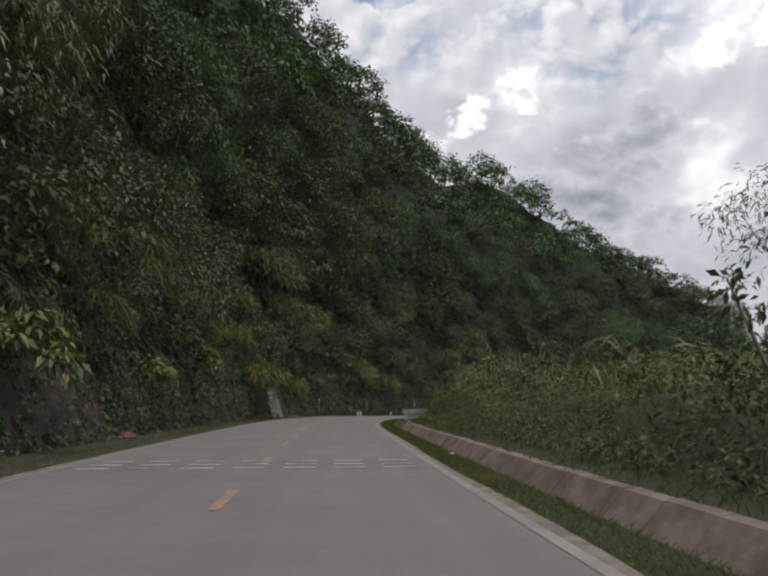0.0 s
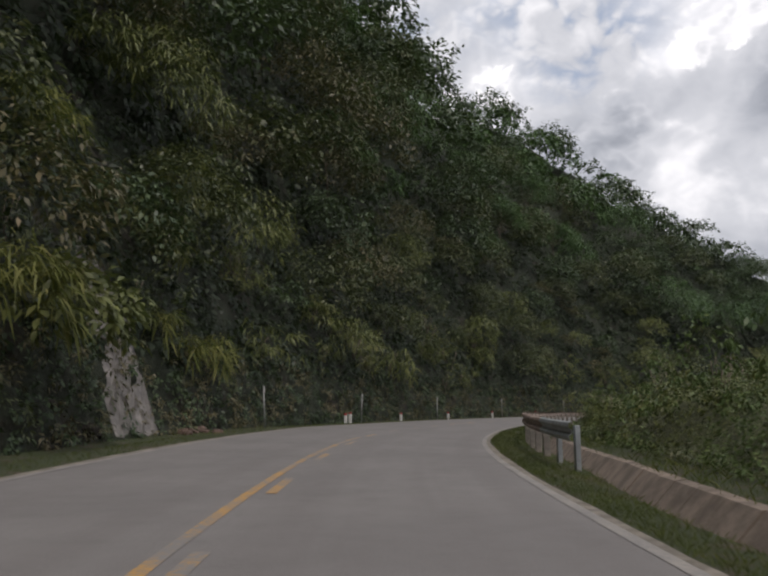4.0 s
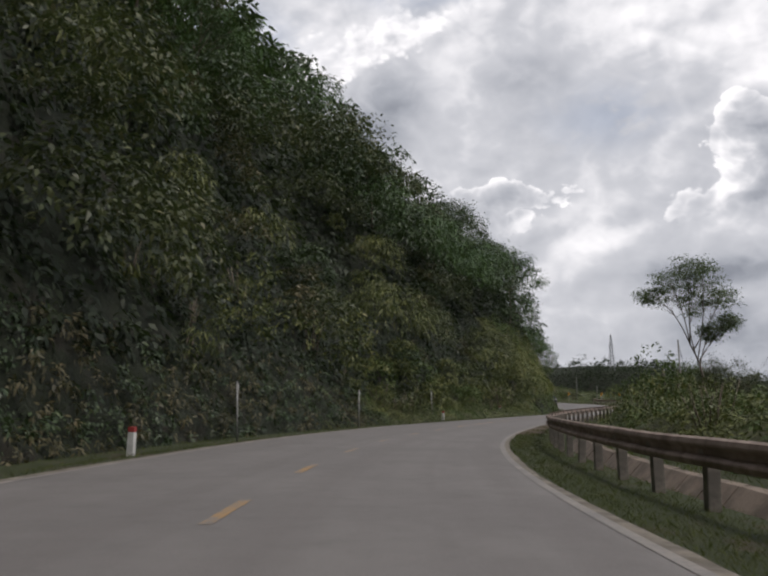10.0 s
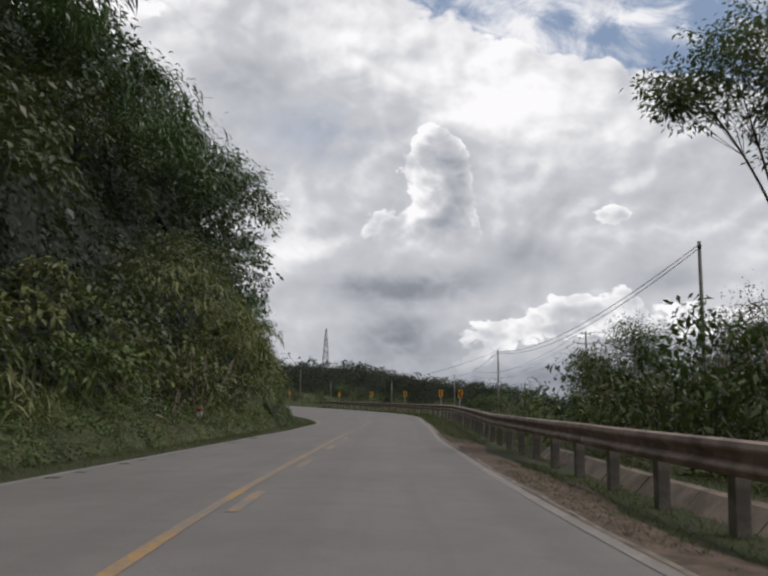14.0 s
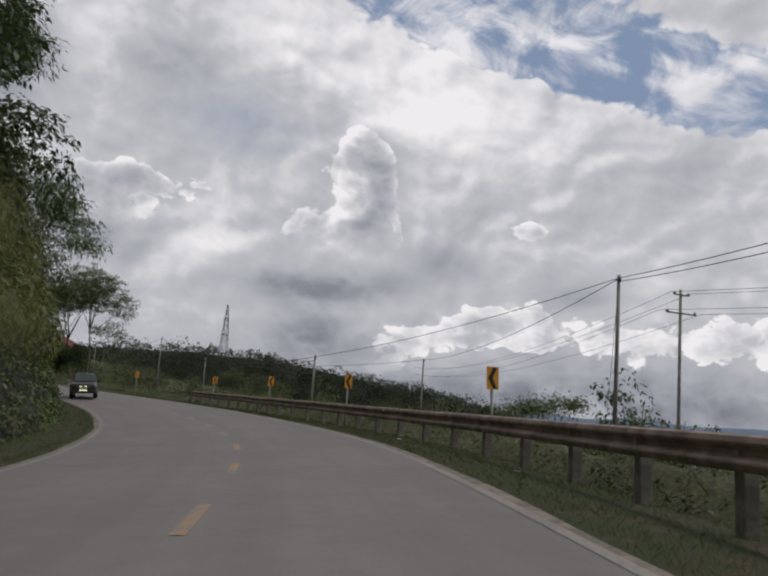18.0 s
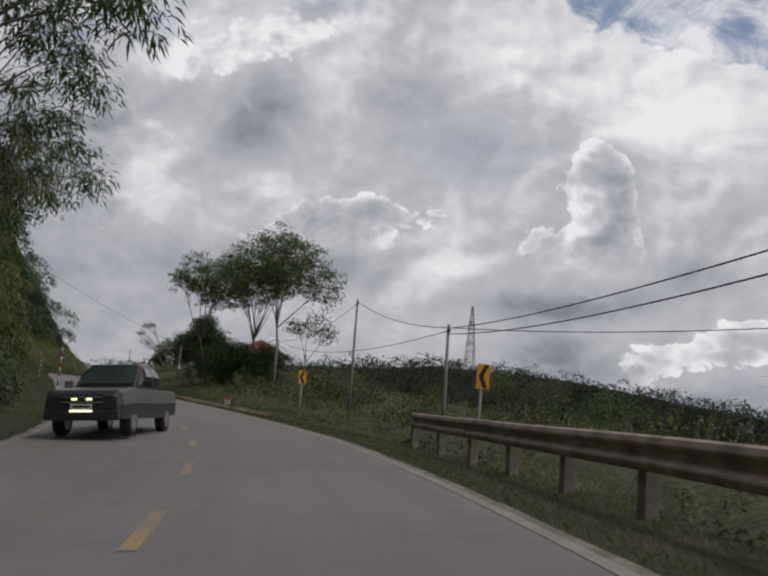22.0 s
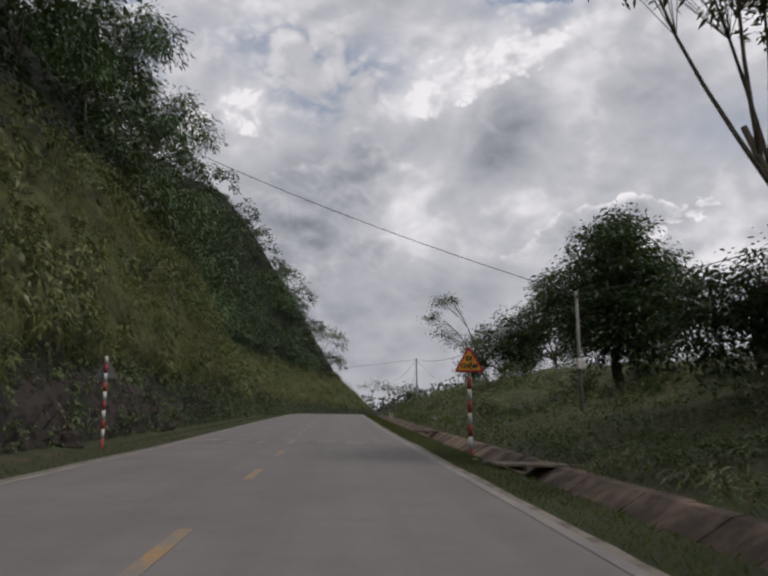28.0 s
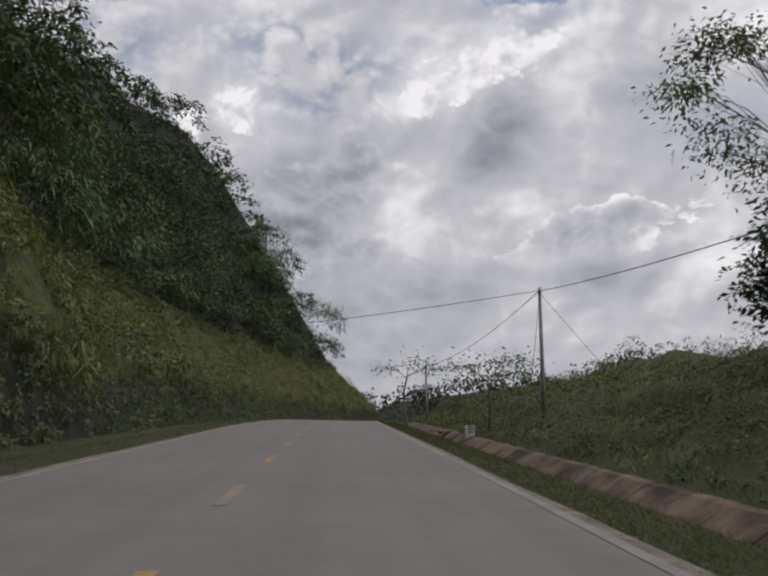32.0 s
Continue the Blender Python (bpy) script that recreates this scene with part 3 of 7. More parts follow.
gs = np.arange(-34, S_END - 1, 1.5)
x_right = np.array([0, 0.12, 0.32, 0.95, 1.1, 2.2, 3.8, 5.5, 8, 12, 18, 26, 38, 58, 82, 100])
x_left = np.array([-1.7, -1.3, -0.9, 0, 0.4, 0.9, 1.5, 2.2, 3, 4, 5.2, 6.6, 8.2, 10, 12, 14.5, 18, 23, 29, 36, 44, 53, 62, 70, 80, 92, 103])
nl = len(x_left) + len(x_right) + 6
nleft = len(x_left) + 3
rows_v = []
for s in gs:
    dr = np.concatenate([verge_width(s) * np.array([0, 0.35, 0.7]), verge_width(s) + x_right])
    f = hill_foot(s)
    dl = np.concatenate([(f - 1.7) * np.array([0, 0.35, 0.7]), f + x_left])
    pz = place(np.full(nl, s), np.concatenate([cross(s, 4) - dl[::-1], cross(s, 2) + dr]))
    pz[nleft - 1:nleft + 1, 2] -= 0.05
    rows_v.append(pz)
gv = np.vstack(rows_v)
gf = [(i * nl + j, i * nl + j + 1, (i + 1) * nl + j + 1, (i + 1) * nl + j) for i in range(len(gs) - 1) for j in range(nl - 1)]
ground = tagged(mesh_object("ground", gv, gf, SOIL, smooth=True), "grassy road verge and steep earth hillside", "ground", kind="structure")
# hill columns take the near-black colour, so gaps in the foliage read as shadow
ground.data.materials.append(SHADED_UNDERGROWTH)
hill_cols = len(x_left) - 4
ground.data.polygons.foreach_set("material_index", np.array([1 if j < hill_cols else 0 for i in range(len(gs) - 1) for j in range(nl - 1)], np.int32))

rs = np.arange(-34, S_END - 1, 1.0)
road = tagged(ribbon("road", rs, cross(rs, 4), cross(rs, 2), 0.0, ASPHALT, 8), "worn grey asphalt two-lane mountain road", "road", kind="structure")
lane_pos = road.data.attributes.new("across", "FLOAT", "POINT")
lane_pos.data.foreach_set("value", np.tile(np.linspace(0, 1, 9), len(rs)).astype(np.float32))

# valley floor to the horizon
far = []
for i in range(49):
    a = 6.2832 * i / 48
    far.append((90 + math.cos(a) * 4200, 180 + math.sin(a) * 4200, -16.0))
far.append((90, 180, -16.0))
tagged(mesh_object("valley_ground", far, [(i, i + 1, 49) for i in range(48)], SOIL), "distant green valley floor", "ground", kind="structure")


def strip(name, s0, s1, l_of, width, dz, mat, label, step=1.0):
    ss = np.arange(s0, s1 + 1e-6, (s1 - s0) / max(int((s1 - s0) / step), 2))
    mid = np.array([l_of(s) for s in ss])
    return tagged(ribbon(name, ss, mid - width / 2, mid + width / 2, dz, mat), label, "road marking", kind="structure")


strip("edge_line_right", -33, S_END - 3, lambda s: cross(s, 2) - 0.12, 0.15, 0.006, PAINT_WHITE, "worn cream white edge line on asphalt")
strip("edge_line_left", -33, S_END - 3, lambda s: cross(s, 4) + 0.12, 0.15, 0.006, PAINT_WHITE, "worn cream white edge line on asphalt")


# ---------------------------------------------------------------- road paint
def is_solid(s):
    return 36 < s < 76 or 172 < s < 206


dash_marks = []
anchors = [9.0, 28.7, 83.8, 120.2, 126.4, 220.2, 226.2, 255.9, 279.2, 285.3, 296.5, 313.4, 319.3, 340.2, 345.9, 351.9, 379.5, 385.5, 440.0]
for a0, a1 in zip(anchors, anchors[1:]):
    n = max(round((a1 - a0) / 6.1), 1)
    dash_marks += [a0 + (a1 - a0) * i / n for i in range(n)]
for i, s0 in enumerate(dash_marks):
    strip("centre_dash", s0, s0 + 2.1, lambda s: cross(s, 3) + (0.14 if is_solid(s0) else 0.0), 0.15, 0.006, PAINT_YELLOW, "worn yellow centre line dash on asphalt", 0.7)
for s0, s1 in ((34, 77), (171, 207), (102, 110)):
    strip("centre_line", s0, s1, lambda s: cross(s, 3) - 0.14, 0.14, 0.006, PAINT_YELLOW, "faded yellow solid centre line on asphalt")

for base_s, seed in ((15.5, 1), (352.5, 2)):
    for g in range(7):
        u = (g + 0.5) / 7
        for k in range(3):
            sc = base_s - 0.85 + k * 0.85
            l0, l1 = cross(sc, 4) + 0.35, cross(sc, 2) - 0.35
            lc = l0 + (l1 - l0) * u
            tagged(ribbon("rumble_stripe", [sc - 0.13, sc + 0.13], [lc - 0.30] * 2, [lc + 0.30] * 2, 0.010, PAINT_FAINT), "worn white rumble stripe across the lane", "road marking", kind="structure")


# pale grit where the pavement frays into the verge
def fringe(name, side, lo, hi, seed):
    rng = np.random.RandomState(seed)
    ss = np.arange(-33, S_END - 3, 0.7)
    edge = cross(ss, 2 if side > 0 else 4)
    n1, n2 = rng.uniform(0, 1, len(ss)), rng.uniform(0, 1, len(ss))
    wob = np.convolve(n1, np.ones(5) / 5, "same")
    inner = edge - side * 0.05
    outer = edge + side * (lo + (hi - lo) * wob)
    vs, fs = [], []
    for i, s in enumerate(ss):
        vs.append(place(s, inner[i], 0.003, False))
        vs.append(place(s, outer[i], 0.012, True))
        if i:
            fs.append((2 * i - 2, 2 * i - 1, 2 * i + 1, 2 * i))
    return tagged(mesh_object(name, vs, fs, SHOULDER), "pale grit along the frayed asphalt edge", "road shoulder", kind="structure")


fringe("shoulder_right", 1, 0.0, 0.2, 5)
def earth_patch(name, s0, s1, d1, seed):
    rng = np.random.RandomState(seed)
    ss = np.arange(s0, s1, 0.5)
    n = len(ss)
    fade = np.clip(np.minimum(ss - s0, s1 - ss) / 5, 0.05, 1)
    a = np.full(n, -0.02)
    z = np.maximum((d1 + 0.4 * soft_noise(ss * 0.9, ss * 0, seed + 1)) * fade, a + 0.1)
    vs, fs = [], []
    for i, s in enumerate(ss):
        for u in (0, 0.33, 0.67, 1):
            vs.append(place(s, cross(s, 2) + a[i] + (z[i] - a[i]) * u, 0.02 if 0 < u < 1 else 0.005))
        if i:
            fs += [(4 * i - 4 + j, 4 * i - 3 + j, 4 * i + 1 + j, 4 * i + j) for j in range(3)]
    return tagged(mesh_object(name, vs, fs, EARTH, smooth=True), "bare brown earth on the worn verge", "bare earth", kind="structure")


earth_patch("bare_earth_bend", 160, 208, 1.0, 3)
fringe("shoulder_left", -1, 0.03, 0.22, 6)


# ---------------------------------------------------------------- leaves
def leaf_quads(c, out, size, rng, width=0.42, droop=0.5, spread=0.9, toward=None):
    """Folded leaves at points c, facing along out."""
    n = len(c)
    nrm = out + rng.normal(0, spread, (n, 3))
    nrm /= np.linalg.norm(nrm, axis=1)[:, None] + 1e-9
    along = rng.normal(0, 1, (n, 3))
    if toward is not None:
        along = along * 0.45 + toward * 1.1
    along[:, 2] -= droop * (1.6 if toward is None else 0.9)
    along -= nrm * np.sum(along * nrm, 1)[:, None]
    along /= np.linalg.norm(along, axis=1)[:, None] + 1e-9
    side = np.cross(nrm, along)
    a = (size * rng.uniform(0.65, 1.35, n))[:, None]
    wd = a * width * 0.5
    tip = c + along * a - np.array([0, 0, 1.0]) * a * 0.15 * droop
    mid = c + along * a * 0.45 + nrm * a * 0.06
    return np.stack([c, mid + side * wd, tip, mid - side * wd], 1)


def crown_points(centres, radii, per, rng, low=-0.35, squash=0.8):
    """Points on and just under the skin of lumpy crowns, and the way out of each."""
    tufts = 11
    k = max(per // tufts, 1)
    idx = np.repeat(np.arange(len(centres)), tufts)
    d = rng.normal(0, 1, (len(idx), 3))
    d /= np.linalg.norm(d, axis=1)[:, None]
    d[:, 2] = np.where(d[:, 2] < low, -d[:, 2], d[:, 2])
    off = d * (radii[idx] * rng.uniform(0.6, 1.0, len(idx)))[:, None]
    off[:, 2] *= squash
    tuft_c, tuft_r = centres[idx] + off, radii[idx] * rng.uniform(0.28, 0.5, len(idx))
    j = np.repeat(np.arange(len(idx)), k)
    e = rng.normal(0, 1, (len(j), 3))
    e /= np.linalg.norm(e, axis=1)[:, None]
    flip = np.sum(e * d[j], 1) < -0.25
    e[flip] *= -1
    p = tuft_c[j] + e * (tuft_r[j] * rng.uniform(0.35, 1.05, len(j)) ** 0.7)[:, None] * np.array([1, 1, 0.75])
    return p, e * 0.7 + d[j] * 0.5


CUBE = np.array([[(-1, -1, -1), (-1, 1, -1), (1, 1, -1), (1, -1, -1)], [(-1, -1, 1), (1, -1, 1), (1, 1, 1), (-1, 1, 1)], [(-1, -1, -1), (1, -1, -1), (1, -1, 1), (-1, -1, 1)],
                 [(1, 1, -1), (-1, 1, -1), (-1, 1, 1), (1, 1, 1)], [(-1, 1, -1), (-1, -1, -1), (-1, -1, 1), (-1, 1, 1)], [(1, -1, -1), (1, 1, -1), (1, 1, 1), (1, -1, 1)]], float)


def inner_masses(centres, radii, rng):
    """Dark shaded insides of crowns: rough faceted lumps of twigs and leaves."""
    half = []
    for q in CUBE:
        m = (q + np.roll(q, -1, 0)) / 2
        c = q.mean(0)
        half += [np.stack([q[i], m[i], c, m[i - 1]]) for i in range(4)]
    half = np.array(half)
    half /= np.linalg.norm(half, axis=2)[:, :, None]
    return (centres[:, None, None, :] + half[None] * radii[:, None, None, None] * np.array([1, 1, 0.85])).reshape(-1, 4, 3)


class Sheet:
    """A stretch of ground laid out in metres along the road and metres up its slope, with its normals."""

    def __init__(self, s0, s1, reach, side, first):
        self.s0, self.ds, self.da = s0, 1.0, 0.5
        ss = np.arange(s0, s1, self.ds)
        x = np.arange(0, reach, 0.25)
        rows = []
        for s in ss:
            base = (cross(s, 4) - hill_foot(s) - first if side < 0 else cross(s, 2) + verge_width(s) + first * bend(s, [(196, 1), (212, -0.25), (286, -0.25), (300, 1)]))
            p = place(np.full(len(x), s), base + side * x)
            arc = np.concatenate([[0], np.cumsum(np.linalg.norm(np.diff(p, axis=0), axis=1))])
            at = np.arange(0, self.rise(reach, side), self.da)
            rows.append(np.stack([np.interp(at, arc, p[:, k]) for k in range(3)], 1))
        self.p = np.array(rows)
        ts, ta = np.gradient(self.p, self.ds, axis=0), np.gradient(self.p, self.da, axis=1)
        for v in (ts, ta):
            v /= np.linalg.norm(v, axis=2)[:, :, None] + 1e-9
        n = np.cross(ts, ta)
        n[n[:, :, 2] < 0] *= -1
        self.ts, self.ta, self.n = ts, ta, n

    def rise(self, reach, side):
        return reach * (1.75 if side < 0 else 1.0)

    def at(self, tab, s, a):
        i, j = (s - self.s0) / self.ds, a / self.da
        i, j = np.clip(i, 0, tab.shape[0] - 1.001), np.clip(j, 0, tab.shape[1] - 1.001)
        i0, j0 = i.astype(int), j.astype(int)
        u, v = (i - i0)[:, None], (j - j0)[:, None]
        return (tab[i0, j0] * (1 - u) + tab[i0 + 1, j0] * u) * (1 - v) + (tab[i0, j0 + 1] * (1 - u) + tab[i0 + 1, j0 + 1] * u) * v


class Crowns:
    """Packed rounded crowns over a sheet: height of their top at any spot, and which crown it is."""

    def __init__(self, cell, bulge, base, seed):
        r = np.random.RandomState(seed)
        self.cell, self.bulge, self.base = cell, bulge, base
        self.j = r.uniform(0.05, 0.95, (256, 256, 2))
        self.r = r.uniform(0.5, 1.2, (256, 256))
        self.id = r.rand(256, 256)
        self.seed = seed
        self.big = Crowns(cell * 2.4, bulge * 0.62, 0.0, seed + 50) if 3 < cell < 6 else None

    def top(self, s, a):
        x, y = s / self.cell, a / self.cell
        i, j = np.floor(x).astype(int), np.floor(y).astype(int)
        best, who = np.zeros(len(s)), np.zeros(len(s))
        for di in (-1, 0, 1):
            for dj in (-1, 0, 1):
                ii, jj = (i + di) % 256, (j + dj) % 256
                q = self.j[ii, jj]
                d2 = (x - i - di - q[:, 0]) ** 2 + (y - j - dj - q[:, 1]) ** 2
                rr = self.r[ii, jj]
                h = rr * np.sqrt(np.maximum(0, 1 - d2 / (0.85 * rr) ** 2))
                hit = h > best
                best, who = np.where(hit, h, best), np.where(hit, self.id[ii, jj], who)
        h = self.base + self.bulge * best + 0.12 * self.bulge * soft_noise(s * 2.2 / self.cell, a * 2.2 / self.cell, self.seed)
        if self.big:
            h = h * 0.85 + np.maximum(self.big.top(s, a)[0] - 0.25 * self.big.bulge, 0)
        return h, who


def canopy(sheet, crowns, s0, s1, a0, a1, count, species, seed, name, label, per=9, body=True, thin=None, shade=None):
    """Leafy cover over a sheet: tufts of leaves on the crowns, over an inner mass coloured as shade."""
    rng = np.random.RandomState(seed)

    def height(s, a):
        h, who = crowns.top(s, a)
        f = np.clip((a - a0 - 0.35 * crowns.bulge * (0.6 + soft_noise(s * 0.5, 0 * s, seed))) / (0.4 + 0.3 * crowns.bulge), 0.0, 1) * np.clip((a1 + 1.5 - a) / 1.5, 0, 1)
        if thin is not None:
            f = f * thin(s, a)
        return h * f, who

    # one sheet under the tufts; its colour stands for the shade inside
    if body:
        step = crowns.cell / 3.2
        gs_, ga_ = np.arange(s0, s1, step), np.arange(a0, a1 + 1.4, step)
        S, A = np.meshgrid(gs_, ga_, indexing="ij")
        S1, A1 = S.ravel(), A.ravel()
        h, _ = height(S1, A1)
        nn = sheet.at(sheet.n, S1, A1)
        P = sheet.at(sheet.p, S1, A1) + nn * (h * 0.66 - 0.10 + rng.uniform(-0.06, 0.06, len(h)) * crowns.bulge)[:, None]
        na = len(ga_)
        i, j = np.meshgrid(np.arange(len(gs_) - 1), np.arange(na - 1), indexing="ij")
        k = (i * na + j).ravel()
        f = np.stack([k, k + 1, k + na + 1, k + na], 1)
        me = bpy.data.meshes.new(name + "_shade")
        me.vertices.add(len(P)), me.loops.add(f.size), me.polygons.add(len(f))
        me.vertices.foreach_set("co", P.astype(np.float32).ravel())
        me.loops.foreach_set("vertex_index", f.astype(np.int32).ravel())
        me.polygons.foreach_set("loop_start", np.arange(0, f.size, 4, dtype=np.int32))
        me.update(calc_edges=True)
        me.materials.append(shade or SHADED_UNDERGROWTH)
        tagged(new(name + "_shade", me), label + ", inner sheet coloured as shaded leaves", "foliage", kind="stuff")
    n = count // per
    if not n:
        return
    s, a = rng.uniform(s0, s1, n), rng.uniform(a0, a1, n)
    h, who = height(s, a)
    e = 0.12 * crowns.cell
    gx = (height(s + e, a)[0] - height(s - e, a)[0]) / (2 * e)
    gy = (height(s, a + e)[0] - height(s, a - e)[0]) / (2 * e)
    nn, ts, ta = sheet.at(sheet.n, s, a), sheet.at(sheet.ts, s, a), sheet.at(sheet.ta, s, a)
    up_ = nn - ts * np.clip(gx, -2, 2)[:, None] - ta * np.clip(gy, -2, 2)[:, None]
    up_ /= np.linalg.norm(up_, axis=1)[:, None]
    c = sheet.at(sheet.p, s, a) + nn * (h * rng.uniform(0.62, 1.0, n) + crowns.bulge * 0.14 * np.abs(rng.normal(0, 1, n)))[:, None]
    pick = (who * 0.75 + 0.25 * (0.5 + 0.5 * soft_noise(s * 0.12, a * 0.2, seed + 3))) % 1.0
    total = sum(w_ for w_, *_ in species)
    edge = 0.0
    for w_, mat, leaf, width, droop, sname, slabel in species:
        hit = (pick >= edge) & (pick < edge + w_ / total)
        edge += w_ / total
        idx = np.repeat(np.flatnonzero(hit), per)
        d = rng.normal(0, 1, (len(idx), 3)) + up_[idx] * 0.5
        d /= np.linalg.norm(d, axis=1)[:, None]
        p = c[idx] + d * (leaf * rng.uniform(0.1, 1.0, len(idx)))[:, None]
        q = leaf_quads(p, up_[idx] + d * 0.3 + np.array([0, 0, 0.35]), leaf, rng, width, droop, 0.6, d)
        tagged(quads_object(sname, q, mat), slabel, "foliage", kind="stuff")


def hill_crowns(sheet, s0, s1, a0, a1, space, r0, r1, kinds, tufts, per, seed, skip=0.06, keep=None):
    """Single heaped crowns standing out from the slope, with dark gaps between them: tufts of leaves round each crown, lit from above."""
    rng = np.random.RandomState(seed)
    gs_, ga_ = np.meshgrid(np.arange(s0, s1, space), np.arange(a0, a1, space), indexing="ij")
    s = gs_.ravel() + rng.uniform(-0.48, 0.48, gs_.size) * space
    a = ga_.ravel() + rng.uniform(-0.48, 0.48, gs_.size) * space
    ok = (rng.rand(len(s)) > skip) & (s > s0) & (s < s1) & (a > a0)
    if keep is not None:
        ok &= keep(s, a)
    s, a = s[ok], a[ok]
    n = len(s)
    R = r0 + (r1 - r0) * rng.rand(n) ** 1.5
    mean = float(np.sqrt((R ** 2).mean()))
    up_ = np.array([0, 0, 1.0])
    nn = sheet.at(sheet.n, s, a)
    c = sheet.at(sheet.p, s, a) + nn * (R * rng.uniform(0.4, 0.85, n))[:, None] + up_ * (R * rng.uniform(0.1, 0.6, n))[:, None]
    pick = (rng.rand(n) * 0.7 + 0.3 * (0.5 + 0.5 * soft_noise(s * 0.10, a * 0.16, seed + 3))) % 1.0
    total, at = sum(k[0] for k in kinds), 0.0
    for w_, mat, leaf, width, droop, sname, slabel in kinds:
        mine = np.flatnonzero((pick >= at) & (pick < at + w_ / total))
        at += w_ / total
        i = np.repeat(mine, np.maximum(4, tufts * (R[mine] / mean) ** 2).astype(int))
        face = nn[i] * 0.7 + up_ * 0.75
        d = rng.normal(0, 1, (len(i), 3))
        d /= np.linalg.norm(d, axis=1)[:, None]
        back = np.sum(d * face, 1) < -0.12
        d[back] *= -1
        tc = c[i] + d * (R[i] * rng.uniform(0.66, 1.06, len(i)))[:, None] * np.array([1, 1, 0.9])
        tr = R[i] * rng.uniform(0.20, 0.40, len(i))
        j = np.repeat(np.arange(len(i)), per)
        e = rng.normal(0, 1, (len(j), 3))
        e /= np.linalg.norm(e, axis=1)[:, None]
        under = np.sum(e * (d[j] + up_ * 0.8), 1) < -0.1
        e[under] *= -1
        p = tc[j] + e * (tr[j] * rng.uniform(0.3, 1.1, len(j)))[:, None] * np.array([1, 1, 0.7])
        q = leaf_quads(p, e * 0.5 + d[j] * 0.25 + up_ * 0.75, leaf, rng, width, droop, 0.5, e)
        tagged(quads_object(sname, q, mat), slabel, "foliage", kind="stuff")


H_END = S_END - 4
HILL = Sheet(-24, H_END, 72, -1, -0.3)
BANK = Sheet(-6, H_END, 60, 1, 1.25)


def rock_gap(s, a):
    """Creepers thin out over the bare rock at the foot."""
    bare = bend(s, [(-30, 0.5), (5, 0.25), (28, 0.3), (34, 0.8), (70, 0.8), (73.5, 0.1), (77.5, 0.1), (81, 0.8), (125, 0.9), (160, 0.9), (170, 1), (325, 1), (333, 0.75), (374, 0.75), (380, 0.7), (450, 0.7)])
    return np.clip(bare + np.clip((a - 1.6) / 1.5, 0, 1) + 0.5 * soft_noise(s * 0.9, a * 0.9, 4), 0.05, 1)


canopy(HILL, Crowns(0.75, 0.5, 0.12, 1), -22, 174, 0.0, 4.2, 52000, [
    (0.5, LEAF_DARK, 0.17, 0.5, 0.7, "bank_creepers", "low dark creepers over the foot of the bank"), (0.3, LEAF_BROWN, 0.19, 0.35, 0.9, "bank_weeds", "brownish weeds and dry stalks at the foot of the bank"),
    (0.2, LEAF_MIX, 0.18, 0.4, 0.8, "bank_herbs", "dull green herbs at the foot of the bank")], 10, "bank_foot", "low cover on the bank", thin=rock_gap)
canopy(HILL, Crowns(0.9, 0.42, 0.12, 7), 173, 226, 0.0, 5.0, 60000, [
    (0.45, LEAF_BRIGHT, 0.095, 0.44, 0.6, "shelf_weeds", "fresh green weeds on the low bank before the jungle"), (0.30, LEAF_OLIVE, 0.20, 0.10, 0.8, "shelf_grass", "yellowish grass on the low bank before the jungle"),
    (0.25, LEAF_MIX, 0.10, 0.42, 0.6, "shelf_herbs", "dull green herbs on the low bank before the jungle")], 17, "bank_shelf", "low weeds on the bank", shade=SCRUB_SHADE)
# fill between crowns, mostly leaves coloured dark to stand for shade
FILL_BANK = [(0.88, LEAF_DARKENED, 0.34, 0.48, 0.8, "bank_undergrowth", "leafy undergrowth on the steep bank, coloured dark as shade between crowns"),
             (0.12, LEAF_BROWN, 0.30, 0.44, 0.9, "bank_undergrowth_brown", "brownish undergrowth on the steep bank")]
FILL_JUNGLE = [(1.0, LEAF_DARKENED, 0.58, 0.5, 0.7, "jungle_undergrowth", "leafy undergrowth between the jungle trees, coloured dark as shade")]
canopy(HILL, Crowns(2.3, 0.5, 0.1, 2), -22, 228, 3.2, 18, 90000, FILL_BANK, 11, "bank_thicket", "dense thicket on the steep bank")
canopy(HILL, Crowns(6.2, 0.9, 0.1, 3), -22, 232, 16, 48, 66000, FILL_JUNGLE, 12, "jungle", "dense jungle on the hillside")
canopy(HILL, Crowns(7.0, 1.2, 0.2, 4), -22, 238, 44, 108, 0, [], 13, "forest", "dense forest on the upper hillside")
BANK_KINDS = [
    (0.27, LEAF_BROWN, 0.26, 0.42, 0.9, "bank_shrubs_brown", "shrubs with brownish olive leaves on the steep bank"), (0.26, LEAF_MIX, 0.27, 0.44, 0.9, "bank_shrubs", "mixed green shrubs on the steep bank"),
    (0.20, LEAF_OLIVE, 0.50, 0.14, 1.6, "bank_bamboo", "drooping olive reed and bamboo tufts on the bank"), (0.27, LEAF_DARK, 0.29, 0.48, 0.8, "bank_broadleaf", "dark broadleaf bushes on the bank")]
hill_crowns(HILL, -16, 222, 5.0, 22.0, 5.2, 1.3, 3.3, BANK_KINDS, 56, 15, 71, 0.1)
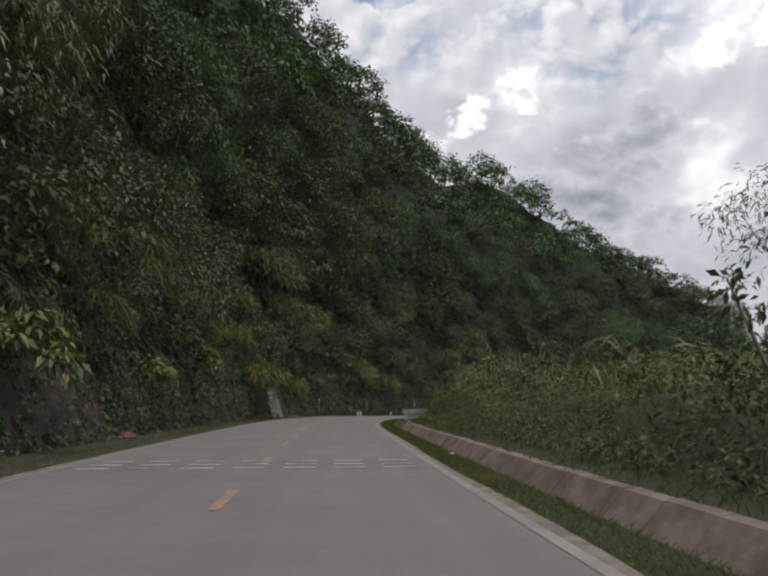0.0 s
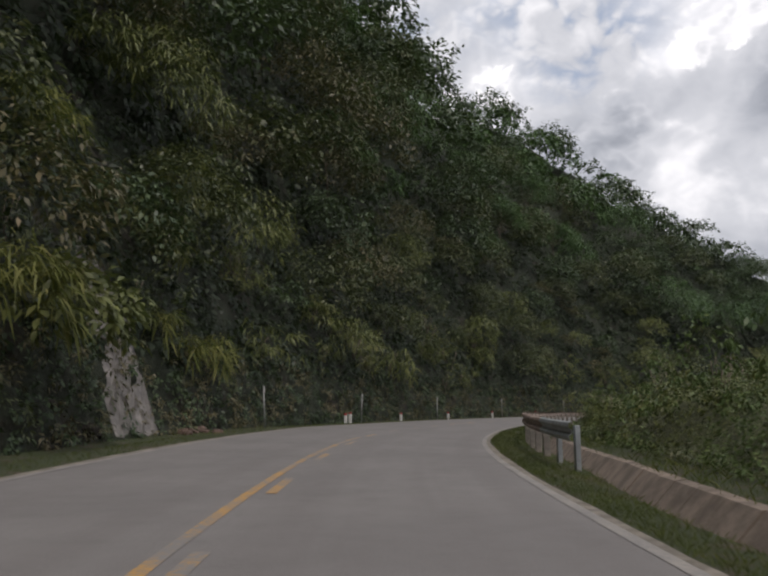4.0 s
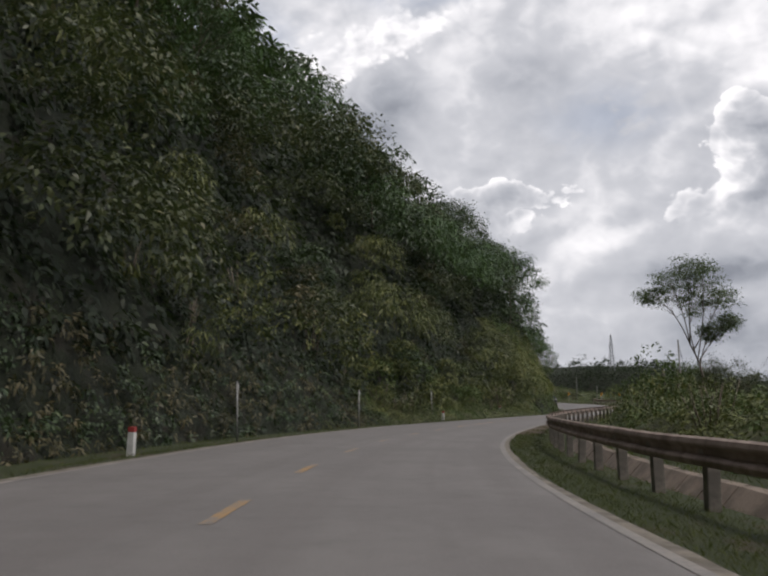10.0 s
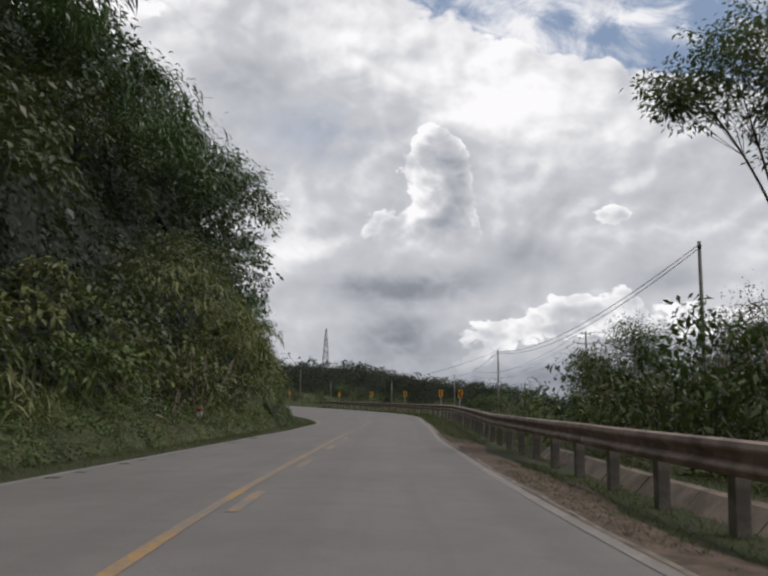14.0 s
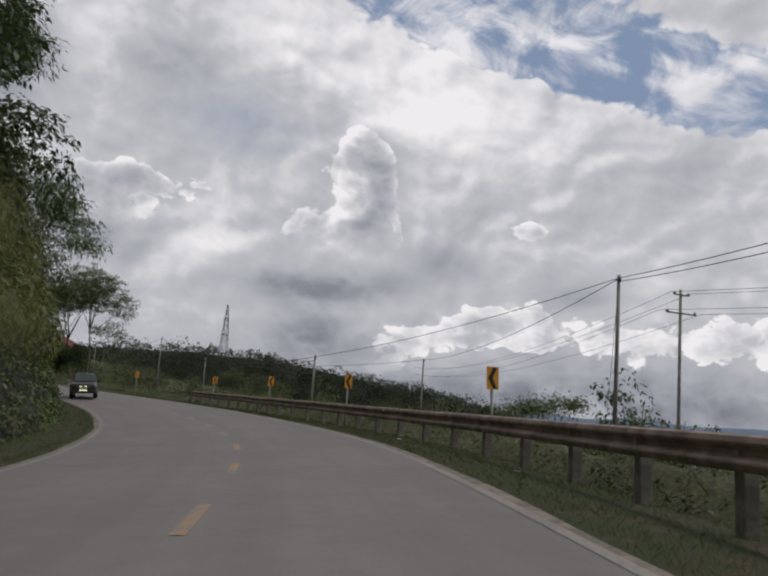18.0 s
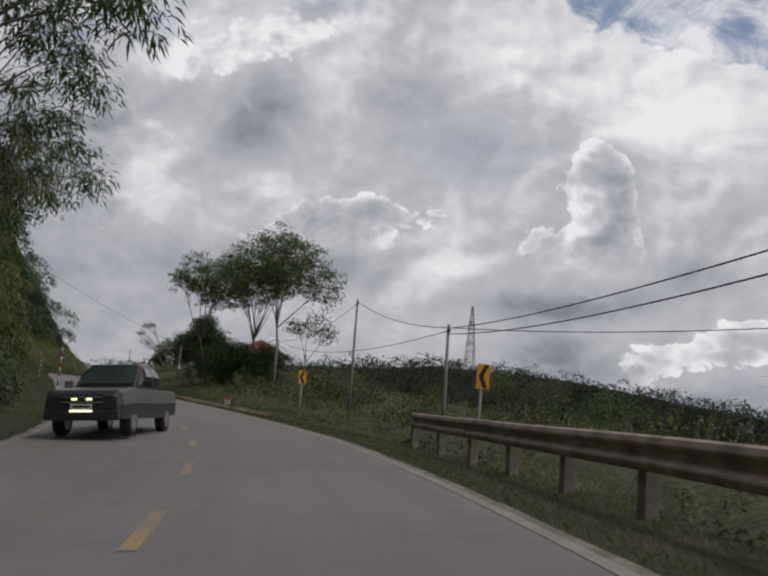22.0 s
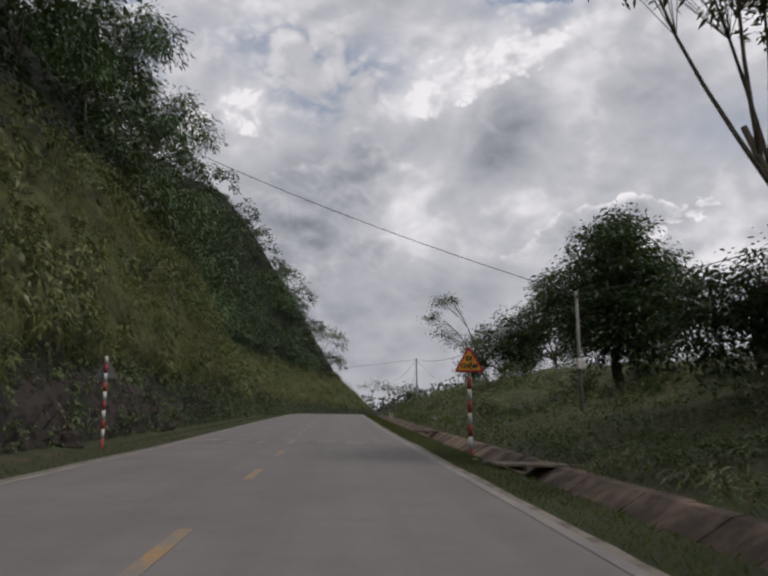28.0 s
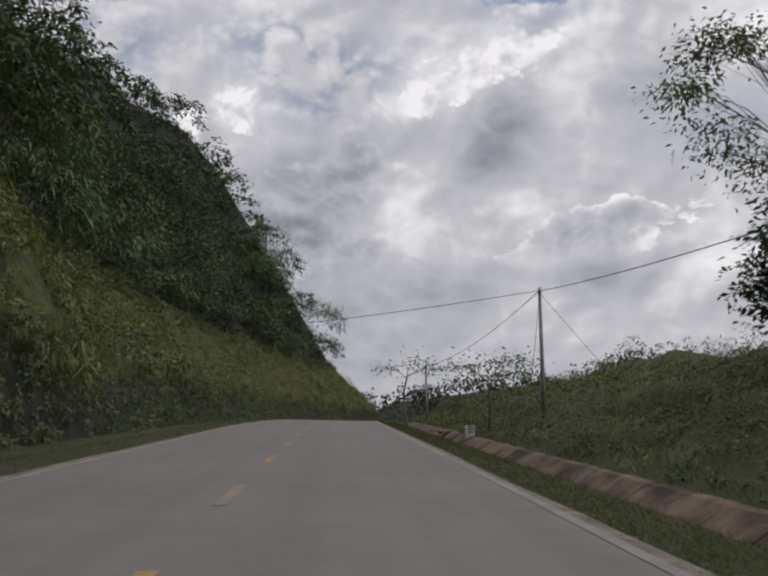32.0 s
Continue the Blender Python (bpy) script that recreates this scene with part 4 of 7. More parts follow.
hill_crowns(HILL, 4, 84, 1.6, 12.0, 4.4, 0.8, 2.0, [
    (0.6, LEAF_GRASS, 0.75, 0.07, 1.5, "bank_reeds", "yellowish green tall reeds arching from the bank"), (0.4, LEAF_OLIVE, 0.34, 0.40, 0.9, "bank_bushes_olive", "olive bushes on the bank")], 22, 16, 67, 0.3)
hill_crowns(HILL, 176, 230, 2.2, 9.0, 2.5, 0.6, 1.5, [
    (0.5, LEAF_BRIGHT, 0.24, 0.42, 0.8, "bank_bushes_green", "fresh green bushes low on the bank"), (0.5, LEAF_OLIVE, 0.26, 0.38, 0.9, "bank_bushes_yellow", "yellowish green bushes low on the bank")], 20, 14, 68, 0.1)
JUNGLE_KINDS = [
    (0.46, LEAF_DARK, 0.42, 0.48, 0.7, "jungle_trees", "dark green jungle trees covering the hillside"), (0.20, LEAF_MIX, 0.42, 0.46, 0.8, "jungle_trees_olive", "olive green jungle trees on the hillside"),
    (0.20, LEAF_FRESH, 0.66, 0.17, 1.5, "jungle_bamboo", "feathery green bamboo on the hillside"), (0.14, LEAF_BROWN, 0.38, 0.46, 0.8, "jungle_trees_brown", "brownish jungle trees on the hillside")]
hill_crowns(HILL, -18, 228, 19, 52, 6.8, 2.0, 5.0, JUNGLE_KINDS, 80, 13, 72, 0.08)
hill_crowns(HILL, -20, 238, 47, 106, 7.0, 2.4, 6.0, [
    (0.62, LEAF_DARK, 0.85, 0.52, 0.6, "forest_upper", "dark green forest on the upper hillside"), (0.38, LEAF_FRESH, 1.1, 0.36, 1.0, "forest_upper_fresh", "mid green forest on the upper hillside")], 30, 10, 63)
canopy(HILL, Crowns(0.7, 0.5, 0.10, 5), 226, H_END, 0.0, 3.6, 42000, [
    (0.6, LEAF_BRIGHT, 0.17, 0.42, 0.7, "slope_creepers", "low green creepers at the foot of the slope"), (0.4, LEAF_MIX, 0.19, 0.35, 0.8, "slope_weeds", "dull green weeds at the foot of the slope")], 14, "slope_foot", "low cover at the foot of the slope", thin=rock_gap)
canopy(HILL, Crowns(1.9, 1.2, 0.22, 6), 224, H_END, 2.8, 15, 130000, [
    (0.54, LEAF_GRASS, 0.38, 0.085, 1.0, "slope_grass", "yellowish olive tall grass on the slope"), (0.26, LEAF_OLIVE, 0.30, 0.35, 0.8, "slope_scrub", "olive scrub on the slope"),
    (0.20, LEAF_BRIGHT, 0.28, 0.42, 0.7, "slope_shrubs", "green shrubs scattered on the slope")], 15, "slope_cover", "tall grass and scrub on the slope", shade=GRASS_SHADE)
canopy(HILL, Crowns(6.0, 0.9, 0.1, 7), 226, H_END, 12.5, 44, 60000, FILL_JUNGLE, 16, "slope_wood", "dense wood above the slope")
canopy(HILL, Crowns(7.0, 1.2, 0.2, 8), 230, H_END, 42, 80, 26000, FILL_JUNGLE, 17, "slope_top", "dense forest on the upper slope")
hill_crowns(HILL, 228, H_END, 12.5, 44, 4.8, 1.5, 4.3, [
    (0.58, LEAF_DARK, 0.40, 0.48, 0.7, "slope_trees", "dark green trees above the grassy slope"), (0.22, LEAF_FRESH, 0.6, 0.17, 1.4, "slope_bamboo", "feathery bamboo above the grassy slope"),
    (0.20, LEAF_MIX, 0.38, 0.46, 0.8, "slope_trees_olive", "olive trees above the grassy slope")], 46, 13, 64, 0.14)
hill_crowns(HILL, 232, H_END, 43, 78, 5.6, 2.0, 4.4, [
    (1.0, LEAF_DARK, 0.75, 0.5, 0.6, "slope_forest", "dark green forest on the upper slope")], 16, 9, 65)
hill_crowns(HILL, 300, 428, 1.6, 14.0, 3.8, 0.5, 1.6, [
    (0.35, LEAF_BRIGHT, 0.20, 0.42, 0.8, "slope_bushes_green", "fresh green bushes scattered on the grassy slope"), (0.35, LEAF_OLIVE, 0.20, 0.38, 0.9, "slope_bushes_olive", "olive bushes scattered on the grassy slope"),
    (0.30, LEAF_MIX, 0.20, 0.40, 0.9, "slope_bushes_dull", "dull green bushes scattered on the grassy slope")], 18, 13, 73, 0.35)
hill_crowns(HILL, 250, 300, 3.5, 12.0, 5.0, 1.0, 2.2, [
    (0.6, LEAF_OLIVE, 0.42, 0.13, 1.5, "slope_reeds", "drooping olive bamboo tufts on the slope"), (0.4, LEAF_MIX, 0.25, 0.40, 0.8, "slope_bushes", "dull green bushes on the slope")], 24, 15, 66, 0.25)


# scrub on the valley side, kept clear where a path crosses
def scrub_height(s, a):
    k = bend(s, [(-6, 0.9), (20, 1.0), (60, 1.0), (100, 0.85), (170, 0.9), (195, 0.75), (286, 0.7), (300, 0.45), (340, 0.6), (350, 0.5), (368, 0.8), (380, 1.0), (420, 1.0)])
    open_ = np.clip(np.minimum(np.abs(s - 343.5) - 2.5, np.abs(s - 362.5) - 4.0) / 2.0, 0, 1) * (a < 9) + (a >= 9)
    edge = bend(s, [(-6, 0.3), (60, 0.2), (185, 0.0), (200, -0.8), (275, -0.8), (290, 0.4), (300, 0.5), (340, 0.6), (365, 1.2), (425, 1.0)])
    far_low = 1 - 0.85 * np.clip((a - 8) / 4, 0, 1) * bend(s, [(225, 0), (245, 1), (335, 1), (350, 0)])
    return k * far_low * np.clip(open_, 0.05, 1) * np.clip((a - edge) / 1.8, 0.16, 1)


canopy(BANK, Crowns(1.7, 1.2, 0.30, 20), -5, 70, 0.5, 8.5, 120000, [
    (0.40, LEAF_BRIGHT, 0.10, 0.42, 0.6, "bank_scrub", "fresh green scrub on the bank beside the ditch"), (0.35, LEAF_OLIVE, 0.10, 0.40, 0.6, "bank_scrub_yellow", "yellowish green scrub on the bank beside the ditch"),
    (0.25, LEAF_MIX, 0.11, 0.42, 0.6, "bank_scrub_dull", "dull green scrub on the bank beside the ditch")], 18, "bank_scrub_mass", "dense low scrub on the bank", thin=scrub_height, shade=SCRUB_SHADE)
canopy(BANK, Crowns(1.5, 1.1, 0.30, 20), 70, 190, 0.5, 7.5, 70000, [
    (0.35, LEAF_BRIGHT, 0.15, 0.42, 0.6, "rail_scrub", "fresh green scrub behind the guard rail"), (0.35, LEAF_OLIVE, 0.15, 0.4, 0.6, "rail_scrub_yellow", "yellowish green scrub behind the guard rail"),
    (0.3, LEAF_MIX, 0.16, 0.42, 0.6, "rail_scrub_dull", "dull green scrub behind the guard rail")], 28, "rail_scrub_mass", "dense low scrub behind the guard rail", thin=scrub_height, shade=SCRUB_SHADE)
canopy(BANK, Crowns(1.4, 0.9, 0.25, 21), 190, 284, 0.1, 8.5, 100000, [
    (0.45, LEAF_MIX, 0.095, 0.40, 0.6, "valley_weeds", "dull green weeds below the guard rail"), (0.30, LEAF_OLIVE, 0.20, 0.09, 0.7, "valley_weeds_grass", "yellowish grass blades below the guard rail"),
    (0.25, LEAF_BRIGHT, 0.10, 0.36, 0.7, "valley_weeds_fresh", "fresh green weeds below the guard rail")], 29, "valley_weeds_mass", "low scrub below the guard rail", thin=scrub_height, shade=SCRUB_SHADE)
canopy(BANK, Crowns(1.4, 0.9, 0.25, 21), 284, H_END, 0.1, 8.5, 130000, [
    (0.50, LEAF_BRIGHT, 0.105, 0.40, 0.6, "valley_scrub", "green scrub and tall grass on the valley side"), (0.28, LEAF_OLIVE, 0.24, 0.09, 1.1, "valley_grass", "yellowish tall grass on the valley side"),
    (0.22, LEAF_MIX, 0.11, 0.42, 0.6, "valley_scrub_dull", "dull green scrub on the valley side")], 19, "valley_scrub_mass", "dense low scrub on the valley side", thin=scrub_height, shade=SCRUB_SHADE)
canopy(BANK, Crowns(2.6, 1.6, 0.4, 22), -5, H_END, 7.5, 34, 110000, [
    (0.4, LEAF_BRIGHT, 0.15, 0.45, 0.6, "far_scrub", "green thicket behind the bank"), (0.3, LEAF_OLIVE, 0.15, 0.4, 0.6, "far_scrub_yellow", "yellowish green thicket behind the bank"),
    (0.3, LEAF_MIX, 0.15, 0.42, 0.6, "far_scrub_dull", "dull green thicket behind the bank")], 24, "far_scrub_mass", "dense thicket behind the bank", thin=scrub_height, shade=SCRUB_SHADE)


def blades(name, s0, s1, side, d0, d1, count, high, mat, seed, label):
    rng = np.random.RandomState(seed)
    s = rng.uniform(s0, s1, count)
    f = rng.rand(count)
    d = d0(s) + (d1(s) - d0(s)) * f
    keep = soft_noise(s * 0.8, d * 1.5, seed) + rng.normal(0, 0.5, count) > -0.35
    if side > 0 and high < 0.1:
        keep &= (s < 158) | (s > 210) | (soft_noise(s * 0.5, d * 1.2, 9) > -0.1)
    s, d = s[keep], d[keep]
    l = cross(s, 2) + d if side > 0 else cross(s, 4) - d
    c = place(s, l, -0.01)
    n = len(s)
    a = rng.uniform(0, 6.2832, n)
    h = high * rng.uniform(0.4, 1.3, n)
    wd = (0.022 + 0.03 * rng.rand(n)) * high
    sx, sy = np.cos(a) * wd, np.sin(a) * wd
    lx, ly = rng.normal(0, 0.55, n) * h, rng.normal(0, 0.55, n) * h
    z0 = np.zeros(n)
    q = np.stack([c + np.stack([-sx, -sy, z0], 1), c + np.stack([sx, sy, z0], 1), c + np.stack([lx * 0.5 + sx * 0.8, ly * 0.5 + sy * 0.8, h * 0.6], 1), c + np.stack([lx, ly, h], 1)], 1)
    return tagged(quads_object(name, q, mat), label, "grass", kind="stuff")


zero = lambda s: 0.12 + 0 * s
blades("verge_grass_right", -2, 425, 1, zero, verge_width, 230000, 0.075, GRASS, 41, "short green grass on the right verge")
blades("verge_grass_left", -2, 425, -1, zero, lambda s: hill_foot(s) - 0.1, 110000, 0.08, GRASS, 42, "short green grass on the left verge")
blades("bank_grass_right", -2, 425, 1, lambda s: verge_width(s) + 1.0, lambda s: verge_width(s) + 5.0, 110000, 0.17, GRASS, 43, "rough green grass on the bank behind the ditch")


# ---------------------------------------------------------------- materials of the things
RUST = plain("weathered_rail_steel", (0.31, 0.235, 0.195), 0.7, 0.15, 0.35, 2.2, (0.12, 0.075, 0.058), 0.003)
ZINC = plain("galvanised_steel", (0.33, 0.35, 0.36), 0.55, 0.35, 0.2, 3.0, (0.22, 0.2, 0.18), 0.001)
POST = plain("stained_post_steel", (0.27, 0.24, 0.21), 0.8, 0.1, 0.35, 3.0, (0.10, 0.075, 0.06), 0.003)
WHITE = plain("white_paint", (0.66, 0.65, 0.62), 0.7, 0, 0.18, 5.0, (0.34, 0.31, 0.27), 0.002)
RED = plain("red_paint", (0.33, 0.045, 0.04), 0.6, 0, 0.25, 5.0, (0.22, 0.04, 0.035), 0.001)
SIGN_YELLOW = plain("sign_yellow", (0.80, 0.36, 0.02), 0.5, 0, 0.10, 3.0, None, 0)
SIGN_BLACK = plain("sign_black", (0.012, 0.012, 0.013), 0.5, 0, 0.2, 3.0, None, 0)
SIGN_RED = plain("sign_red", (0.50, 0.025, 0.03), 0.5, 0, 0.12, 3.0, None, 0)
SIGN_BACK = plain("sign_back_grey", (0.20, 0.21, 0.22), 0.5, 0.3, 0.15, 4.0, None, 0)
POLE_CONCRETE = plain("pole_concrete", (0.27, 0.265, 0.25), 0.9, 0, 0.25, 1.5, (0.15, 0.145, 0.13), 0.004)
POLE_STEEL = plain("sign_post_steel", (0.30, 0.30, 0.29), 0.55, 0.3, 0.2, 3.0, (0.2, 0.18, 0.15), 0.001)
CABLE = plain("black_cable", (0.02, 0.02, 0.022), 0.6, 0, 0.1, 3.0, None, 0)
CERAMIC = plain("insulator_ceramic", (0.12, 0.11, 0.10), 0.3, 0, 0.1, 3.0, None, 0)
LATTICE = plain("lattice_steel", (0.20, 0.21, 0.22), 0.6, 0.3, 0.15, 1.0, None, 0)
ROCK = plain("wet_rock", (0.036, 0.027, 0.022), 0.95, 0, 0.5, 1.6, (0.025, 0.026, 0.018), 0.05)
ROCK_RED = plain("red_brown_rock", (0.13, 0.085, 0.065), 0.9, 0, 0.5, 3.0, (0.06, 0.045, 0.035), 0.03)
ROCK_PALE = plain("pale_wet_rock", (0.20, 0.18, 0.165), 0.55, 0, 0.4, 2.0, (0.12, 0.10, 0.09), 0.03)
WOOD = plain("weathered_planks", (0.20, 0.165, 0.13), 0.9, 0, 0.35, 3.0, (0.09, 0.07, 0.055), 0.006)
DITCH_RED = plain("reddish_ditch_concrete", (0.150, 0.105, 0.076), 0.92, 0, 0.7, 0.9, (0.055, 0.052, 0.03), 0.02)
ROOF_RED = plain("red_sheet_roof", (0.20, 0.05, 0.045), 0.7, 0, 0.3, 1.2, (0.11, 0.045, 0.04), 0.004)


# ---------------------------------------------------------------- guard rail
def rail_l(s):
    return cross(s, 2) + bend(s, [(60, 1.25), (65, 1.28), (88, 1.6), (125, 1.85), (175, 1.5), (203, 1.95), (226, 2.1), (241, 1.9), (260, 1.3), (280, 1.85)])


rail_start, rail_end, gap = 64.8, 281.6, 2.35
rail = empty("guard_rail", place(rail_start, rail_l(rail_start)))
tagged(rail, "long rusty W-beam guard rail on stained square posts along the bend", "guard rail")
base_inv = rail.matrix_world.inverted()

bm = bmesh.new()
box(bm, (0.17, 0.19, 1.36), (0, 0, 0.18), None, 0.012)
post0 = part("post", bm, POST, rail)
bm = bmesh.new()
box(bm, (0.05, 0.14, 0.30), (0.025, 0, 0.79), None, 0.008)
spacer0 = part("spacer", bm, POST, rail)
bm = bmesh.new()
box(bm, (0.10, 0.22, 1.4), (0, 0, 0.2), None, 0.01)
post_new = part("post", bm, ZINC, rail, "galvanised end post")
PROFILE = [(0.02, -0.20), (-0.035, -0.175), (-0.06, -0.115), (-0.055, -0.09), (0.02, -0.03), (0.02, 0.03), (-0.055, 0.09), (-0.06, 0.115), (-0.035, 0.175), (0.02, 0.20)]


def rail_h(s):
    """Height of the beam's middle over the verge."""
    return bend(s, [(60, 0.75), (76, 0.88), (88, 0.98), (104, 0.86), (125, 0.76), (150, 0.84), (172, 0.86), (204, 0.88), (226, 0.88), (240, 0.71), (260, 0.70), (282, 0.74)])


def beam(s0, s1, mat, rng, name="rail_beam"):
    """One sheet of W-beam between two posts, following the bend, with its own slight dents."""
    ss = np.linspace(s0, s1, 5)
    vs, fs = [], []
    n = len(PROFILE)
    tilt, sag = rng.normal(0, 0.008), rng.normal(0, 0.008)
    for i, s in enumerate(ss):
        _, t = frame_at(s)
        for shell in (0, 0.006):
            for px, pz in PROFILE:
                l = rail_l(s) - 0.14 + px + shell + tilt * pz
                p = place(s, rail_l(s), rail_h(s) + pz + sag * math.sin(3.14 * i / 4))
                p = p + np.array([t[1], -t[0], 0]) * (l - rail_l(s))
                vs.append(base_inv @ Vector(p))
    m = 2 * n
    for i in range(len(ss) - 1):
        a, b = i * m, (i + 1) * m
        for j in range(n - 1):
            fs.append((a + j, a + j + 1, b + j + 1, b + j))
            fs.append((a + n + j + 1, a + n + j, b + n + j, b + n + j + 1))
        fs.append((a + n, a, b, b + n)), fs.append((a + n - 1, a + 2 * n - 1, b + 2 * n - 1, b + n - 1))
    for e in (0, (len(ss) - 1) * m):
        for j in range(n - 1):
            fs.append((e + j, e + j + 1, e + n + j + 1, e + n + j))
    return mesh_object(name, vs, fs, mat, rail)


rng_rail = np.random.RandomState(4)
s_post, i_post = rail_start, 0
while s_post < rail_end:
    at = place(s_post, rail_l(s_post))
    m = base_inv @ pose(at[0], at[1], at[2], rng_rail.normal(0, 1.2), rng_rail.normal(0, 1.2), yaw_at(s_post))
    if i_post == 0:
        post0.matrix_local = base_inv @ pose(at[0], at[1], at[2] - 30)
        post_new.matrix_local = m
    elif i_post == 1:
        again("post", post_new, rail, m)
    elif i_post == 2:
        post0.matrix_local = m
        spacer0.matrix_local = m @ pose(-0.13, 0, float(rail_h(s_post)) - 0.79)
    else:
        again("post", post0, rail, m)
        again("spacer", spacer0, rail, m @ pose(-0.13, 0, float(rail_h(s_post)) - 0.79))
    s_post += gap
    i_post += 1
s_b = rail_start - 0.2
while s_b < rail_end - 1:
    e = min(s_b + 2 * gap, rail_end + 0.4)
    ob = beam(s_b, e + 0.03, ZINC if s_b < rail_start + 4 else RUST, rng_rail)
    if s_b < rail_start + 4:
        ob["label"] = "newer galvanised beam at the rail's end"
    s_b = e
bm = bmesh.new()
box(bm, (0.012, 0.07, 0.09), (0, 0, 0), None, 0.004)
plate = part("reflector", bm, WHITE, rail, "small pale reflector on the rail")
first = True
for s in np.arange(rail_start + 4 * gap + 1.2, rail_end, 8 * gap):
    at = place(s, rail_l(s) - 0.215, 0.79)
    m = base_inv @ pose(at[0], at[1], at[2], 0, 0, yaw_at(s))
    if first:
        plate.matrix_local, first = m, False
    else:
        again("reflector", plate, rail, m)


# ---------------------------------------------------------------- roadside posts
def marker_post():
    root = empty("marker_post", (0, 0, -50))
    bm = bmesh.new()
    box(bm, (0.17, 0.17, 0.82), (0, 0, 0.22), None, 0.015)
    part("body", bm, WHITE, root)
    bm = bmesh.new()
    box(bm, (0.174, 0.174, 0.14), (0, 0, 0.70), None, 0.03)
    part("cap", bm, RED, root, "red painted cap")
    tagged(root, "short white concrete marker post with red top on grass verge", "marker post", "marker posts along the bend")
    return root


rng_p = np.random.RandomState(9)


def spread_copies(make, spots, on_ground=True, tilt=1.5, turn=0.0):
    first = make()
    made = []
    for i, (s, l) in enumerate(spots):
        p = place(s, l)
        m = pose(p[0], p[1], p[2], rng_p.normal(0, tilt), rng_p.normal(0, tilt), yaw_at(s) + turn)
        if i == 0:
            first.matrix_world = m
            made.append(first)
        else:
            made.append(copy_thing(first, m))
    return made


spread_copies(marker_post, [(98.6, -8.2), (101.5, -8.9), (110.4, -7.95), (121.8, -7.7), (133.0, -7.45), (143.9, -7.0), (183.2, -5.9), (203.5, -6.6)])


def net_post():
    root = empty("net_post", (0, 0, -50))
    bm = bmesh.new()
    tube(bm, [(0, 0, -0.2), (0, 0, 2.15)], 0.035, 10)
    part("tube", bm, POLE_STEEL, root)
    bm = bmesh.new()
    box(bm, (0.02, 0.10, 0.24), (0.03, 0.06, 1.98), None, 0.004)
    part("bracket", bm, POLE_STEEL, root)
    bm = bmesh.new()
    tube(bm, [(0, 0, 2.14), (0, 0, 2.18)], 0.042, 10)
    part("cap", bm, POLE_STEEL, root)
    tagged(root, "thin grey steel post standing at the foot of the bank", "post", "steel posts along the bank")
    return root


spread_copies(net_post, [(86.5, -8.75), (102.6, -8.45), (119.0, -7.7), (135.8, -7.5), (151.9, -6.95), (167.6, -6.75), (183.6, -6.85)])


def chevron_sign():
    """Yellow board with a black arrowhead, on a steel post; its face looks back along the road."""
    root = empty("chevron_sign", (0, 0, -50))
    bm = bmesh.new()
    tube(bm, [(0, 0, -0.5), (0, 0, 2.12)], 0.036, 10)
    part("post", bm, POLE_STEEL, root)
    bm = bmesh.new()
    box(bm, (0.31, 0.012, 0.56), (0, -0.055, 1.88), None, 0.004)
    board = part("board", bm, SIGN_YELLOW, root, "yellow board")
    bm = bmesh.new()
    pts = [(0.02, 0.255), (0.125, 0.255), (0.01, 0.0), (0.125, -0.255), (0.02, -0.255), (-0.105, 0.0)]
    f0 = [bm.verts.new((x - 0.01, -0.0655, 1.88 + z)) for x, z in pts]
    bm.faces.new((f0[0], f0[5], f0[2], f0[1])), bm.faces.new((f0[5], f0[4], f0[3], f0[2]))
    part("arrow", bm, SIGN_BLACK, board, "black arrowhead")
    bm = bmesh.new()
    for z in (1.72, 2.04):
        box(bm, (0.12, 0.03, 0.04), (0, -0.035, z))
    part("clamp", bm, POLE_STEEL, root)
    tagged(root, "yellow chevron road sign with black arrow on steel post", "road sign", "chevron signs along the bend")
    return root


spread_copies(chevron_sign, [(226.8, 5.2), (237.2, 5.15), (251.2, 4.65), (264.3, 4.45), (277.5, 4.95), (292.2, 3.86)], turn=0)


def striped_post(root, height, r=0.045, bands=0.25):
    n = int(height / bands)
    for i in range(n + 1):
        z0, z1 = i * bands - (0.3 if i == 0 else 0), min((i + 1) * bands, height)
        if z1 <= z0:
            break
        bm = bmesh.new()
        tube(bm, [(0, 0, z0), (0, 0, z1)], r, 12)
        part("band", bm, RED if i % 2 == 0 else WHITE, root, "red band" if i % 2 == 0 else "white band")


def triangle(bm, side, y, thick, z0):
    h = side * 0.866
    c = 0.06 * side
    pts = []
    for ax, az in ((-side / 2, 0), (side / 2, 0), (0, h)):
        for k in range(5):
            base = {0: 210, 1: 330, 2: 90}[((-side / 2, 0), (side / 2, 0), (0, h)).index((ax, az))]
            a = radians(base - 60 + 30 * k)
            cx, cz = ax * (1 - 2 * c / side * 1.73), az * 0 + (c if az == 0 else h - 2 * c)
            pts.append((cx + c * math.cos(a), cz + c * math.sin(a)))
    lo = [bm.verts.new((x, y, z0 + z)) for x, z in pts]
    hi = [bm.verts.new((x, y + thick, z0 + z)) for x, z in pts]
    bm.faces.new(lo), bm.faces.new(hi[::-1])
    for i in range(len(lo)):
        j = (i + 1) % len(lo)
        bm.faces.new((lo[j], lo[i], hi[i], hi[j]))


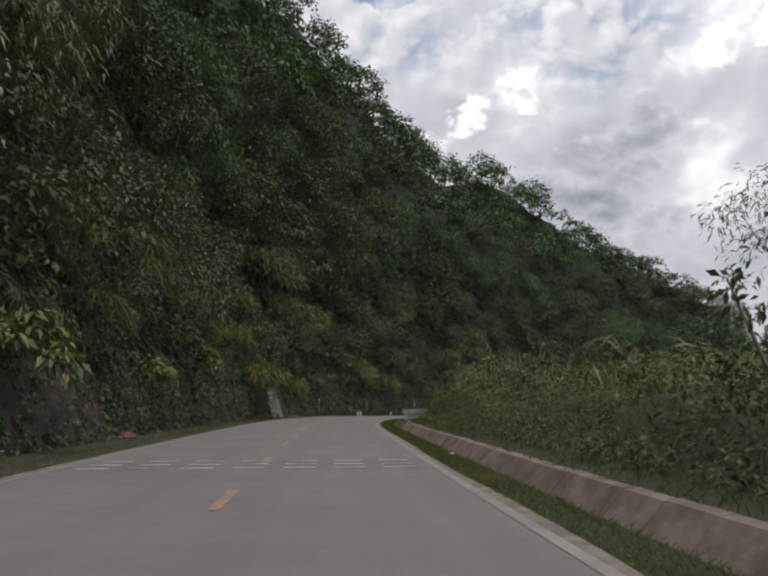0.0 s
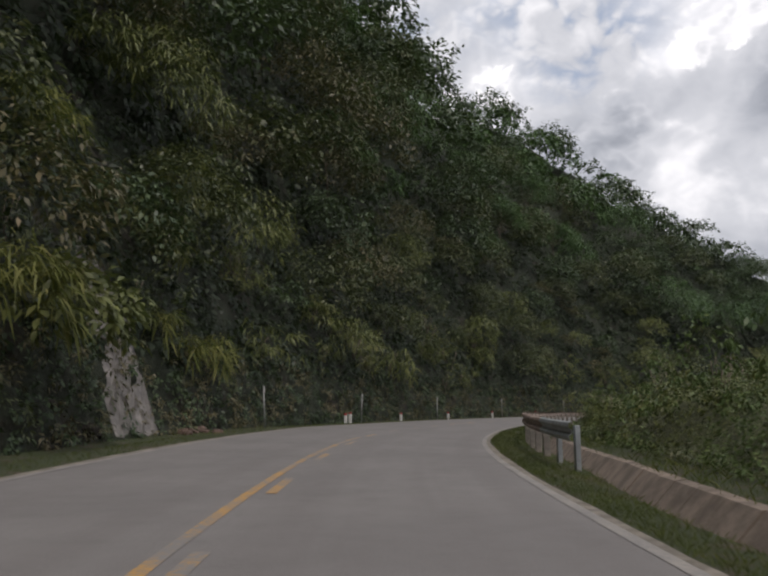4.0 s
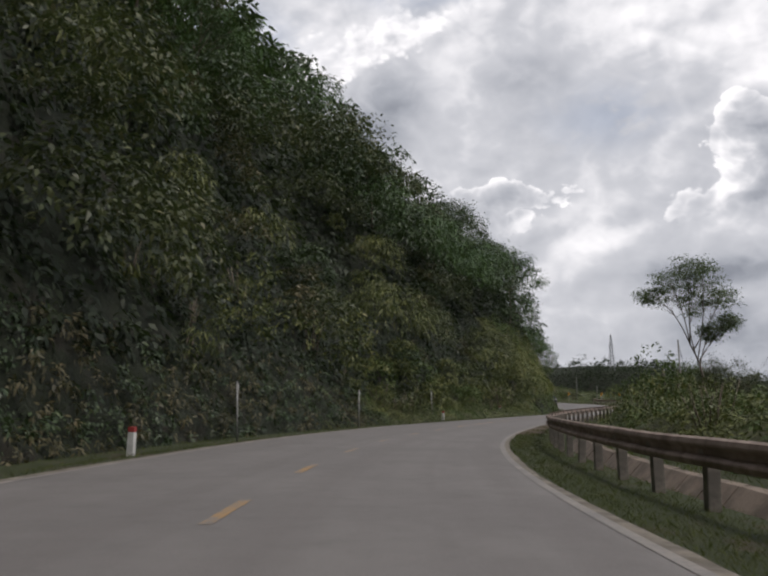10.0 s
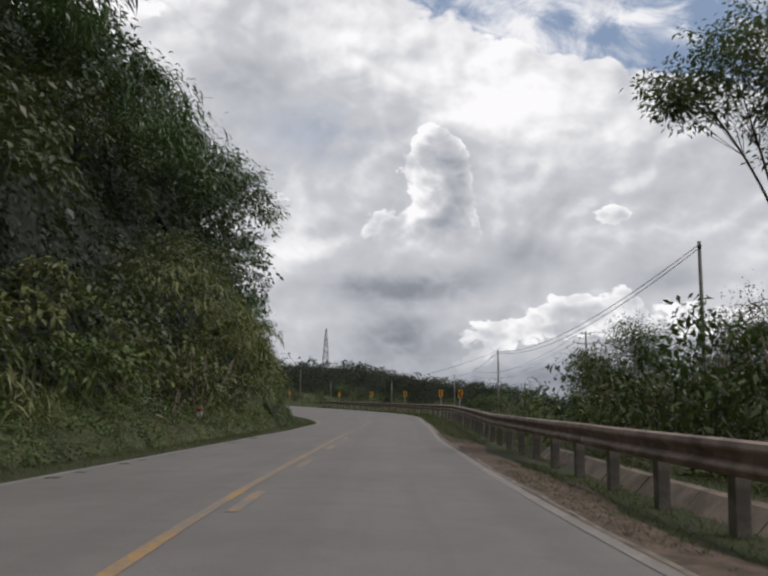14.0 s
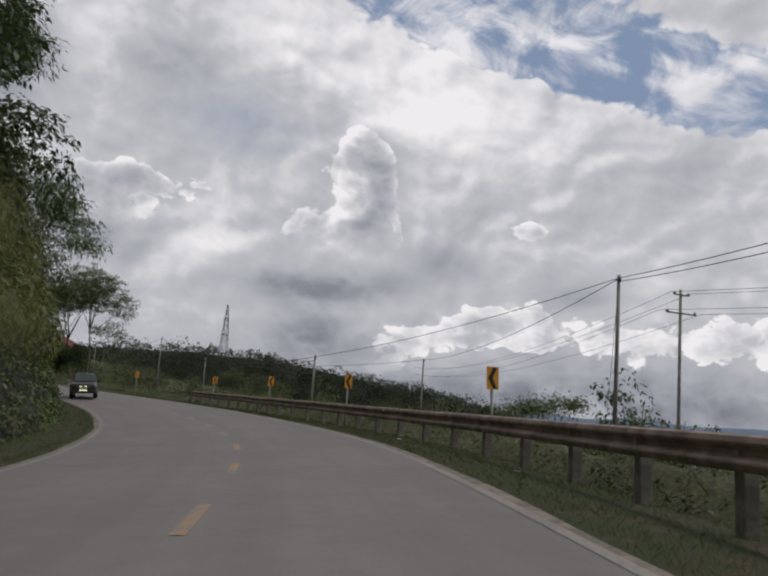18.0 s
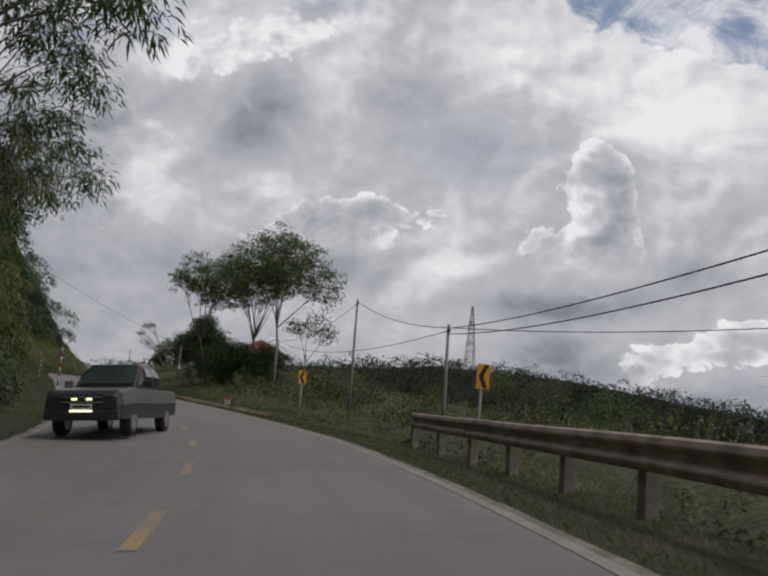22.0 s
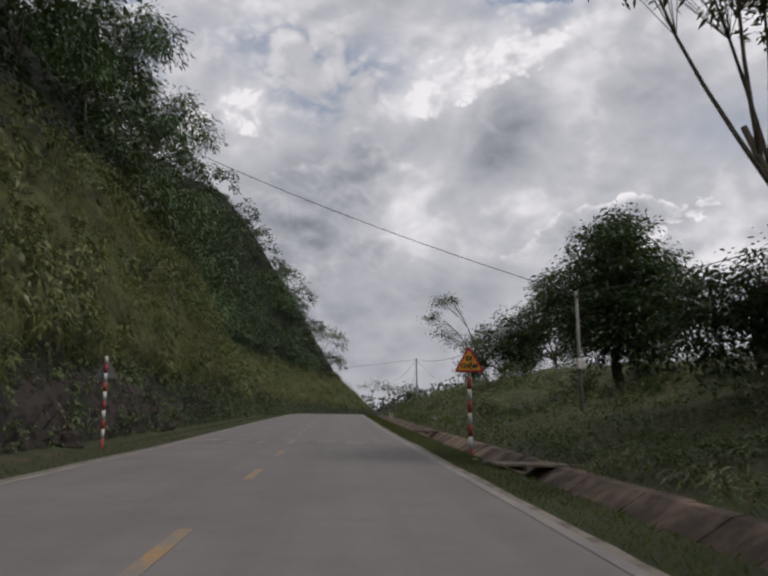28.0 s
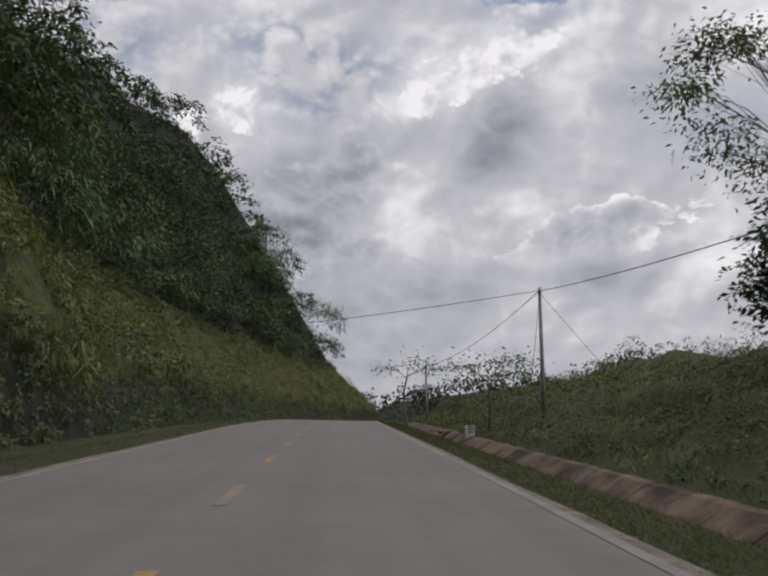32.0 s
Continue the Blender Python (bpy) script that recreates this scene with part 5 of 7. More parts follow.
def writing(text, size, mat, parent, at, label):
    cu = bpy.data.curves.new("writing", "FONT")
    cu.body, cu.size, cu.align_x, cu.align_y, cu.extrude, cu.offset = text, size, "CENTER", "CENTER", 0.002, 0.006
    cu.materials.append(mat)
    ob = new("writing", cu)
    ob.parent = parent
    ob.matrix_local = pose(at[0], at[1], at[2], 90, 0, 0)
    ob["label"] = label
    return ob


def warning_sign(s, l, turn, front, label):
    p = place(s, l)
    root = empty("warning_sign", p, yaw_at(s) + turn)
    if front:
        root.matrix_world = root.matrix_world @ Matrix.Scale(1.27, 4)
    striped_post(root, 2.10 if front else 2.45)
    bm = bmesh.new()
    triangle(bm, 0.66, -0.07, 0.012, 1.86)
    board = part("board", bm, SIGN_RED, root, "red bordered triangle")
    bm = bmesh.new()
    triangle(bm, 0.52, -0.074, 0.003, 1.90)
    part("face", bm, SIGN_YELLOW, board, "yellow face")
    bm = bmesh.new()
    triangle(bm, 0.655, -0.057, 0.002, 1.863)
    part("back", bm, SIGN_BACK, board, "grey back of the board")
    if front:
        writing("DI", 0.13, SIGN_BLACK, board, (0, -0.077, 2.15), "black letters")
        bm = bmesh.new()
        box(bm, (0.05, 0.004, 0.014), (-0.052, -0.077, 2.15))
        part("stroke", bm, SIGN_BLACK, board, "stroke through the letter")
        writing("CHẬM", 0.125, SIGN_BLACK, board, (0, -0.077, 1.99), "black letters")
    bm = bmesh.new()
    box(bm, (0.10, 0.03, 0.05), (0, -0.04, 2.0))
    part("clamp", bm, POLE_STEEL, root)
    return tagged(root, label, "road sign")


warning_sign(348.6, 3.78, -3, True, "red bordered yellow triangular slow-down sign on striped post")
warning_sign(349.1, -6.1, 176, False, "triangular sign seen from its grey back on striped post")
warning_sign(304.5, -5.45, 172, False, "triangular sign seen from its back on red and white post")


def km_stone(s, l, red, label, high=0.62):
    p = place(s, l)
    root = empty("kilometre_stone", p, yaw_at(s))
    bm = bmesh.new()
    box(bm, (0.34, 0.16, high), (0, 0, high / 2 - 0.06), None, 0.02)
    part("body", bm, WHITE, root)
    if red:
        bm = bmesh.new()
        box(bm, (0.345, 0.165, 0.17), (0, 0, high - 0.03), None, 0.05)
        part("cap", bm, RED, root, "faded red rounded cap")
    bm = bmesh.new()
    for z, wd in ((0.40, 0.2), (0.30, 0.24), (0.20, 0.16)):
        box(bm, (wd, 0.006, 0.045), (0, -0.082, z))
    part("inscription", bm, SIGN_BLACK, root, "plain dark bars of lettering")
    return tagged(root, label, "kilometre stone")


km_stone(313.3, 5.2, True, "white kilometre stone with faded red cap beside ditch", 0.42)
km_stone(399.0, 5.0, False, "plain white kilometre stone beside the ditch", 0.5)


# ---------------------------------------------------------------- utility poles and cables
POLES = {}


def utility_pole(key, s, l, top, kind="plain", taper=(0.085, 0.055), lean=(0, 0)):
    """A concrete pole; top is its height above the road's edge at that length."""
    g = place(s, l)
    z_top = float(road_z(s, l)) + top
    root = empty("utility_pole", g, yaw_at(s), lean)
    h = z_top - g[2]
    bm = bmesh.new()
    tube(bm, [(0, 0, -0.4), (0, 0, h * 0.5), (0, 0, h)], [taper[0], (taper[0] + taper[1]) / 2, taper[1]], 12)
    part("shaft", bm, POLE_CONCRETE, root)
    if kind == "cross":
        for z, wide in ((h - 0.35, 1.2), (h - 1.55, 2.4)):
            bm = bmesh.new()
            box(bm, (wide, 0.08, 0.09), (0, -0.08, z), None, 0.008)
            arm = part("crossarm", bm, LATTICE, root)
            for sx in (-0.46, 0.46):
                bm = bmesh.new()
                tube(bm, [(sx * wide, -0.08, z + 0.02), (sx * wide, -0.08, z + 0.10), (sx * wide, -0.08, z + 0.20)], [0.05, 0.075, 0.04], 10)
                tube(bm, [(sx * wide - 0.12, -0.08, z + 0.04), (sx * wide + 0.12, -0.08, z + 0.04)], 0.05, 8)
                part("insulator", bm, CERAMIC, arm, "dark ceramic insulator")
    else:
        bm = bmesh.new()
        tube(bm, [(0.0, -0.09, h - 0.25), (0, -0.09, h - 0.1)], 0.035, 8)
        part("insulator", bm, CERAMIC, root, "dark insulator knob")
        bm = bmesh.new()
        tube(bm, [(0, 0, h - 0.22), (0, 0, h - 0.16)], taper[1] + 0.012, 12)
        part("band", bm, LATTICE, root)
    if kind == "box":
        bm = bmesh.new()
        box(bm, (0.28, 0.16, 0.36), (0, -0.17, h * 0.42), None, 0.02)
        part("meter_box", bm, WHITE, root, "pale electricity meter box")
    POLES[key] = Vector((g[0], g[1], z_top))
    return tagged(root, {"plain": "slim grey concrete electricity pole among roadside bushes", "cross": "tall concrete power pole with two crossarms and insulators",
                         "box": "concrete electricity pole with pale meter box beside path"}[kind], "utility pole", "electricity poles along the road")


utility_pole("p1", 198.7, 10.8, 6.7)
utility_pole("x1", 258.4, 29.1, 9.6, "cross", (0.14, 0.09))
utility_pole("p2", 241.8, 11.2, 5.7)
utility_pole("p3", 270.1, 18.2, 4.5)
utility_pole("p4", 260.0, 5.6, 3.3, "plain", (0.065, 0.045))
utility_pole("p5", 283.7, 6.4, 3.6, "plain", (0.065, 0.045))
utility_pole("p6", 294.6, 6.8, 5.6, "plain", (0.065, 0.045))
utility_pole("p7", 319.6, 10.1, 5.2, "plain", (0.065, 0.045))
utility_pole("p8", 354.2, 8.7, 5.2, "box")
utility_pole("p9", 396.8, 7.2, 5.25)
utility_pole("p10", 423.0, 5.9, 3.95)
p = place(150.0, 60.0)
POLES["x0"] = Vector((p[0], p[1], 9.0))


def cable(a, b, sag, r=0.012, da=0.0, db=0.0, label="black overhead cable between electricity poles"):
    a, b = Vector(a) - Vector((0, 0, da)), Vector(b) - Vector((0, 0, db))
    bm = bmesh.new()
    pts = []
    for i in range(25):
        u = i / 24
        pts.append(a.lerp(b, u) - Vector((0, 0, sag * 4 * u * (1 - u))))
    tube(bm, [p - pts[0] for p in pts], r, 5)
    me = bpy.data.meshes.new("overhead_cable")
    bm.to_mesh(me)
    bm.free()
    me.materials.append(CABLE)
    ob = new("overhead_cable", me)
    ob.location = pts[0]
    return tagged(ob, label, "cable", "overhead cables")


for a, b, sag, da in [("p1", "p2", 1.0, 0.1), ("p1", "p2", 1.15, 0.22), ("p2", "p3", 0.6, 0.12), ("p2", "p4", 0.3, 0.1), ("p4", "p5", 0.35, 0.12), ("p4", "p5", 0.45, 0.3),
                      ("p5", "p6", 0.3, 0.1), ("p6", "p7", 0.6, 0.2), ("p5", "p7", 0.8, 0.2), ("p7", "p8", 0.7, 0.1), ("p8", "p9", 0.9, 0.12), ("p9", "p10", 0.5, 0.1), ("p3", "p5", 0.5, 0.1)]:
    cable(POLES[a], POLES[b], sag, 0.013, da, da)
far_a, far_b = place(120.0, 70.0), place(330.0, 75.0)
for k, (da, lat) in enumerate([(0.2, -0.5), (0.2, 0.5), (1.45, -1.1), (1.45, 1.1)]):
    x = POLES["x1"] + Vector((lat, -lat, -da))
    cable((far_a[0], far_a[1], 10.5 - da), x, 2.2, 0.014, 0, 0, "thin power line sagging across the valley")
    cable(x, (far_b[0], far_b[1], 7.0 - da), 2.0, 0.014, 0, 0, "thin power line sagging across the valley")
hill_p = place(368.0, -24.0)
cable(POLES["p8"], (hill_p[0], hill_p[1], hill_p[2] - 3.5), 1.4, 0.014, 0.1, 0, "black cable crossing over the road to the hillside")
hill_q = place(412.0, -16.0)
cable(POLES["p9"], (hill_q[0], hill_q[1], float(POLES["p9"].z) - 0.2), 0.5, 0.012, 0.1, 0, "black cable crossing over the road to the hillside")
# stay wires
for key, ds, dl in (("p9", 2.5, 4.0), ("p9", -1.5, -1.0), ("p2", 3.0, 1.5)):
    s0, l0 = {"p9": (396.8, 7.2), "p2": (241.8, 11.2)}[key]
    g = place(s0 + ds, l0 + dl)
    cable(POLES[key], g, 0.02, 0.008, 0.2, 0, "thin stay wire anchoring an electricity pole")


# ---------------------------------------------------------------- lattice tower
def lattice_tower(at, high):
    root = empty("lattice_tower", at, 25)

    def half(z):
        return np.interp(z / high, [0, 0.45, 0.8, 1.0], [2.0, 1.0, 0.5, 0.12])

    for sx, sy in ((-1, -1), (1, -1), (1, 1), (-1, 1)):
        bm = bmesh.new()
        tube(bm, [(sx * half(z), sy * half(z), z) for z in np.linspace(0, high, 9)], 0.06, 5)
        part("leg", bm, LATTICE, root)
    zs = np.concatenate([np.linspace(0, high * 0.5, 7), np.linspace(high * 0.56, high, 9)])
    for z0, z1 in zip(zs, zs[1:]):
        bm = bmesh.new()
        c0 = [(sx * half(z0), sy * half(z0), z0) for sx, sy in ((-1, -1), (1, -1), (1, 1), (-1, 1))]
        c1 = [(sx * half(z1), sy * half(z1), z1) for sx, sy in ((-1, -1), (1, -1), (1, 1), (-1, 1))]
        for i in range(4):
            j = (i + 1) % 4
            tube(bm, [c0[i], c1[j]], 0.03, 4), tube(bm, [c0[j], c1[i]], 0.03, 4), tube(bm, [c1[i], c1[j]], 0.03, 4)
        part("bracing", bm, LATTICE, root)
    for z, wide in ((high * 0.68, 6.0), (high * 0.84, 4.2)):
        for sg in (-1, 1):
            bm = bmesh.new()
            tip = (sg * wide * 0.5, 0, z)
            for sy in (-1, 1):
                tube(bm, [(sg * half(z), sy * half(z), z), tip], 0.05, 4)
                tube(bm, [(sg * half(z), sy * half(z), z + 0.7), tip], 0.05, 4)
            arm = part("crossarm", bm, LATTICE, root)
            bm = bmesh.new()
            tube(bm, [(sg * wide * 0.5, 0, z), (sg * wide * 0.5, 0, z - 0.9)], 0.07, 6)
            part("insulator", bm, CERAMIC, arm)
    return tagged(root, "tall grey steel lattice power tower on a wooded rise", "power tower")


lattice_tower((231.7, 320.8, -3.0), 24.8)


# ---------------------------------------------------------------- concrete ditch, slab by slab
def ditch(name, s0, s1, mat, label, seed):
    rng = np.random.RandomState(seed)
    p0 = place(s0, cross(s0, 2))
    root = tagged(empty(name, p0), label, "drainage ditch", kind="structure")
    inv = root.matrix_world.inverted()
    step = 1.25
    n = int((s1 - s0) / step)
    for i in range(n):
        sa, sb = s0 + i * step + 0.012, s0 + (i + 1) * step - 0.012
        vs = []
        jit = rng.normal(0, 0.012)
        for s in (sa, sb):
            vw, e = float(verge_width(s)), float(cross(s, 2))
            dd = float(ditch_depth(s))
            z0 = road_z(s, e + vw) - 0.06 * vw
            for d, z in ((vw + 0.30, -dd), (vw + 0.93, 0.10 * dd), (vw + 1.12, 0.10 * dd + 0.02)):
                for th in (0.035, -0.05):
                    q = place(s, e + d + jit, 0, False)
                    q[2] = z0 + z + th + rng.normal(0, 0.006)
                    vs.append(inv @ Vector(q))
        f = [(0, 2, 8, 6), (2, 4, 10, 8), (1, 7, 9, 3), (3, 9, 11, 5), (0, 6, 7, 1), (4, 5, 11, 10), (0, 1, 3, 2), (2, 3, 5, 4), (6, 8, 9, 7), (8, 10, 11, 9)]
        mesh_object("slab", vs, f, mat, root)


ditch("drain_ditch", -6, 200, CONCRETE, "brown stained concrete drainage ditch beside the verge", 1)
ditch("drain_ditch", 300, 425, DITCH_RED, "reddish earth-stained concrete drainage ditch beside the verge", 2)


# ---------------------------------------------------------------- bushes
def stem_bundle(rng, n, high, spread, r):
    bm = bmesh.new()
    for i in range(n):
        a, k = rng.uniform(0, 6.28), rng.uniform(0.3, 1) * spread
        x, y = math.cos(a) * k, math.sin(a) * k
        tube(bm, [(x * 0.15, y * 0.15, -0.15), (x * 0.5, y * 0.5, high * 0.45), (x, y, high * rng.uniform(0.75, 1.0))], [r, r * 0.75, r * 0.4], 5)
    return bm


def bush(kind, seed):
    rng = np.random.RandomState(seed)
    spec = {"broad": (LEAF_BRIGHT, 0.085, 0.45, 0.5, "green broad-leaved roadside bush"), "olive": (LEAF_OLIVE, 0.08, 0.4, 0.6, "yellowish green roadside bush"),
            "mixed": (LEAF_MIX, 0.08, 0.42, 0.6, "dull green straggly roadside bush"), "reed": (LEAF_OLIVE, 0.34, 0.08, 1.2, "tall tufted reed grass clump"),
            "dark": (LEAF_TREE, 0.15, 0.45, 0.5, "dense dark green bush")}[kind]
    root = empty(kind + "_bush" if kind != "reed" else "reed_clump", (0, 0, -60))
    n = 7
    c = np.stack([rng.normal(0, 0.5, n), rng.normal(0, 0.5, n), rng.uniform(0.2, 1.15, n)], 1)
    rad = rng.uniform(0.35, 0.6, n)
    p, o = crown_points(c, rad, 77 if kind == "reed" else 132, rng, -0.8, 0.85)
    fol = quads_object("foliage", leaf_quads(p, o, spec[1], rng, spec[2], spec[3]), spec[0], root)
    part("stem", stem_bundle(rng, 7, 1.2, 0.55, 0.02), BARK, root)
    return tagged(root, spec[4] + " growing on the bank", "bush", "roadside bushes")


BUSHES = {k: [bush(k, 100 + 10 * i + j) for j in range(2)] for i, k in enumerate(("broad", "olive", "mixed", "reed"))}
used = set()


def plant(kind, variant, s, l, size, rng, tall=1.0, sink=0.1):
    src = BUSHES[kind][variant]
    p = place(s, l)
    m = pose(p[0], p[1], p[2] - sink * size, 0, 0, rng.uniform(0, 360)) @ Matrix.Diagonal((size, size, size * tall, 1))
    if src not in used:
        used.add(src)
        src.matrix_world = m
        return src
    return copy_thing(src, m)


rng_b = np.random.RandomState(77)
for s0, s1, d0, d1, count, a, b, kinds in [
        (2, 62, 5.0, 11.0, 34, 1.1, 1.9, ("broad", "mixed", "olive", "reed")), (62, 190, 4.8, 11.0, 56, 0.7, 1.3, ("olive", "broad", "mixed", "reed")),
        (188, 214, 6.0, 12.0, 44, 1.1, 2.1, ("mixed", "broad", "mixed", "olive")), (190, 290, 5.0, 16.0, 70, 0.6, 1.2, ("mixed", "broad", "olive", "mixed")), (288, 350, 6.5, 16.0, 40, 0.75, 1.3, ("mixed", "broad", "mixed", "olive")), (284, 345, 4.4, 14.0, 44, 0.5, 0.95, ("mixed", "broad", "mixed", "reed")),
        (350, 425, 4.6, 14.0, 60, 0.45, 0.9, ("broad", "mixed", "reed", "olive"))]:
    for i in range(count):
        s, d = rng_b.uniform(s0, s1), rng_b.uniform(d0, d1)
        l = cross(s, 2) + d
        if 341 < s < 346 and d < 6 or 360 < s < 366 and d < 7:
            continue
        plant(kinds[rng_b.randint(len(kinds))], rng_b.randint(2), s, l, rng_b.uniform(a, b), rng_b, rng_b.uniform(0.8, 1.2))


for s0, s1, x0, x1, count, a, b, kinds in [(-4, 222, 0.9, 3.6, 90, 1.0, 2.1, ("reed", "olive", "mixed", "reed")), (236, 428, 0.6, 4.5, 70, 0.7, 1.6, ("reed", "mixed", "olive", "reed"))]:
    for i in range(count):
        s = rng_b.uniform(s0, s1)
        plant(kinds[rng_b.randint(len(kinds))], rng_b.randint(2), s, cross(s, 4) - hill_foot(s) - rng_b.uniform(x0, x1), rng_b.uniform(a, b), rng_b, rng_b.uniform(0.8, 1.1), 0.35)


# ---------------------------------------------------------------- trees
def curve_between(a, b, bow, rng, n=6):
    a, b = Vector(a), Vector(b)
    side = Vector((rng.normal(), rng.normal(), 0)) * 0.07 * (b - a).length
    return [a.lerp(b, u) + (Vector((0, 0, bow * (b - a).length)) + side) * math.sin(math.pi * u) for u in [i / n for i in range(n + 1)]]


def tree(name, s, l, fork, blobs, mat, bark, label, seed, r0=0.16, leaf=0.27, per=40, twigs=27, width=0.40, droop=0.8, flat=0.75, sway=(0, 0), dense=1.0, spray=1.0):
    """A tapered trunk with limbs reaching into leafy masses; blobs are (forward, right, height, radius) from the foot."""
    rng = np.random.RandomState(seed)
    foot = place(s, l)
    root = empty(name, foot)
    _, t = frame_at(s)
    fw, rt = Vector((t[0], t[1], 0)).normalized(), Vector((t[1], -t[0], 0)).normalized()
    top = fw * sway[0] + rt * sway[1] + Vector((0, 0, fork))
    bm = bmesh.new()
    pts = [Vector((0, 0, -0.4))] + curve_between((0, 0, 0), top, 0.02, rng, 7)
    tube(bm, pts, [r0 * 1.35] + [r0 * (1.15 - 0.5 * i / 7) for i in range(8)], 9)
    ends = []
    for f, r, h, rad in blobs:
        c = fw * f + rt * r + Vector((0, 0, h))
        start = pts[-1].lerp(pts[-3], rng.rand())
        lim = curve_between(start, c, 0.06, rng, 6)
        tube(bm, lim, [r0 * (0.55 - 0.42 * i / 6) for i in range(7)], 6)
        for k in range(int(twigs * dense)):
            d = Vector((rng.normal(), rng.normal(), rng.normal() * flat)).normalized() * rad * rng.uniform(0.45, 1.05)
            d.z *= flat + 0.25
            e = c + d
            st = lim[3 + rng.randint(4)]
            tw = curve_between(st, e, 0.05, rng, 2)
            tube(bm, tw, [r0 * 0.12, r0 * 0.08, r0 * 0.03], 3)
            ends.append(e)
    part("trunk", bm, bark, root)
    ends = np.array([tuple(e) for e in ends])
    idx = np.repeat(np.arange(len(ends)), per)
    ray = rng.normal(0, 1, (len(idx), 3)) * np.array([1, 1, 0.45])
    ray /= np.linalg.norm(ray, axis=1)[:, None]
    off = ray * rng.uniform(0.08, 0.85, (len(idx), 1)) * spray
    off[:, 2] -= 0.18 * spray * (off[:, 0] ** 2 + off[:, 1] ** 2)
    out = ray * np.array([0.3, 0.3, 0.1]) + np.array([0, 0, 0.9])
    q = leaf_quads(ends[idx] + off, out, leaf, rng, width, droop * 0.7, 0.6, ray)
    quads_object("crown", q, mat, root)
    return tagged(root, label, "tree")


FEATHER = "tall feathery-leaved tree with bare forked trunk"
tree("feathery_tree", 328, 12.5, 6.2, [(-1, -1.2, 12.0, 2.43), (-1, 1.8, 11.4, 2.32), (1.5, 0, 13.4, 2.20), (-2, 3.4, 9.6, 1.97), (1, -2.8, 10.4, 1.97), (0, 0.6, 9.8, 2.09), (2, 2.2, 12.8, 1.85)], LEAF_TREE, BARK, FEATHER + " near pole", 201, 0.11, 0.25, 38, 46, 0.32, spray=0.72, sway=(0, -0.2))
tree("feathery_tree", 341, 9.6, 6.0, [(2, -1.8, 12.0, 2.20), (1, -3.2, 10.8, 1.85), (0, -0.2, 9.8, 1.85), (3, 0.2, 12.6, 2.09), (0, -1.4, 10.6, 1.85), (1, 1.4, 11.6, 1.97)], LEAF_TREE, BARK, "tall slender feathery-leaved tree leaning towards the road", 202, 0.10, 0.25, 38, 46, 0.32, spray=0.72, sway=(0.5, -1.5))
tree("feathery_tree", 344, 14.4, 5.6, [(0, -2.6, 11.2, 2.32), (1, 0, 12.6, 2.43), (0, 2.4, 11.8, 2.20), (-1, 0.6, 10.0, 1.97), (-1, -2.2, 9.2, 1.74)], LEAF_TREE, BARK_PALE, "tall feathery-leaved tree with a pale double trunk", 203, 0.11, 0.25, 38, 46, 0.32, spray=0.72, sway=(0, 0.4))
tree("feathery_tree", 336, 13.0, 5.8, [(0, -1.4, 12.8, 2.32), (1, 1.2, 13.8, 2.20), (-1, 0.2, 11.0, 2.20), (-1, -3.0, 11.6, 1.97), (0, 2.6, 11.8, 2.09), (0, -1.8, 10.2, 1.74)], LEAF_TREE, BARK, FEATHER + " behind bushes", 204, 0.12, 0.25, 38, 46, 0.32, spray=0.72, sway=(0, -0.4))
tree("feathery_tree", 337, 18.4, 3.6, [(0, 0.6, 7.0, 1.39), (0, -1.2, 6.2, 1.16), (0, 1.8, 5.8, 1.16)], LEAF_TREE, BARK_PALE, "thin pale young tree with sparse leaves", 205, 0.08, per=18)
tree("feathery_tree", 195.2, 11.8, 6.6, [(0, -1.2, 11.6, 1.62), (0, 1.3, 12.2, 1.74), (0.5, 0.2, 12.9, 1.39), (-0.5, -2.7, 10.9, 1.16), (0, 2.6, 10.4, 1.27), (0, 0.4, 10.2, 1.27), (0, 3.1, 8.2, 0.93), (0, 1.6, 7.6, 0.81)], LEAF_TREE, BARK, "slender young tree with an open spreading feathery crown", 206, 0.10, 0.20, 46, 36, 0.34, spray=0.8)
tree("mango_tree", 360.2, 12.5, 2.2, [(0.0, -1.87, 3.86, 1.78), (0.0, 1.9549999999999998, 3.86, 1.78), (1.275, 0.0, 5.71, 1.78), (-1.275, -0.255, 5.21, 1.87), (-1.7, 1.19, 3.7, 1.7), (-1.87, -1.36, 2.86, 1.44), (0.0, 0.0, 6.38, 1.27), (-1.7, 0.17, 2.18, 1.53)], LEAF_MANGO, BARK, "dense round dark green mango tree beside path", 207, 0.22, 0.24, 44, 74, 0.34, 0.7, 1.0)
tree("leafy_tree", 348, 12.2, 1.6, [(0, -1.8, 2.4, 1.4), (0, 1.2, 2.2, 1.3), (-1, -0.6, 2.8, 1.2)], LEAF_MANGO, BARK, "low dense dark green tree under taller trees", 208, 0.14, 0.19, 44, 66, 0.46, 0.6, 0.95)
tree("leafy_tree", 331, 10.0, 1.4, [(0, -1.5, 2.4, 1.4), (0, 1.2, 2.3, 1.4), (-1, 0, 2.8, 1.3)], LEAF_MANGO, BARK, "low dense dark green tree under taller trees", 209, 0.14, 0.19, 44, 66, 0.46, 0.6, 0.95)
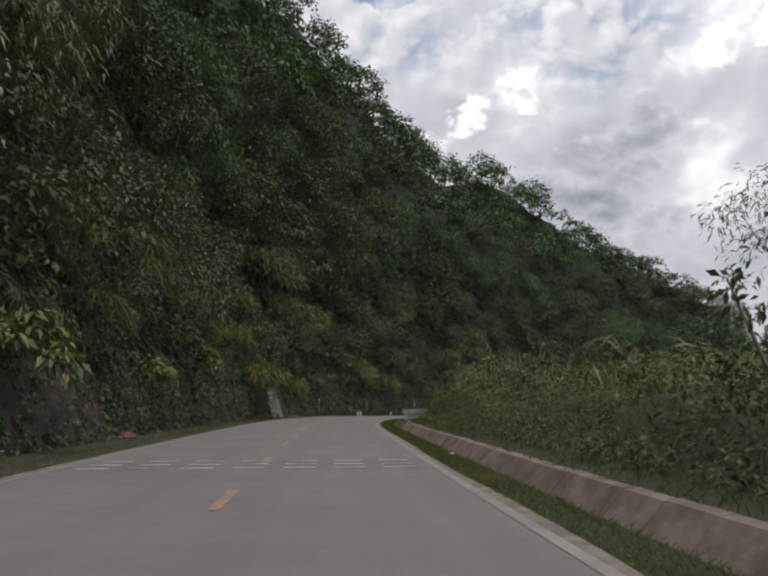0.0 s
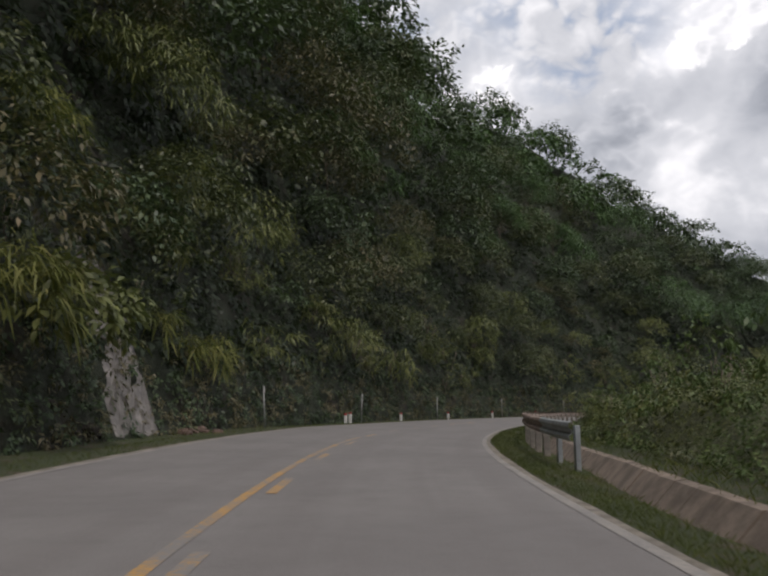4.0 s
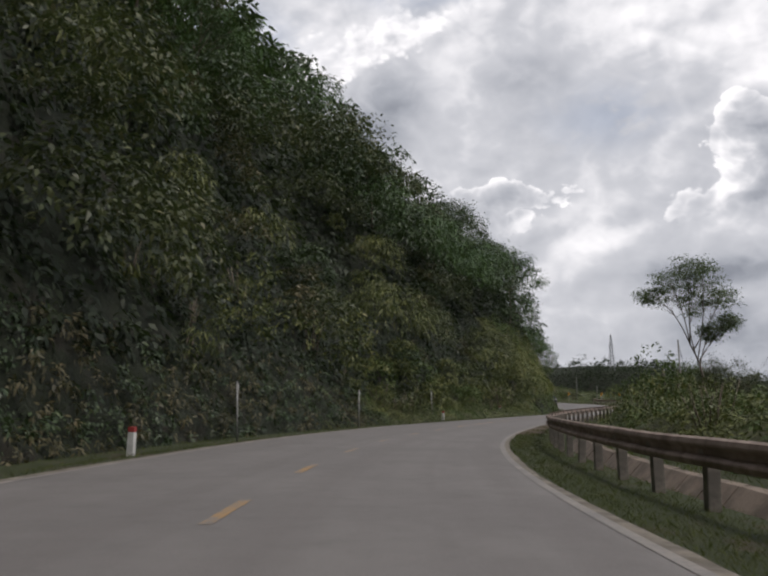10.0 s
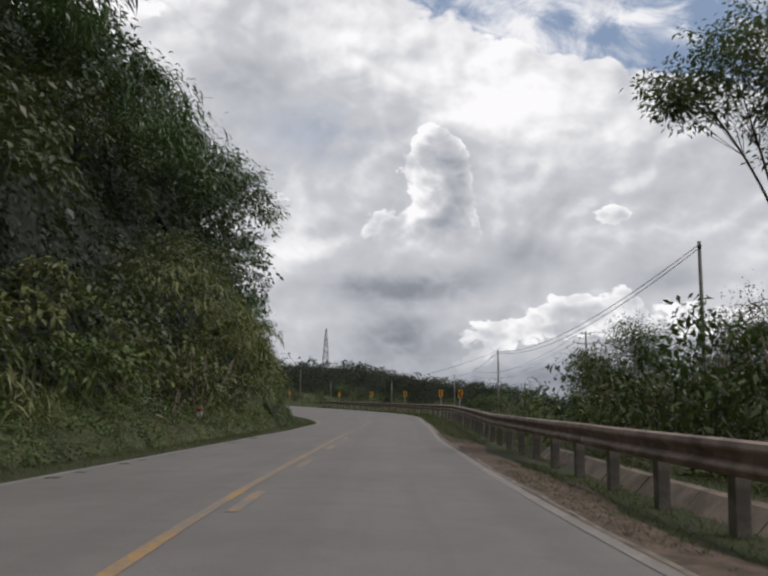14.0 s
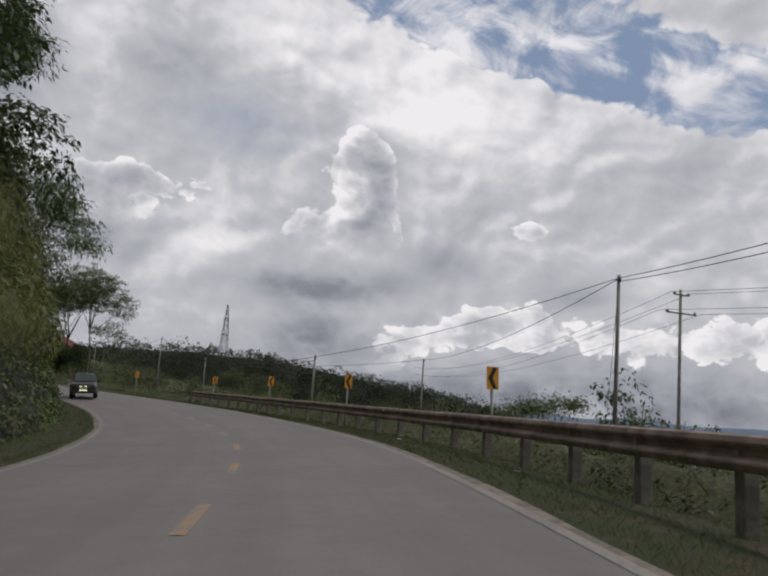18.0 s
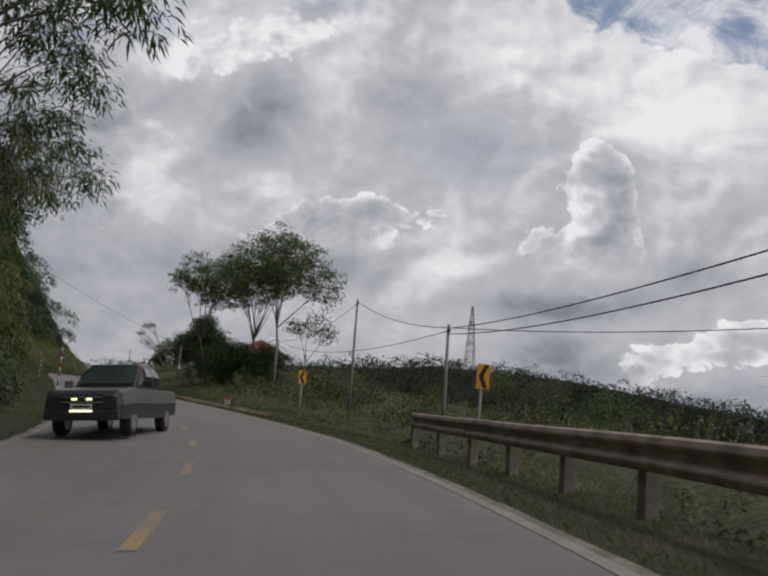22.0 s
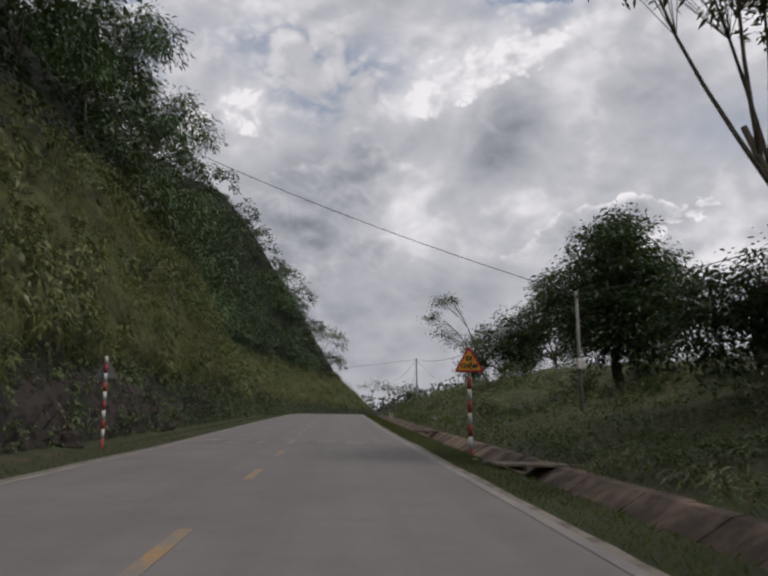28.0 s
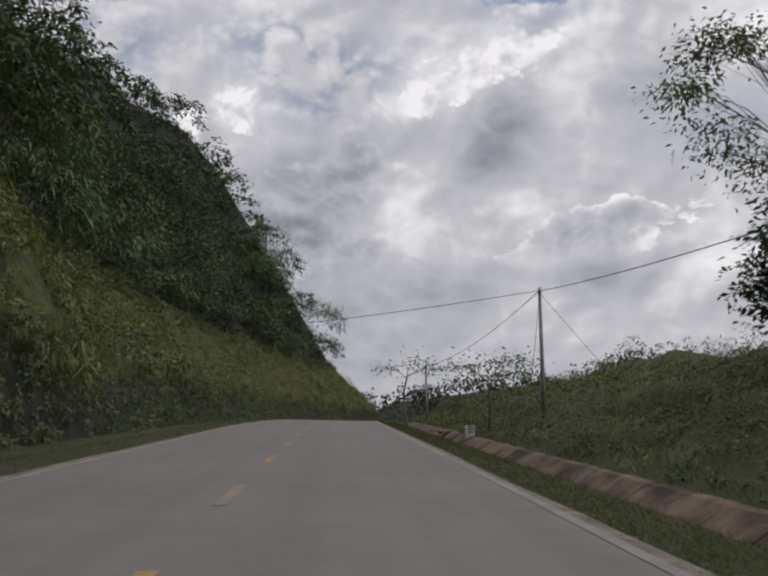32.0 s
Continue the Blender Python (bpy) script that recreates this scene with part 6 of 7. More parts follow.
tree("leafy_tree", 333.5, 12.9, 1.4, [(0, -1.5, 2.4, 1.4), (0, 1.2, 2.3, 1.4), (-1, 0, 2.8, 1.3)], LEAF_MANGO, BARK, "low dense dark green tree under taller trees", 225, 0.14, 0.19, 44, 66, 0.46, 0.6, 0.95)
tree("leafy_tree", 338, 11.5, 1.6, [(0, -1.7, 2.6, 1.5), (0, 1.5, 2.3, 1.4), (-1, -0.6, 3.0, 1.3)], LEAF_MANGO, BARK, "low dense dark green tree under taller trees", 210, 0.14, 0.19, 44, 66, 0.46, 0.6, 0.95)
tree("leaning_tree", 383, 11.6, 2.6, [(1.5, -2.4, 4.2, 0.9), (2, -3.6, 4.6, 0.9), (2.2, -4.0, 6.0, 0.8), (2.5, -3.6, 7.2, 0.5), (1, -1.2, 3.8, 0.8), (2.5, -2.8, 7.4, 0.35)], LEAF_TREE, BARK, "thin crooked tree leaning over the bank towards the road", 212, 0.09, 0.14, 44, 10, spray=0.8, sway=(0.6, -1.5))
tree("leafy_tree", 387.5, 13.2, 2.0, [(0, -1.4, 3.6, 1.4), (0, 0.6, 4.8, 1.6), (1, 1.8, 3.6, 1.6), (-1, 0.4, 2.8, 1.6), (0, 2.6, 5.2, 1.5), (0, -2.4, 2.2, 1.0)], LEAF_MANGO, BARK, "dark green leafy tree on the bank", 213, 0.13, 0.19, 44, 66, 0.46, 0.6, 0.95)
tree("leafy_tree", 386.5, 17.0, 2.6, [(0, -1.5, 4.8, 1.7), (0, 1.2, 6.2, 1.8), (1, 0, 7.4, 1.6), (0, 1.0, 3.4, 1.9), (0, 2.6, 4.8, 1.7), (0, -2.4, 3.0, 1.4)], LEAF_MANGO, BARK, "dark green leafy tree on the bank", 214, 0.15, 0.19, 44, 66, 0.46, 0.6, 0.95)
tree("umbrella_tree", 398.5, 5.6, 2.0, [(0, -0.8, 2.5, 0.7), (0, 0.6, 2.7, 0.8), (0.4, 1.5, 2.3, 0.6)], LEAF_BRIGHT, BARK, "small flat-topped umbrella-shaped tree beside the ditch", 215, 0.06, 0.17, 22, 9, flat=0.2)
tree("umbrella_tree", 413, 3.9, 2.8, [(0, -0.9, 3.3, 0.7), (0, 0.5, 3.6, 0.7), (0.4, 1.2, 3.2, 0.6)], LEAF_BRIGHT, BARK, "small flat-topped umbrella-shaped tree beside the ditch", 216, 0.06, 0.17, 16, 8, flat=0.2)
tree("bamboo", 22.5, 13.8, 4.0, [(0, -1.2, 5.6, 0.8), (0, -0.6, 4.8, 0.8), (0, 0.8, 5.6, 1.0), (0.5, 0, 6.4, 0.8)], LEAF_TREE, BARK_PALE, "bamboo with drooping narrow leaves", 217, 0.05, 0.28, 24, 8, 0.16, 1.5)
tree("shrub_tree", 215.5, 11.6, 1.6, [(0, 0, 3.4, 1.0), (0, -0.5, 4.4, 0.8), (0, 0.5, 2.6, 1.0)], LEAF_MIX, BARK, "upright bushy small tree behind the guard rail", 218, 0.07, 0.115, 62, 52, 0.44, 0.6, 1.0)
tree("shrub_tree", 200.5, 12.9, 1.8, [(0, 0, 3.6, 1.5), (0, -1.6, 2.8, 1.3), (0, 1.6, 4.2, 1.6), (0, 3.2, 3.4, 1.5), (0.5, 0.6, 5.0, 1.2), (0, 0.4, 2.2, 1.6)], LEAF_MIX, BARK, "leafy small tree behind the guard rail", 219, 0.09, 0.115, 62, 52, 0.44, 0.6, 0.9)
tree("shrub_tree", 207.5, 11.2, 1.8, [(0, 0, 3.9, 1.5), (0, -1.4, 3.4, 1.3), (0, 1.5, 3.6, 1.5), (0.5, 0.3, 5.0, 1.0), (0, 0.2, 2.4, 1.6), (0, -1.8, 2.0, 1.2)], LEAF_BRIGHT, BARK, "leafy small tree behind the guard rail", 220, 0.09, 0.115, 62, 52, 0.44, 0.6, 0.9)
tree("shrub_tree", 46.0, 15.0, 1.8, [(0, 0, 3.8, 1.4), (0, -1.5, 3.2, 1.3), (0, 1.6, 3.4, 1.4)], LEAF_MIX, BARK, "leafy small tree on the bank above the ditch", 221, 0.09, 0.12, 40, 26, 0.45, 0.6, 0.9)
SPREAD = "flat-topped small tree below the guard rail"
tree("umbrella_tree", 249.2, 11.8, 1.4, [(0, 0, 2.2, 0.8), (0.3, 0.9, 2.4, 0.8), (0, -0.8, 2.0, 0.7)], LEAF_BRIGHT, BARK, SPREAD, 240, 0.06, 0.12, 40, 16, flat=0.35, spray=0.7)
tree("umbrella_tree", 248.4, 13.0, 1.6, [(0, 0, 2.7, 0.9), (0.3, 0.9, 2.8, 0.7), (0, -0.9, 2.4, 0.7)], LEAF_BRIGHT, BARK, SPREAD, 241, 0.06, 0.12, 40, 16, flat=0.35, spray=0.7)
for k, (s, l, h) in enumerate([(268, 15, 2.0), (290, 17, 2.2), (301, 21, 2.6), (310, 24, 2.8), (248, 16, 2.4)]):
    tree("shrub_tree", s, l, h * 0.5, [(0, 0, h, 0.9), (0, -1, h * 0.8, 0.8), (0, 1.1, h * 0.85, 0.9)], LEAF_BRIGHT if k % 2 else LEAF_MIX, BARK, "straggly leafy small tree on the valley side", 230 + k, 0.05, 0.11, 44, 24, 0.42, 0.7, 0.8, spray=0.8)


# ---------------------------------------------------------------- far hills
def far_forest(name, pts, depth, lump, count, leaf, mat, label, seed):
    """A wooded rise: crowns heaped along a ridge line, over a body coloured dark as shade."""
    rng = np.random.RandomState(seed)
    k = np.array(pts, float)
    u = rng.uniform(0, len(k) - 1, count)
    c = np.stack([np.interp(u, np.arange(len(k)), k[:, j]) for j in range(3)], 1)
    v = rng.rand(count)
    away = np.array(depth)
    c[:, :2] -= away * v[:, None]
    c[:, 2] = -14 + (c[:, 2] + 14 - lump * 0.8) * (1 - v ** 1.4) + rng.normal(0, lump * 0.25, count)
    p, o = crown_points(c, lump * rng.uniform(0.6, 1.4, count), 60, rng)
    q = leaf_quads(p, o, leaf, rng, 0.6, 0.3)
    tagged(quads_object(name, q, mat), label, "distant forest", kind="stuff")
    vs, fs = [], []
    m = 40
    for i in range(m + 1):
        x = [np.interp(i / m * (len(k) - 1), np.arange(len(k)), k[:, j]) for j in range(3)]
        for w_ in (-0.5, 0.0, 0.5, 1.0):
            z = -16 + (x[2] + 16 - lump) * max(0.0, 1 - abs(w_) ** 1.4)
            vs.append((x[0] - away[0] * w_, x[1] - away[1] * w_, z))
        if i:
            for j in range(3):
                fs.append(((i - 1) * 4 + j, (i - 1) * 4 + j + 1, i * 4 + j + 1, i * 4 + j))
    tagged(mesh_object(name + "_slope", vs, fs, SHADED_UNDERGROWTH, smooth=True), label, "hill", kind="structure")


far_forest("wooded_hill", [(240, 520, 10), (286, 470, 17), (324, 425, 19), (346, 400, 18), (358, 386, 12.5), (375, 359, 9), (386, 340, 9), (398, 314, 0), (410, 290, -5)], (70, 60), 3.6, 1000, 0.85, LEAF_DARKENED, "dark wooded hill across the valley", 51)
far_forest("wooded_rise", [(206, 372, 5), (214, 352, 8.0), (226, 325, 10.6), (236, 300, 9.0), (240, 275, 5.2), (238, 245, 0.6)], (22, 6), 1.8, 1500, 0.36, LEAF_DARKENED, "wooded rise below the power tower", 52)
# distance haze is put into the ridge's blue base colour
HAZE_BLUE = plain("distant_mountain_haze", (0.10, 0.145, 0.205), 1.0, 0, 0.12, 0.01, None, 0)
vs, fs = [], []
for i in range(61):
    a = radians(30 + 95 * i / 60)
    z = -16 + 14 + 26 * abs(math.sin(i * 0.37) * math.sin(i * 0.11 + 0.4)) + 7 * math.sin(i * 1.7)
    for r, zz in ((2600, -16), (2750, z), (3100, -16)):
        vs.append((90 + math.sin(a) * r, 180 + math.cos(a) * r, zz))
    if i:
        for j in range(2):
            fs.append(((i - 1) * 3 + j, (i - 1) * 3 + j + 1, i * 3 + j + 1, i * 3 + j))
tagged(mesh_object("backdrop_mountains", vs, fs, HAZE_BLUE, smooth=True), "far mountain ridge on the horizon, coloured haze blue", "mountains", kind="structure")


# ---------------------------------------------------------------- rocks, planks, litter
def stone(name, s, l, size, mat, seed, label, sink=0.25, squash=0.7):
    rng = np.random.RandomState(seed)
    bm = bmesh.new()
    bmesh.ops.create_icosphere(bm, subdivisions=2 if size > 0.2 else 1, radius=1.0)
    ph = rng.uniform(0, 6.28, 6)
    for v in bm.verts:
        c = v.co
        k = 1 + 0.22 * math.sin(c.x * 2.3 + ph[0]) + 0.18 * math.sin(c.y * 2.9 + ph[1]) + 0.15 * math.sin(c.z * 3.7 + ph[2]) + 0.1 * math.sin((c.x + c.y) * 6 + ph[3])
        v.co = Vector((c.x * k * size * rng.uniform(0.8, 1.15), c.y * k * size * 0.85, c.z * k * size * squash))
    p = place(s, l)
    me = bpy.data.meshes.new(name)
    bm.to_mesh(me)
    bm.free()
    me.materials.append(mat)
    ob = new(name, me)
    ob.matrix_world = pose(p[0], p[1], p[2] + size * (squash - 2 * sink) * 0.5, rng.normal(0, 12), rng.normal(0, 12), rng.uniform(0, 360))
    return tagged(ob, label, "rock", "roadside rocks")


rng_s = np.random.RandomState(5)
for s, dl, size, mat, n in [(30.2, 3.0, 0.24, ROCK_RED, 7), (79.5, 2.9, 0.25, ROCK_RED, 14), (71, 3.2, 0.3, ROCK, 5), (338, 3.2, 0.34, ROCK, 5), (352, 3.4, 0.36, ROCK, 6), (364, 3.5, 0.36, ROCK, 6), (12, 2.6, 0.22, ROCK, 3)]:
    for i in range(n):
        ss = s + rng_s.normal(0, 1.0)
        stone("rock", ss, cross(ss, 4) - dl - rng_s.uniform(-0.5, 0.7), size * rng_s.uniform(0.5, 1.3), mat, rng_s.randint(9999), "red-brown broken rock at the foot of the bank" if mat is ROCK_RED else "dark rock at the foot of the bank")
for s, d, size in [(373.2, 3.4, 0.32), (371.0, 3.2, 0.16), (363.0, 4.3, 0.15), (362.2, 4.7, 0.11), (364.4, 4.0, 0.13), (360.5, 5.5, 0.2), (359.5, 4.6, 0.13), (354.0, 4.6, 0.15), (66.5, 1.9, 0.12), (67.2, 1.8, 0.1), (350.2, 3.4, 0.12), (244, 3.1, 0.12)]:
    stone("rock", s, cross(s, 2) + d, size, ROCK_PALE, int(s * 7), "pale weathered stone lying in the grass")


def rock_face(name, s0, s1, x0, x1, high, mat, seed, label):
    """Bare broken rock at the foot of the hillside."""
    rng = np.random.RandomState(seed)
    ss = np.arange(s0, s1, 0.35)
    m = 12
    vs, fs = [], []
    for i, s in enumerate(ss):
        fade = math.sin(math.pi * i / (len(ss) - 1)) ** 0.4
        for j in range(m + 1):
            u = j / m
            x = x0 + (x1 - x0) * u
            q = place(s, cross(s, 4) - hill_foot(s) - x)
            _, t = frame_at(s)
            bulge = fade * (0.30 * math.sin(math.pi * u) + 0.16 * float(soft_noise(np.array(s * 2.2), np.array(u * 7.0), seed)) + rng.uniform(-0.05, 0.08))
            q[0] += t[1] * bulge
            q[1] -= t[0] * bulge
            q[2] += fade * high * 0.12 * math.sin(math.pi * u) - (0.12 if u in (0.0, 1.0) else 0)
            vs.append(q)
        if i:
            for j in range(m):
                a, b = (i - 1) * (m + 1) + j, i * (m + 1) + j
                fs.append((a, a + 1, b + 1, b))
    return tagged(mesh_object(name, vs, fs, mat), label, "rock face", kind="structure")


rock_face("rock_face_wet", 332, 374, -0.15, 1.1, 2.0, ROCK, 3, "dark wet broken rock at the foot of the slope")
rock_face("rock_face_dark", 3, 30, -0.1, 1.6, 2.0, ROCK, 4, "dark bare earth and rock bank")
rock_face("rock_face_streak", 73.6, 77.4, -0.1, 2.6, 2.0, ROCK_PALE, 6, "pale wet rock streak running down the bank")


def plank_bridge(s, l, n, long, label):
    p = place(s, l)
    root = empty("plank_crossing", (p[0], p[1], float(road_z(s, cross(s, 2))) - 0.03), yaw_at(s), (0, 2))
    rng = np.random.RandomState(int(s))
    for i in range(n):
        bm = bmesh.new()
        box(bm, (long * rng.uniform(0.85, 1.05), 0.2, 0.05), (rng.normal(0, 0.05), (i - n / 2) * 0.215, rng.normal(0, 0.012)), Matrix.Rotation(rng.normal(0, 0.03), 4, "Z"), 0.006)
        part("plank", bm, WOOD, root)
    for y in (-0.3, 0.3):
        bm = bmesh.new()
        tube(bm, [(y * 1.4, -n * 0.11, -0.07), (y * 1.4, n * 0.11, -0.07)], 0.05, 8)
        part("bearer", bm, WOOD, root)
    return tagged(root, label, "plank crossing")


plank_bridge(344.0, 4.35, 6, 1.9, "weathered plank crossing laid over the drainage ditch")
plank_bridge(363.2, 4.75, 5, 2.0, "old plank and slab crossing over the drainage ditch")
plank_bridge(404.0, 5.0, 4, 1.7, "weathered plank crossing laid over the drainage ditch")


def litter(s, l, size, seed):
    rng = np.random.RandomState(seed)
    bm = bmesh.new()
    bmesh.ops.create_grid(bm, x_segments=5, y_segments=4, size=size)
    for v in bm.verts:
        v.co.z = abs(rng.normal(0, size * 0.25)) + 0.02
        v.co.x *= rng.uniform(0.8, 1.1)
    p = place(s, l)
    me = bpy.data.meshes.new("litter")
    bm.to_mesh(me)
    bm.free()
    me.materials.append(WHITE)
    ob = new("litter", me)
    ob.matrix_world = pose(p[0], p[1], p[2] + 0.01, 0, 0, rng.uniform(0, 360))
    return tagged(ob, "crumpled pale plastic scrap on the grass verge", "litter")


for i, (s, d) in enumerate([(18.5, 0.75), (232.5, 1.3), (241.0, 1.1), (345.8, 0.9), (352.0, 2.9), (357.0, 3.6), (306.0, 0.7)]):
    litter(s, cross(s, 2) + d, 0.055, i)


# gravel along the shoulder
def pebbles(name, s0, s1, side, d0, d1, count, size, mat, seed, label):
    rng = np.random.RandomState(seed)
    s = rng.uniform(s0, s1, count)
    d = d0 + (d1 - d0) * rng.rand(count) ** 1.5
    l = cross(s, 2) + d if side > 0 else cross(s, 4) - d
    c = place(s, l, 0.004)
    q = inner_masses(c, size * rng.uniform(0.4, 1.4, count), rng)
    return tagged(quads_object(name, q, mat), label, "gravel", kind="stuff")


pebbles("gravel_right", 355, 400, 1, 0.05, 0.9, 1400, 0.014, SHOULDER, 1, "loose gravel along the asphalt edge")
pebbles("gravel_bend", 228, 290, 1, 0.05, 0.5, 900, 0.011, SHOULDER, 2, "loose gravel along the asphalt edge")
pebbles("gravel_start", 0, 30, 1, 0.05, 0.5, 500, 0.012, SHOULDER, 3, "loose gravel along the asphalt edge")


# ---------------------------------------------------------------- house behind the trees
WALL_WOOD = plain("dark_house_boards", (0.11, 0.09, 0.075), 0.9, 0, 0.35, 1.5, (0.06, 0.05, 0.04), 0.01)
DARK_GLASS = plain("dark_window", (0.015, 0.017, 0.02), 0.15, 0, 0.1, 2.0, None, 0)


def house(s, l, turn):
    p = place(s, l)
    root = empty("house", p, yaw_at(s) + turn)
    wx, wy, floor_z, eave, apex = 5.4, 6.4, 1.2, 3.4, 5.0
    for x in (-wx / 2, 0, wx / 2):
        for y in (-wy / 2, 0, wy / 2):
            bm = bmesh.new()
            box(bm, (0.2, 0.2, floor_z + 0.5), (x * 0.94, y * 0.94, floor_z / 2 - 0.25), None, 0.01)
            part("stilt", bm, WALL_WOOD, root)
    bm = bmesh.new()
    box(bm, (wx, wy, 0.15), (0, 0, floor_z), None, 0.01)
    part("floor_deck", bm, WALL_WOOD, root)
    for nm, size, at in (("wall", (wx, 0.12, eave - floor_z), (0, -wy / 2 + 0.06, (eave + floor_z) / 2)), ("wall", (wx, 0.12, eave - floor_z), (0, wy / 2 - 0.06, (eave + floor_z) / 2)),
                         ("wall", (0.12, wy - 0.24, eave - floor_z), (-wx / 2 + 0.06, 0, (eave + floor_z) / 2)), ("wall", (0.12, wy - 0.24, eave - floor_z), (wx / 2 - 0.06, 0, (eave + floor_z) / 2))):
        bm = bmesh.new()
        box(bm, size, at)
        part(nm, bm, WALL_WOOD, root)
    ov = 0.8
    e = [(-wx / 2 - ov, -wy / 2 - ov, eave - 0.25), (wx / 2 + ov, -wy / 2 - ov, eave - 0.25), (wx / 2 + ov, wy / 2 + ov, eave - 0.25), (-wx / 2 - ov, wy / 2 + ov, eave - 0.25)]
    r = [(0, -wy / 2 + 1.6, apex), (0, wy / 2 - 1.6, apex)]
    for quad in ((e[0], e[1], r[0]), (e[1], e[2], r[1], r[0]), (e[2], e[3], r[1]), (e[3], e[0], r[0], r[1])):
        bm = bmesh.new()
        lo = [bm.verts.new(v) for v in quad]
        f = bm.faces.new(lo)
        ex = bmesh.ops.extrude_face_region(bm, geom=[f])
        for v in ex["geom"]:
            if isinstance(v, bmesh.types.BMVert):
                v.co.z += 0.06
        part("roof", bm, ROOF_RED, root, "red sheet roof slope")
    for x, y, rot in ((-1.6, -wy / 2 - 0.005, 0), (1.6, -wy / 2 - 0.005, 0), (-wx / 2 - 0.005, -1.5, 90), (-wx / 2 - 0.005, 1.8, 90)):
        bm = bmesh.new()
        box(bm, (1.0, 0.05, 1.1), (0, 0, 0))
        wdw = part("window", bm, WOOD, root)
        wdw.matrix_local = pose(x, y, floor_z + 1.35, 0, 0, rot)
        bm = bmesh.new()
        box(bm, (0.84, 0.03, 0.94), (0, -0.02 if rot == 0 else 0.02, 0))
        part("pane", bm, DARK_GLASS, wdw)
    return tagged(root, "wooden stilt house with faded red sheet roof behind trees", "house")


house(353.0, 18.0, -20)


# ---------------------------------------------------------------- pickup truck
CAR_GREY = plain("metallic_grey_paint", (0.055, 0.054, 0.052), 0.30, 0.4, 0.08, 1.0, None, 0)
RUBBER = plain("tyre_rubber", (0.02, 0.02, 0.021), 0.85, 0, 0.2, 8.0, None, 0.002)
TRIM_BLACK = plain("black_plastic", (0.018, 0.018, 0.019), 0.6, 0, 0.15, 6.0, None, 0)
ALLOY = plain("alloy_rim", (0.4, 0.4, 0.41), 0.35, 0.8, 0.1, 6.0, None, 0)
CAR_GLASS = plain("tinted_glass", (0.03, 0.045, 0.045), 0.06, 0, 0.05, 1.0, None, 0)


def lamp_material(name, colour, power):
    m, k, b = material(name, 0.2)
    k.set(b, "Base Color", (0.8, 0.8, 0.78))
    k.set(b, "Emission Color", colour)
    k.set(b, "Emission Strength", power)
    return m


HEADLAMP = lamp_material("lit_headlamp", (1.0, 0.72, 0.42), 1.1)
LIGHTBAR = lamp_material("lit_light_bar", (1.0, 1.0, 0.55), 1.6)


def loft(sections, mat, root, name, label=""):
    """A hull through cross-sections: each is (y, half width low, half width high, z low, z high)."""
    bm = bmesh.new()
    rings = []
    for y, wl, wh, zl, zh in sections:
        m = (zl + zh) / 2
        pts = [(-wl, zl), (-wl * 1.02, m), (-wh, zh - 0.05), (-wh + 0.09, zh), (wh - 0.09, zh), (wh, zh - 0.05), (wl * 1.02, m), (wl, zl)]
        rings.append([bm.verts.new((x, y, z)) for x, z in pts])
    for a, b in zip(rings, rings[1:]):
        for i in range(8):
            j = (i + 1) % 8
            bm.faces.new((a[i], b[i], b[j], a[j]))
    bm.faces.new(rings[0]), bm.faces.new(rings[-1][::-1])
    bmesh.ops.recalc_face_normals(bm, faces=bm.faces)
    ob = part(name, bm, mat, root, label)
    return ob


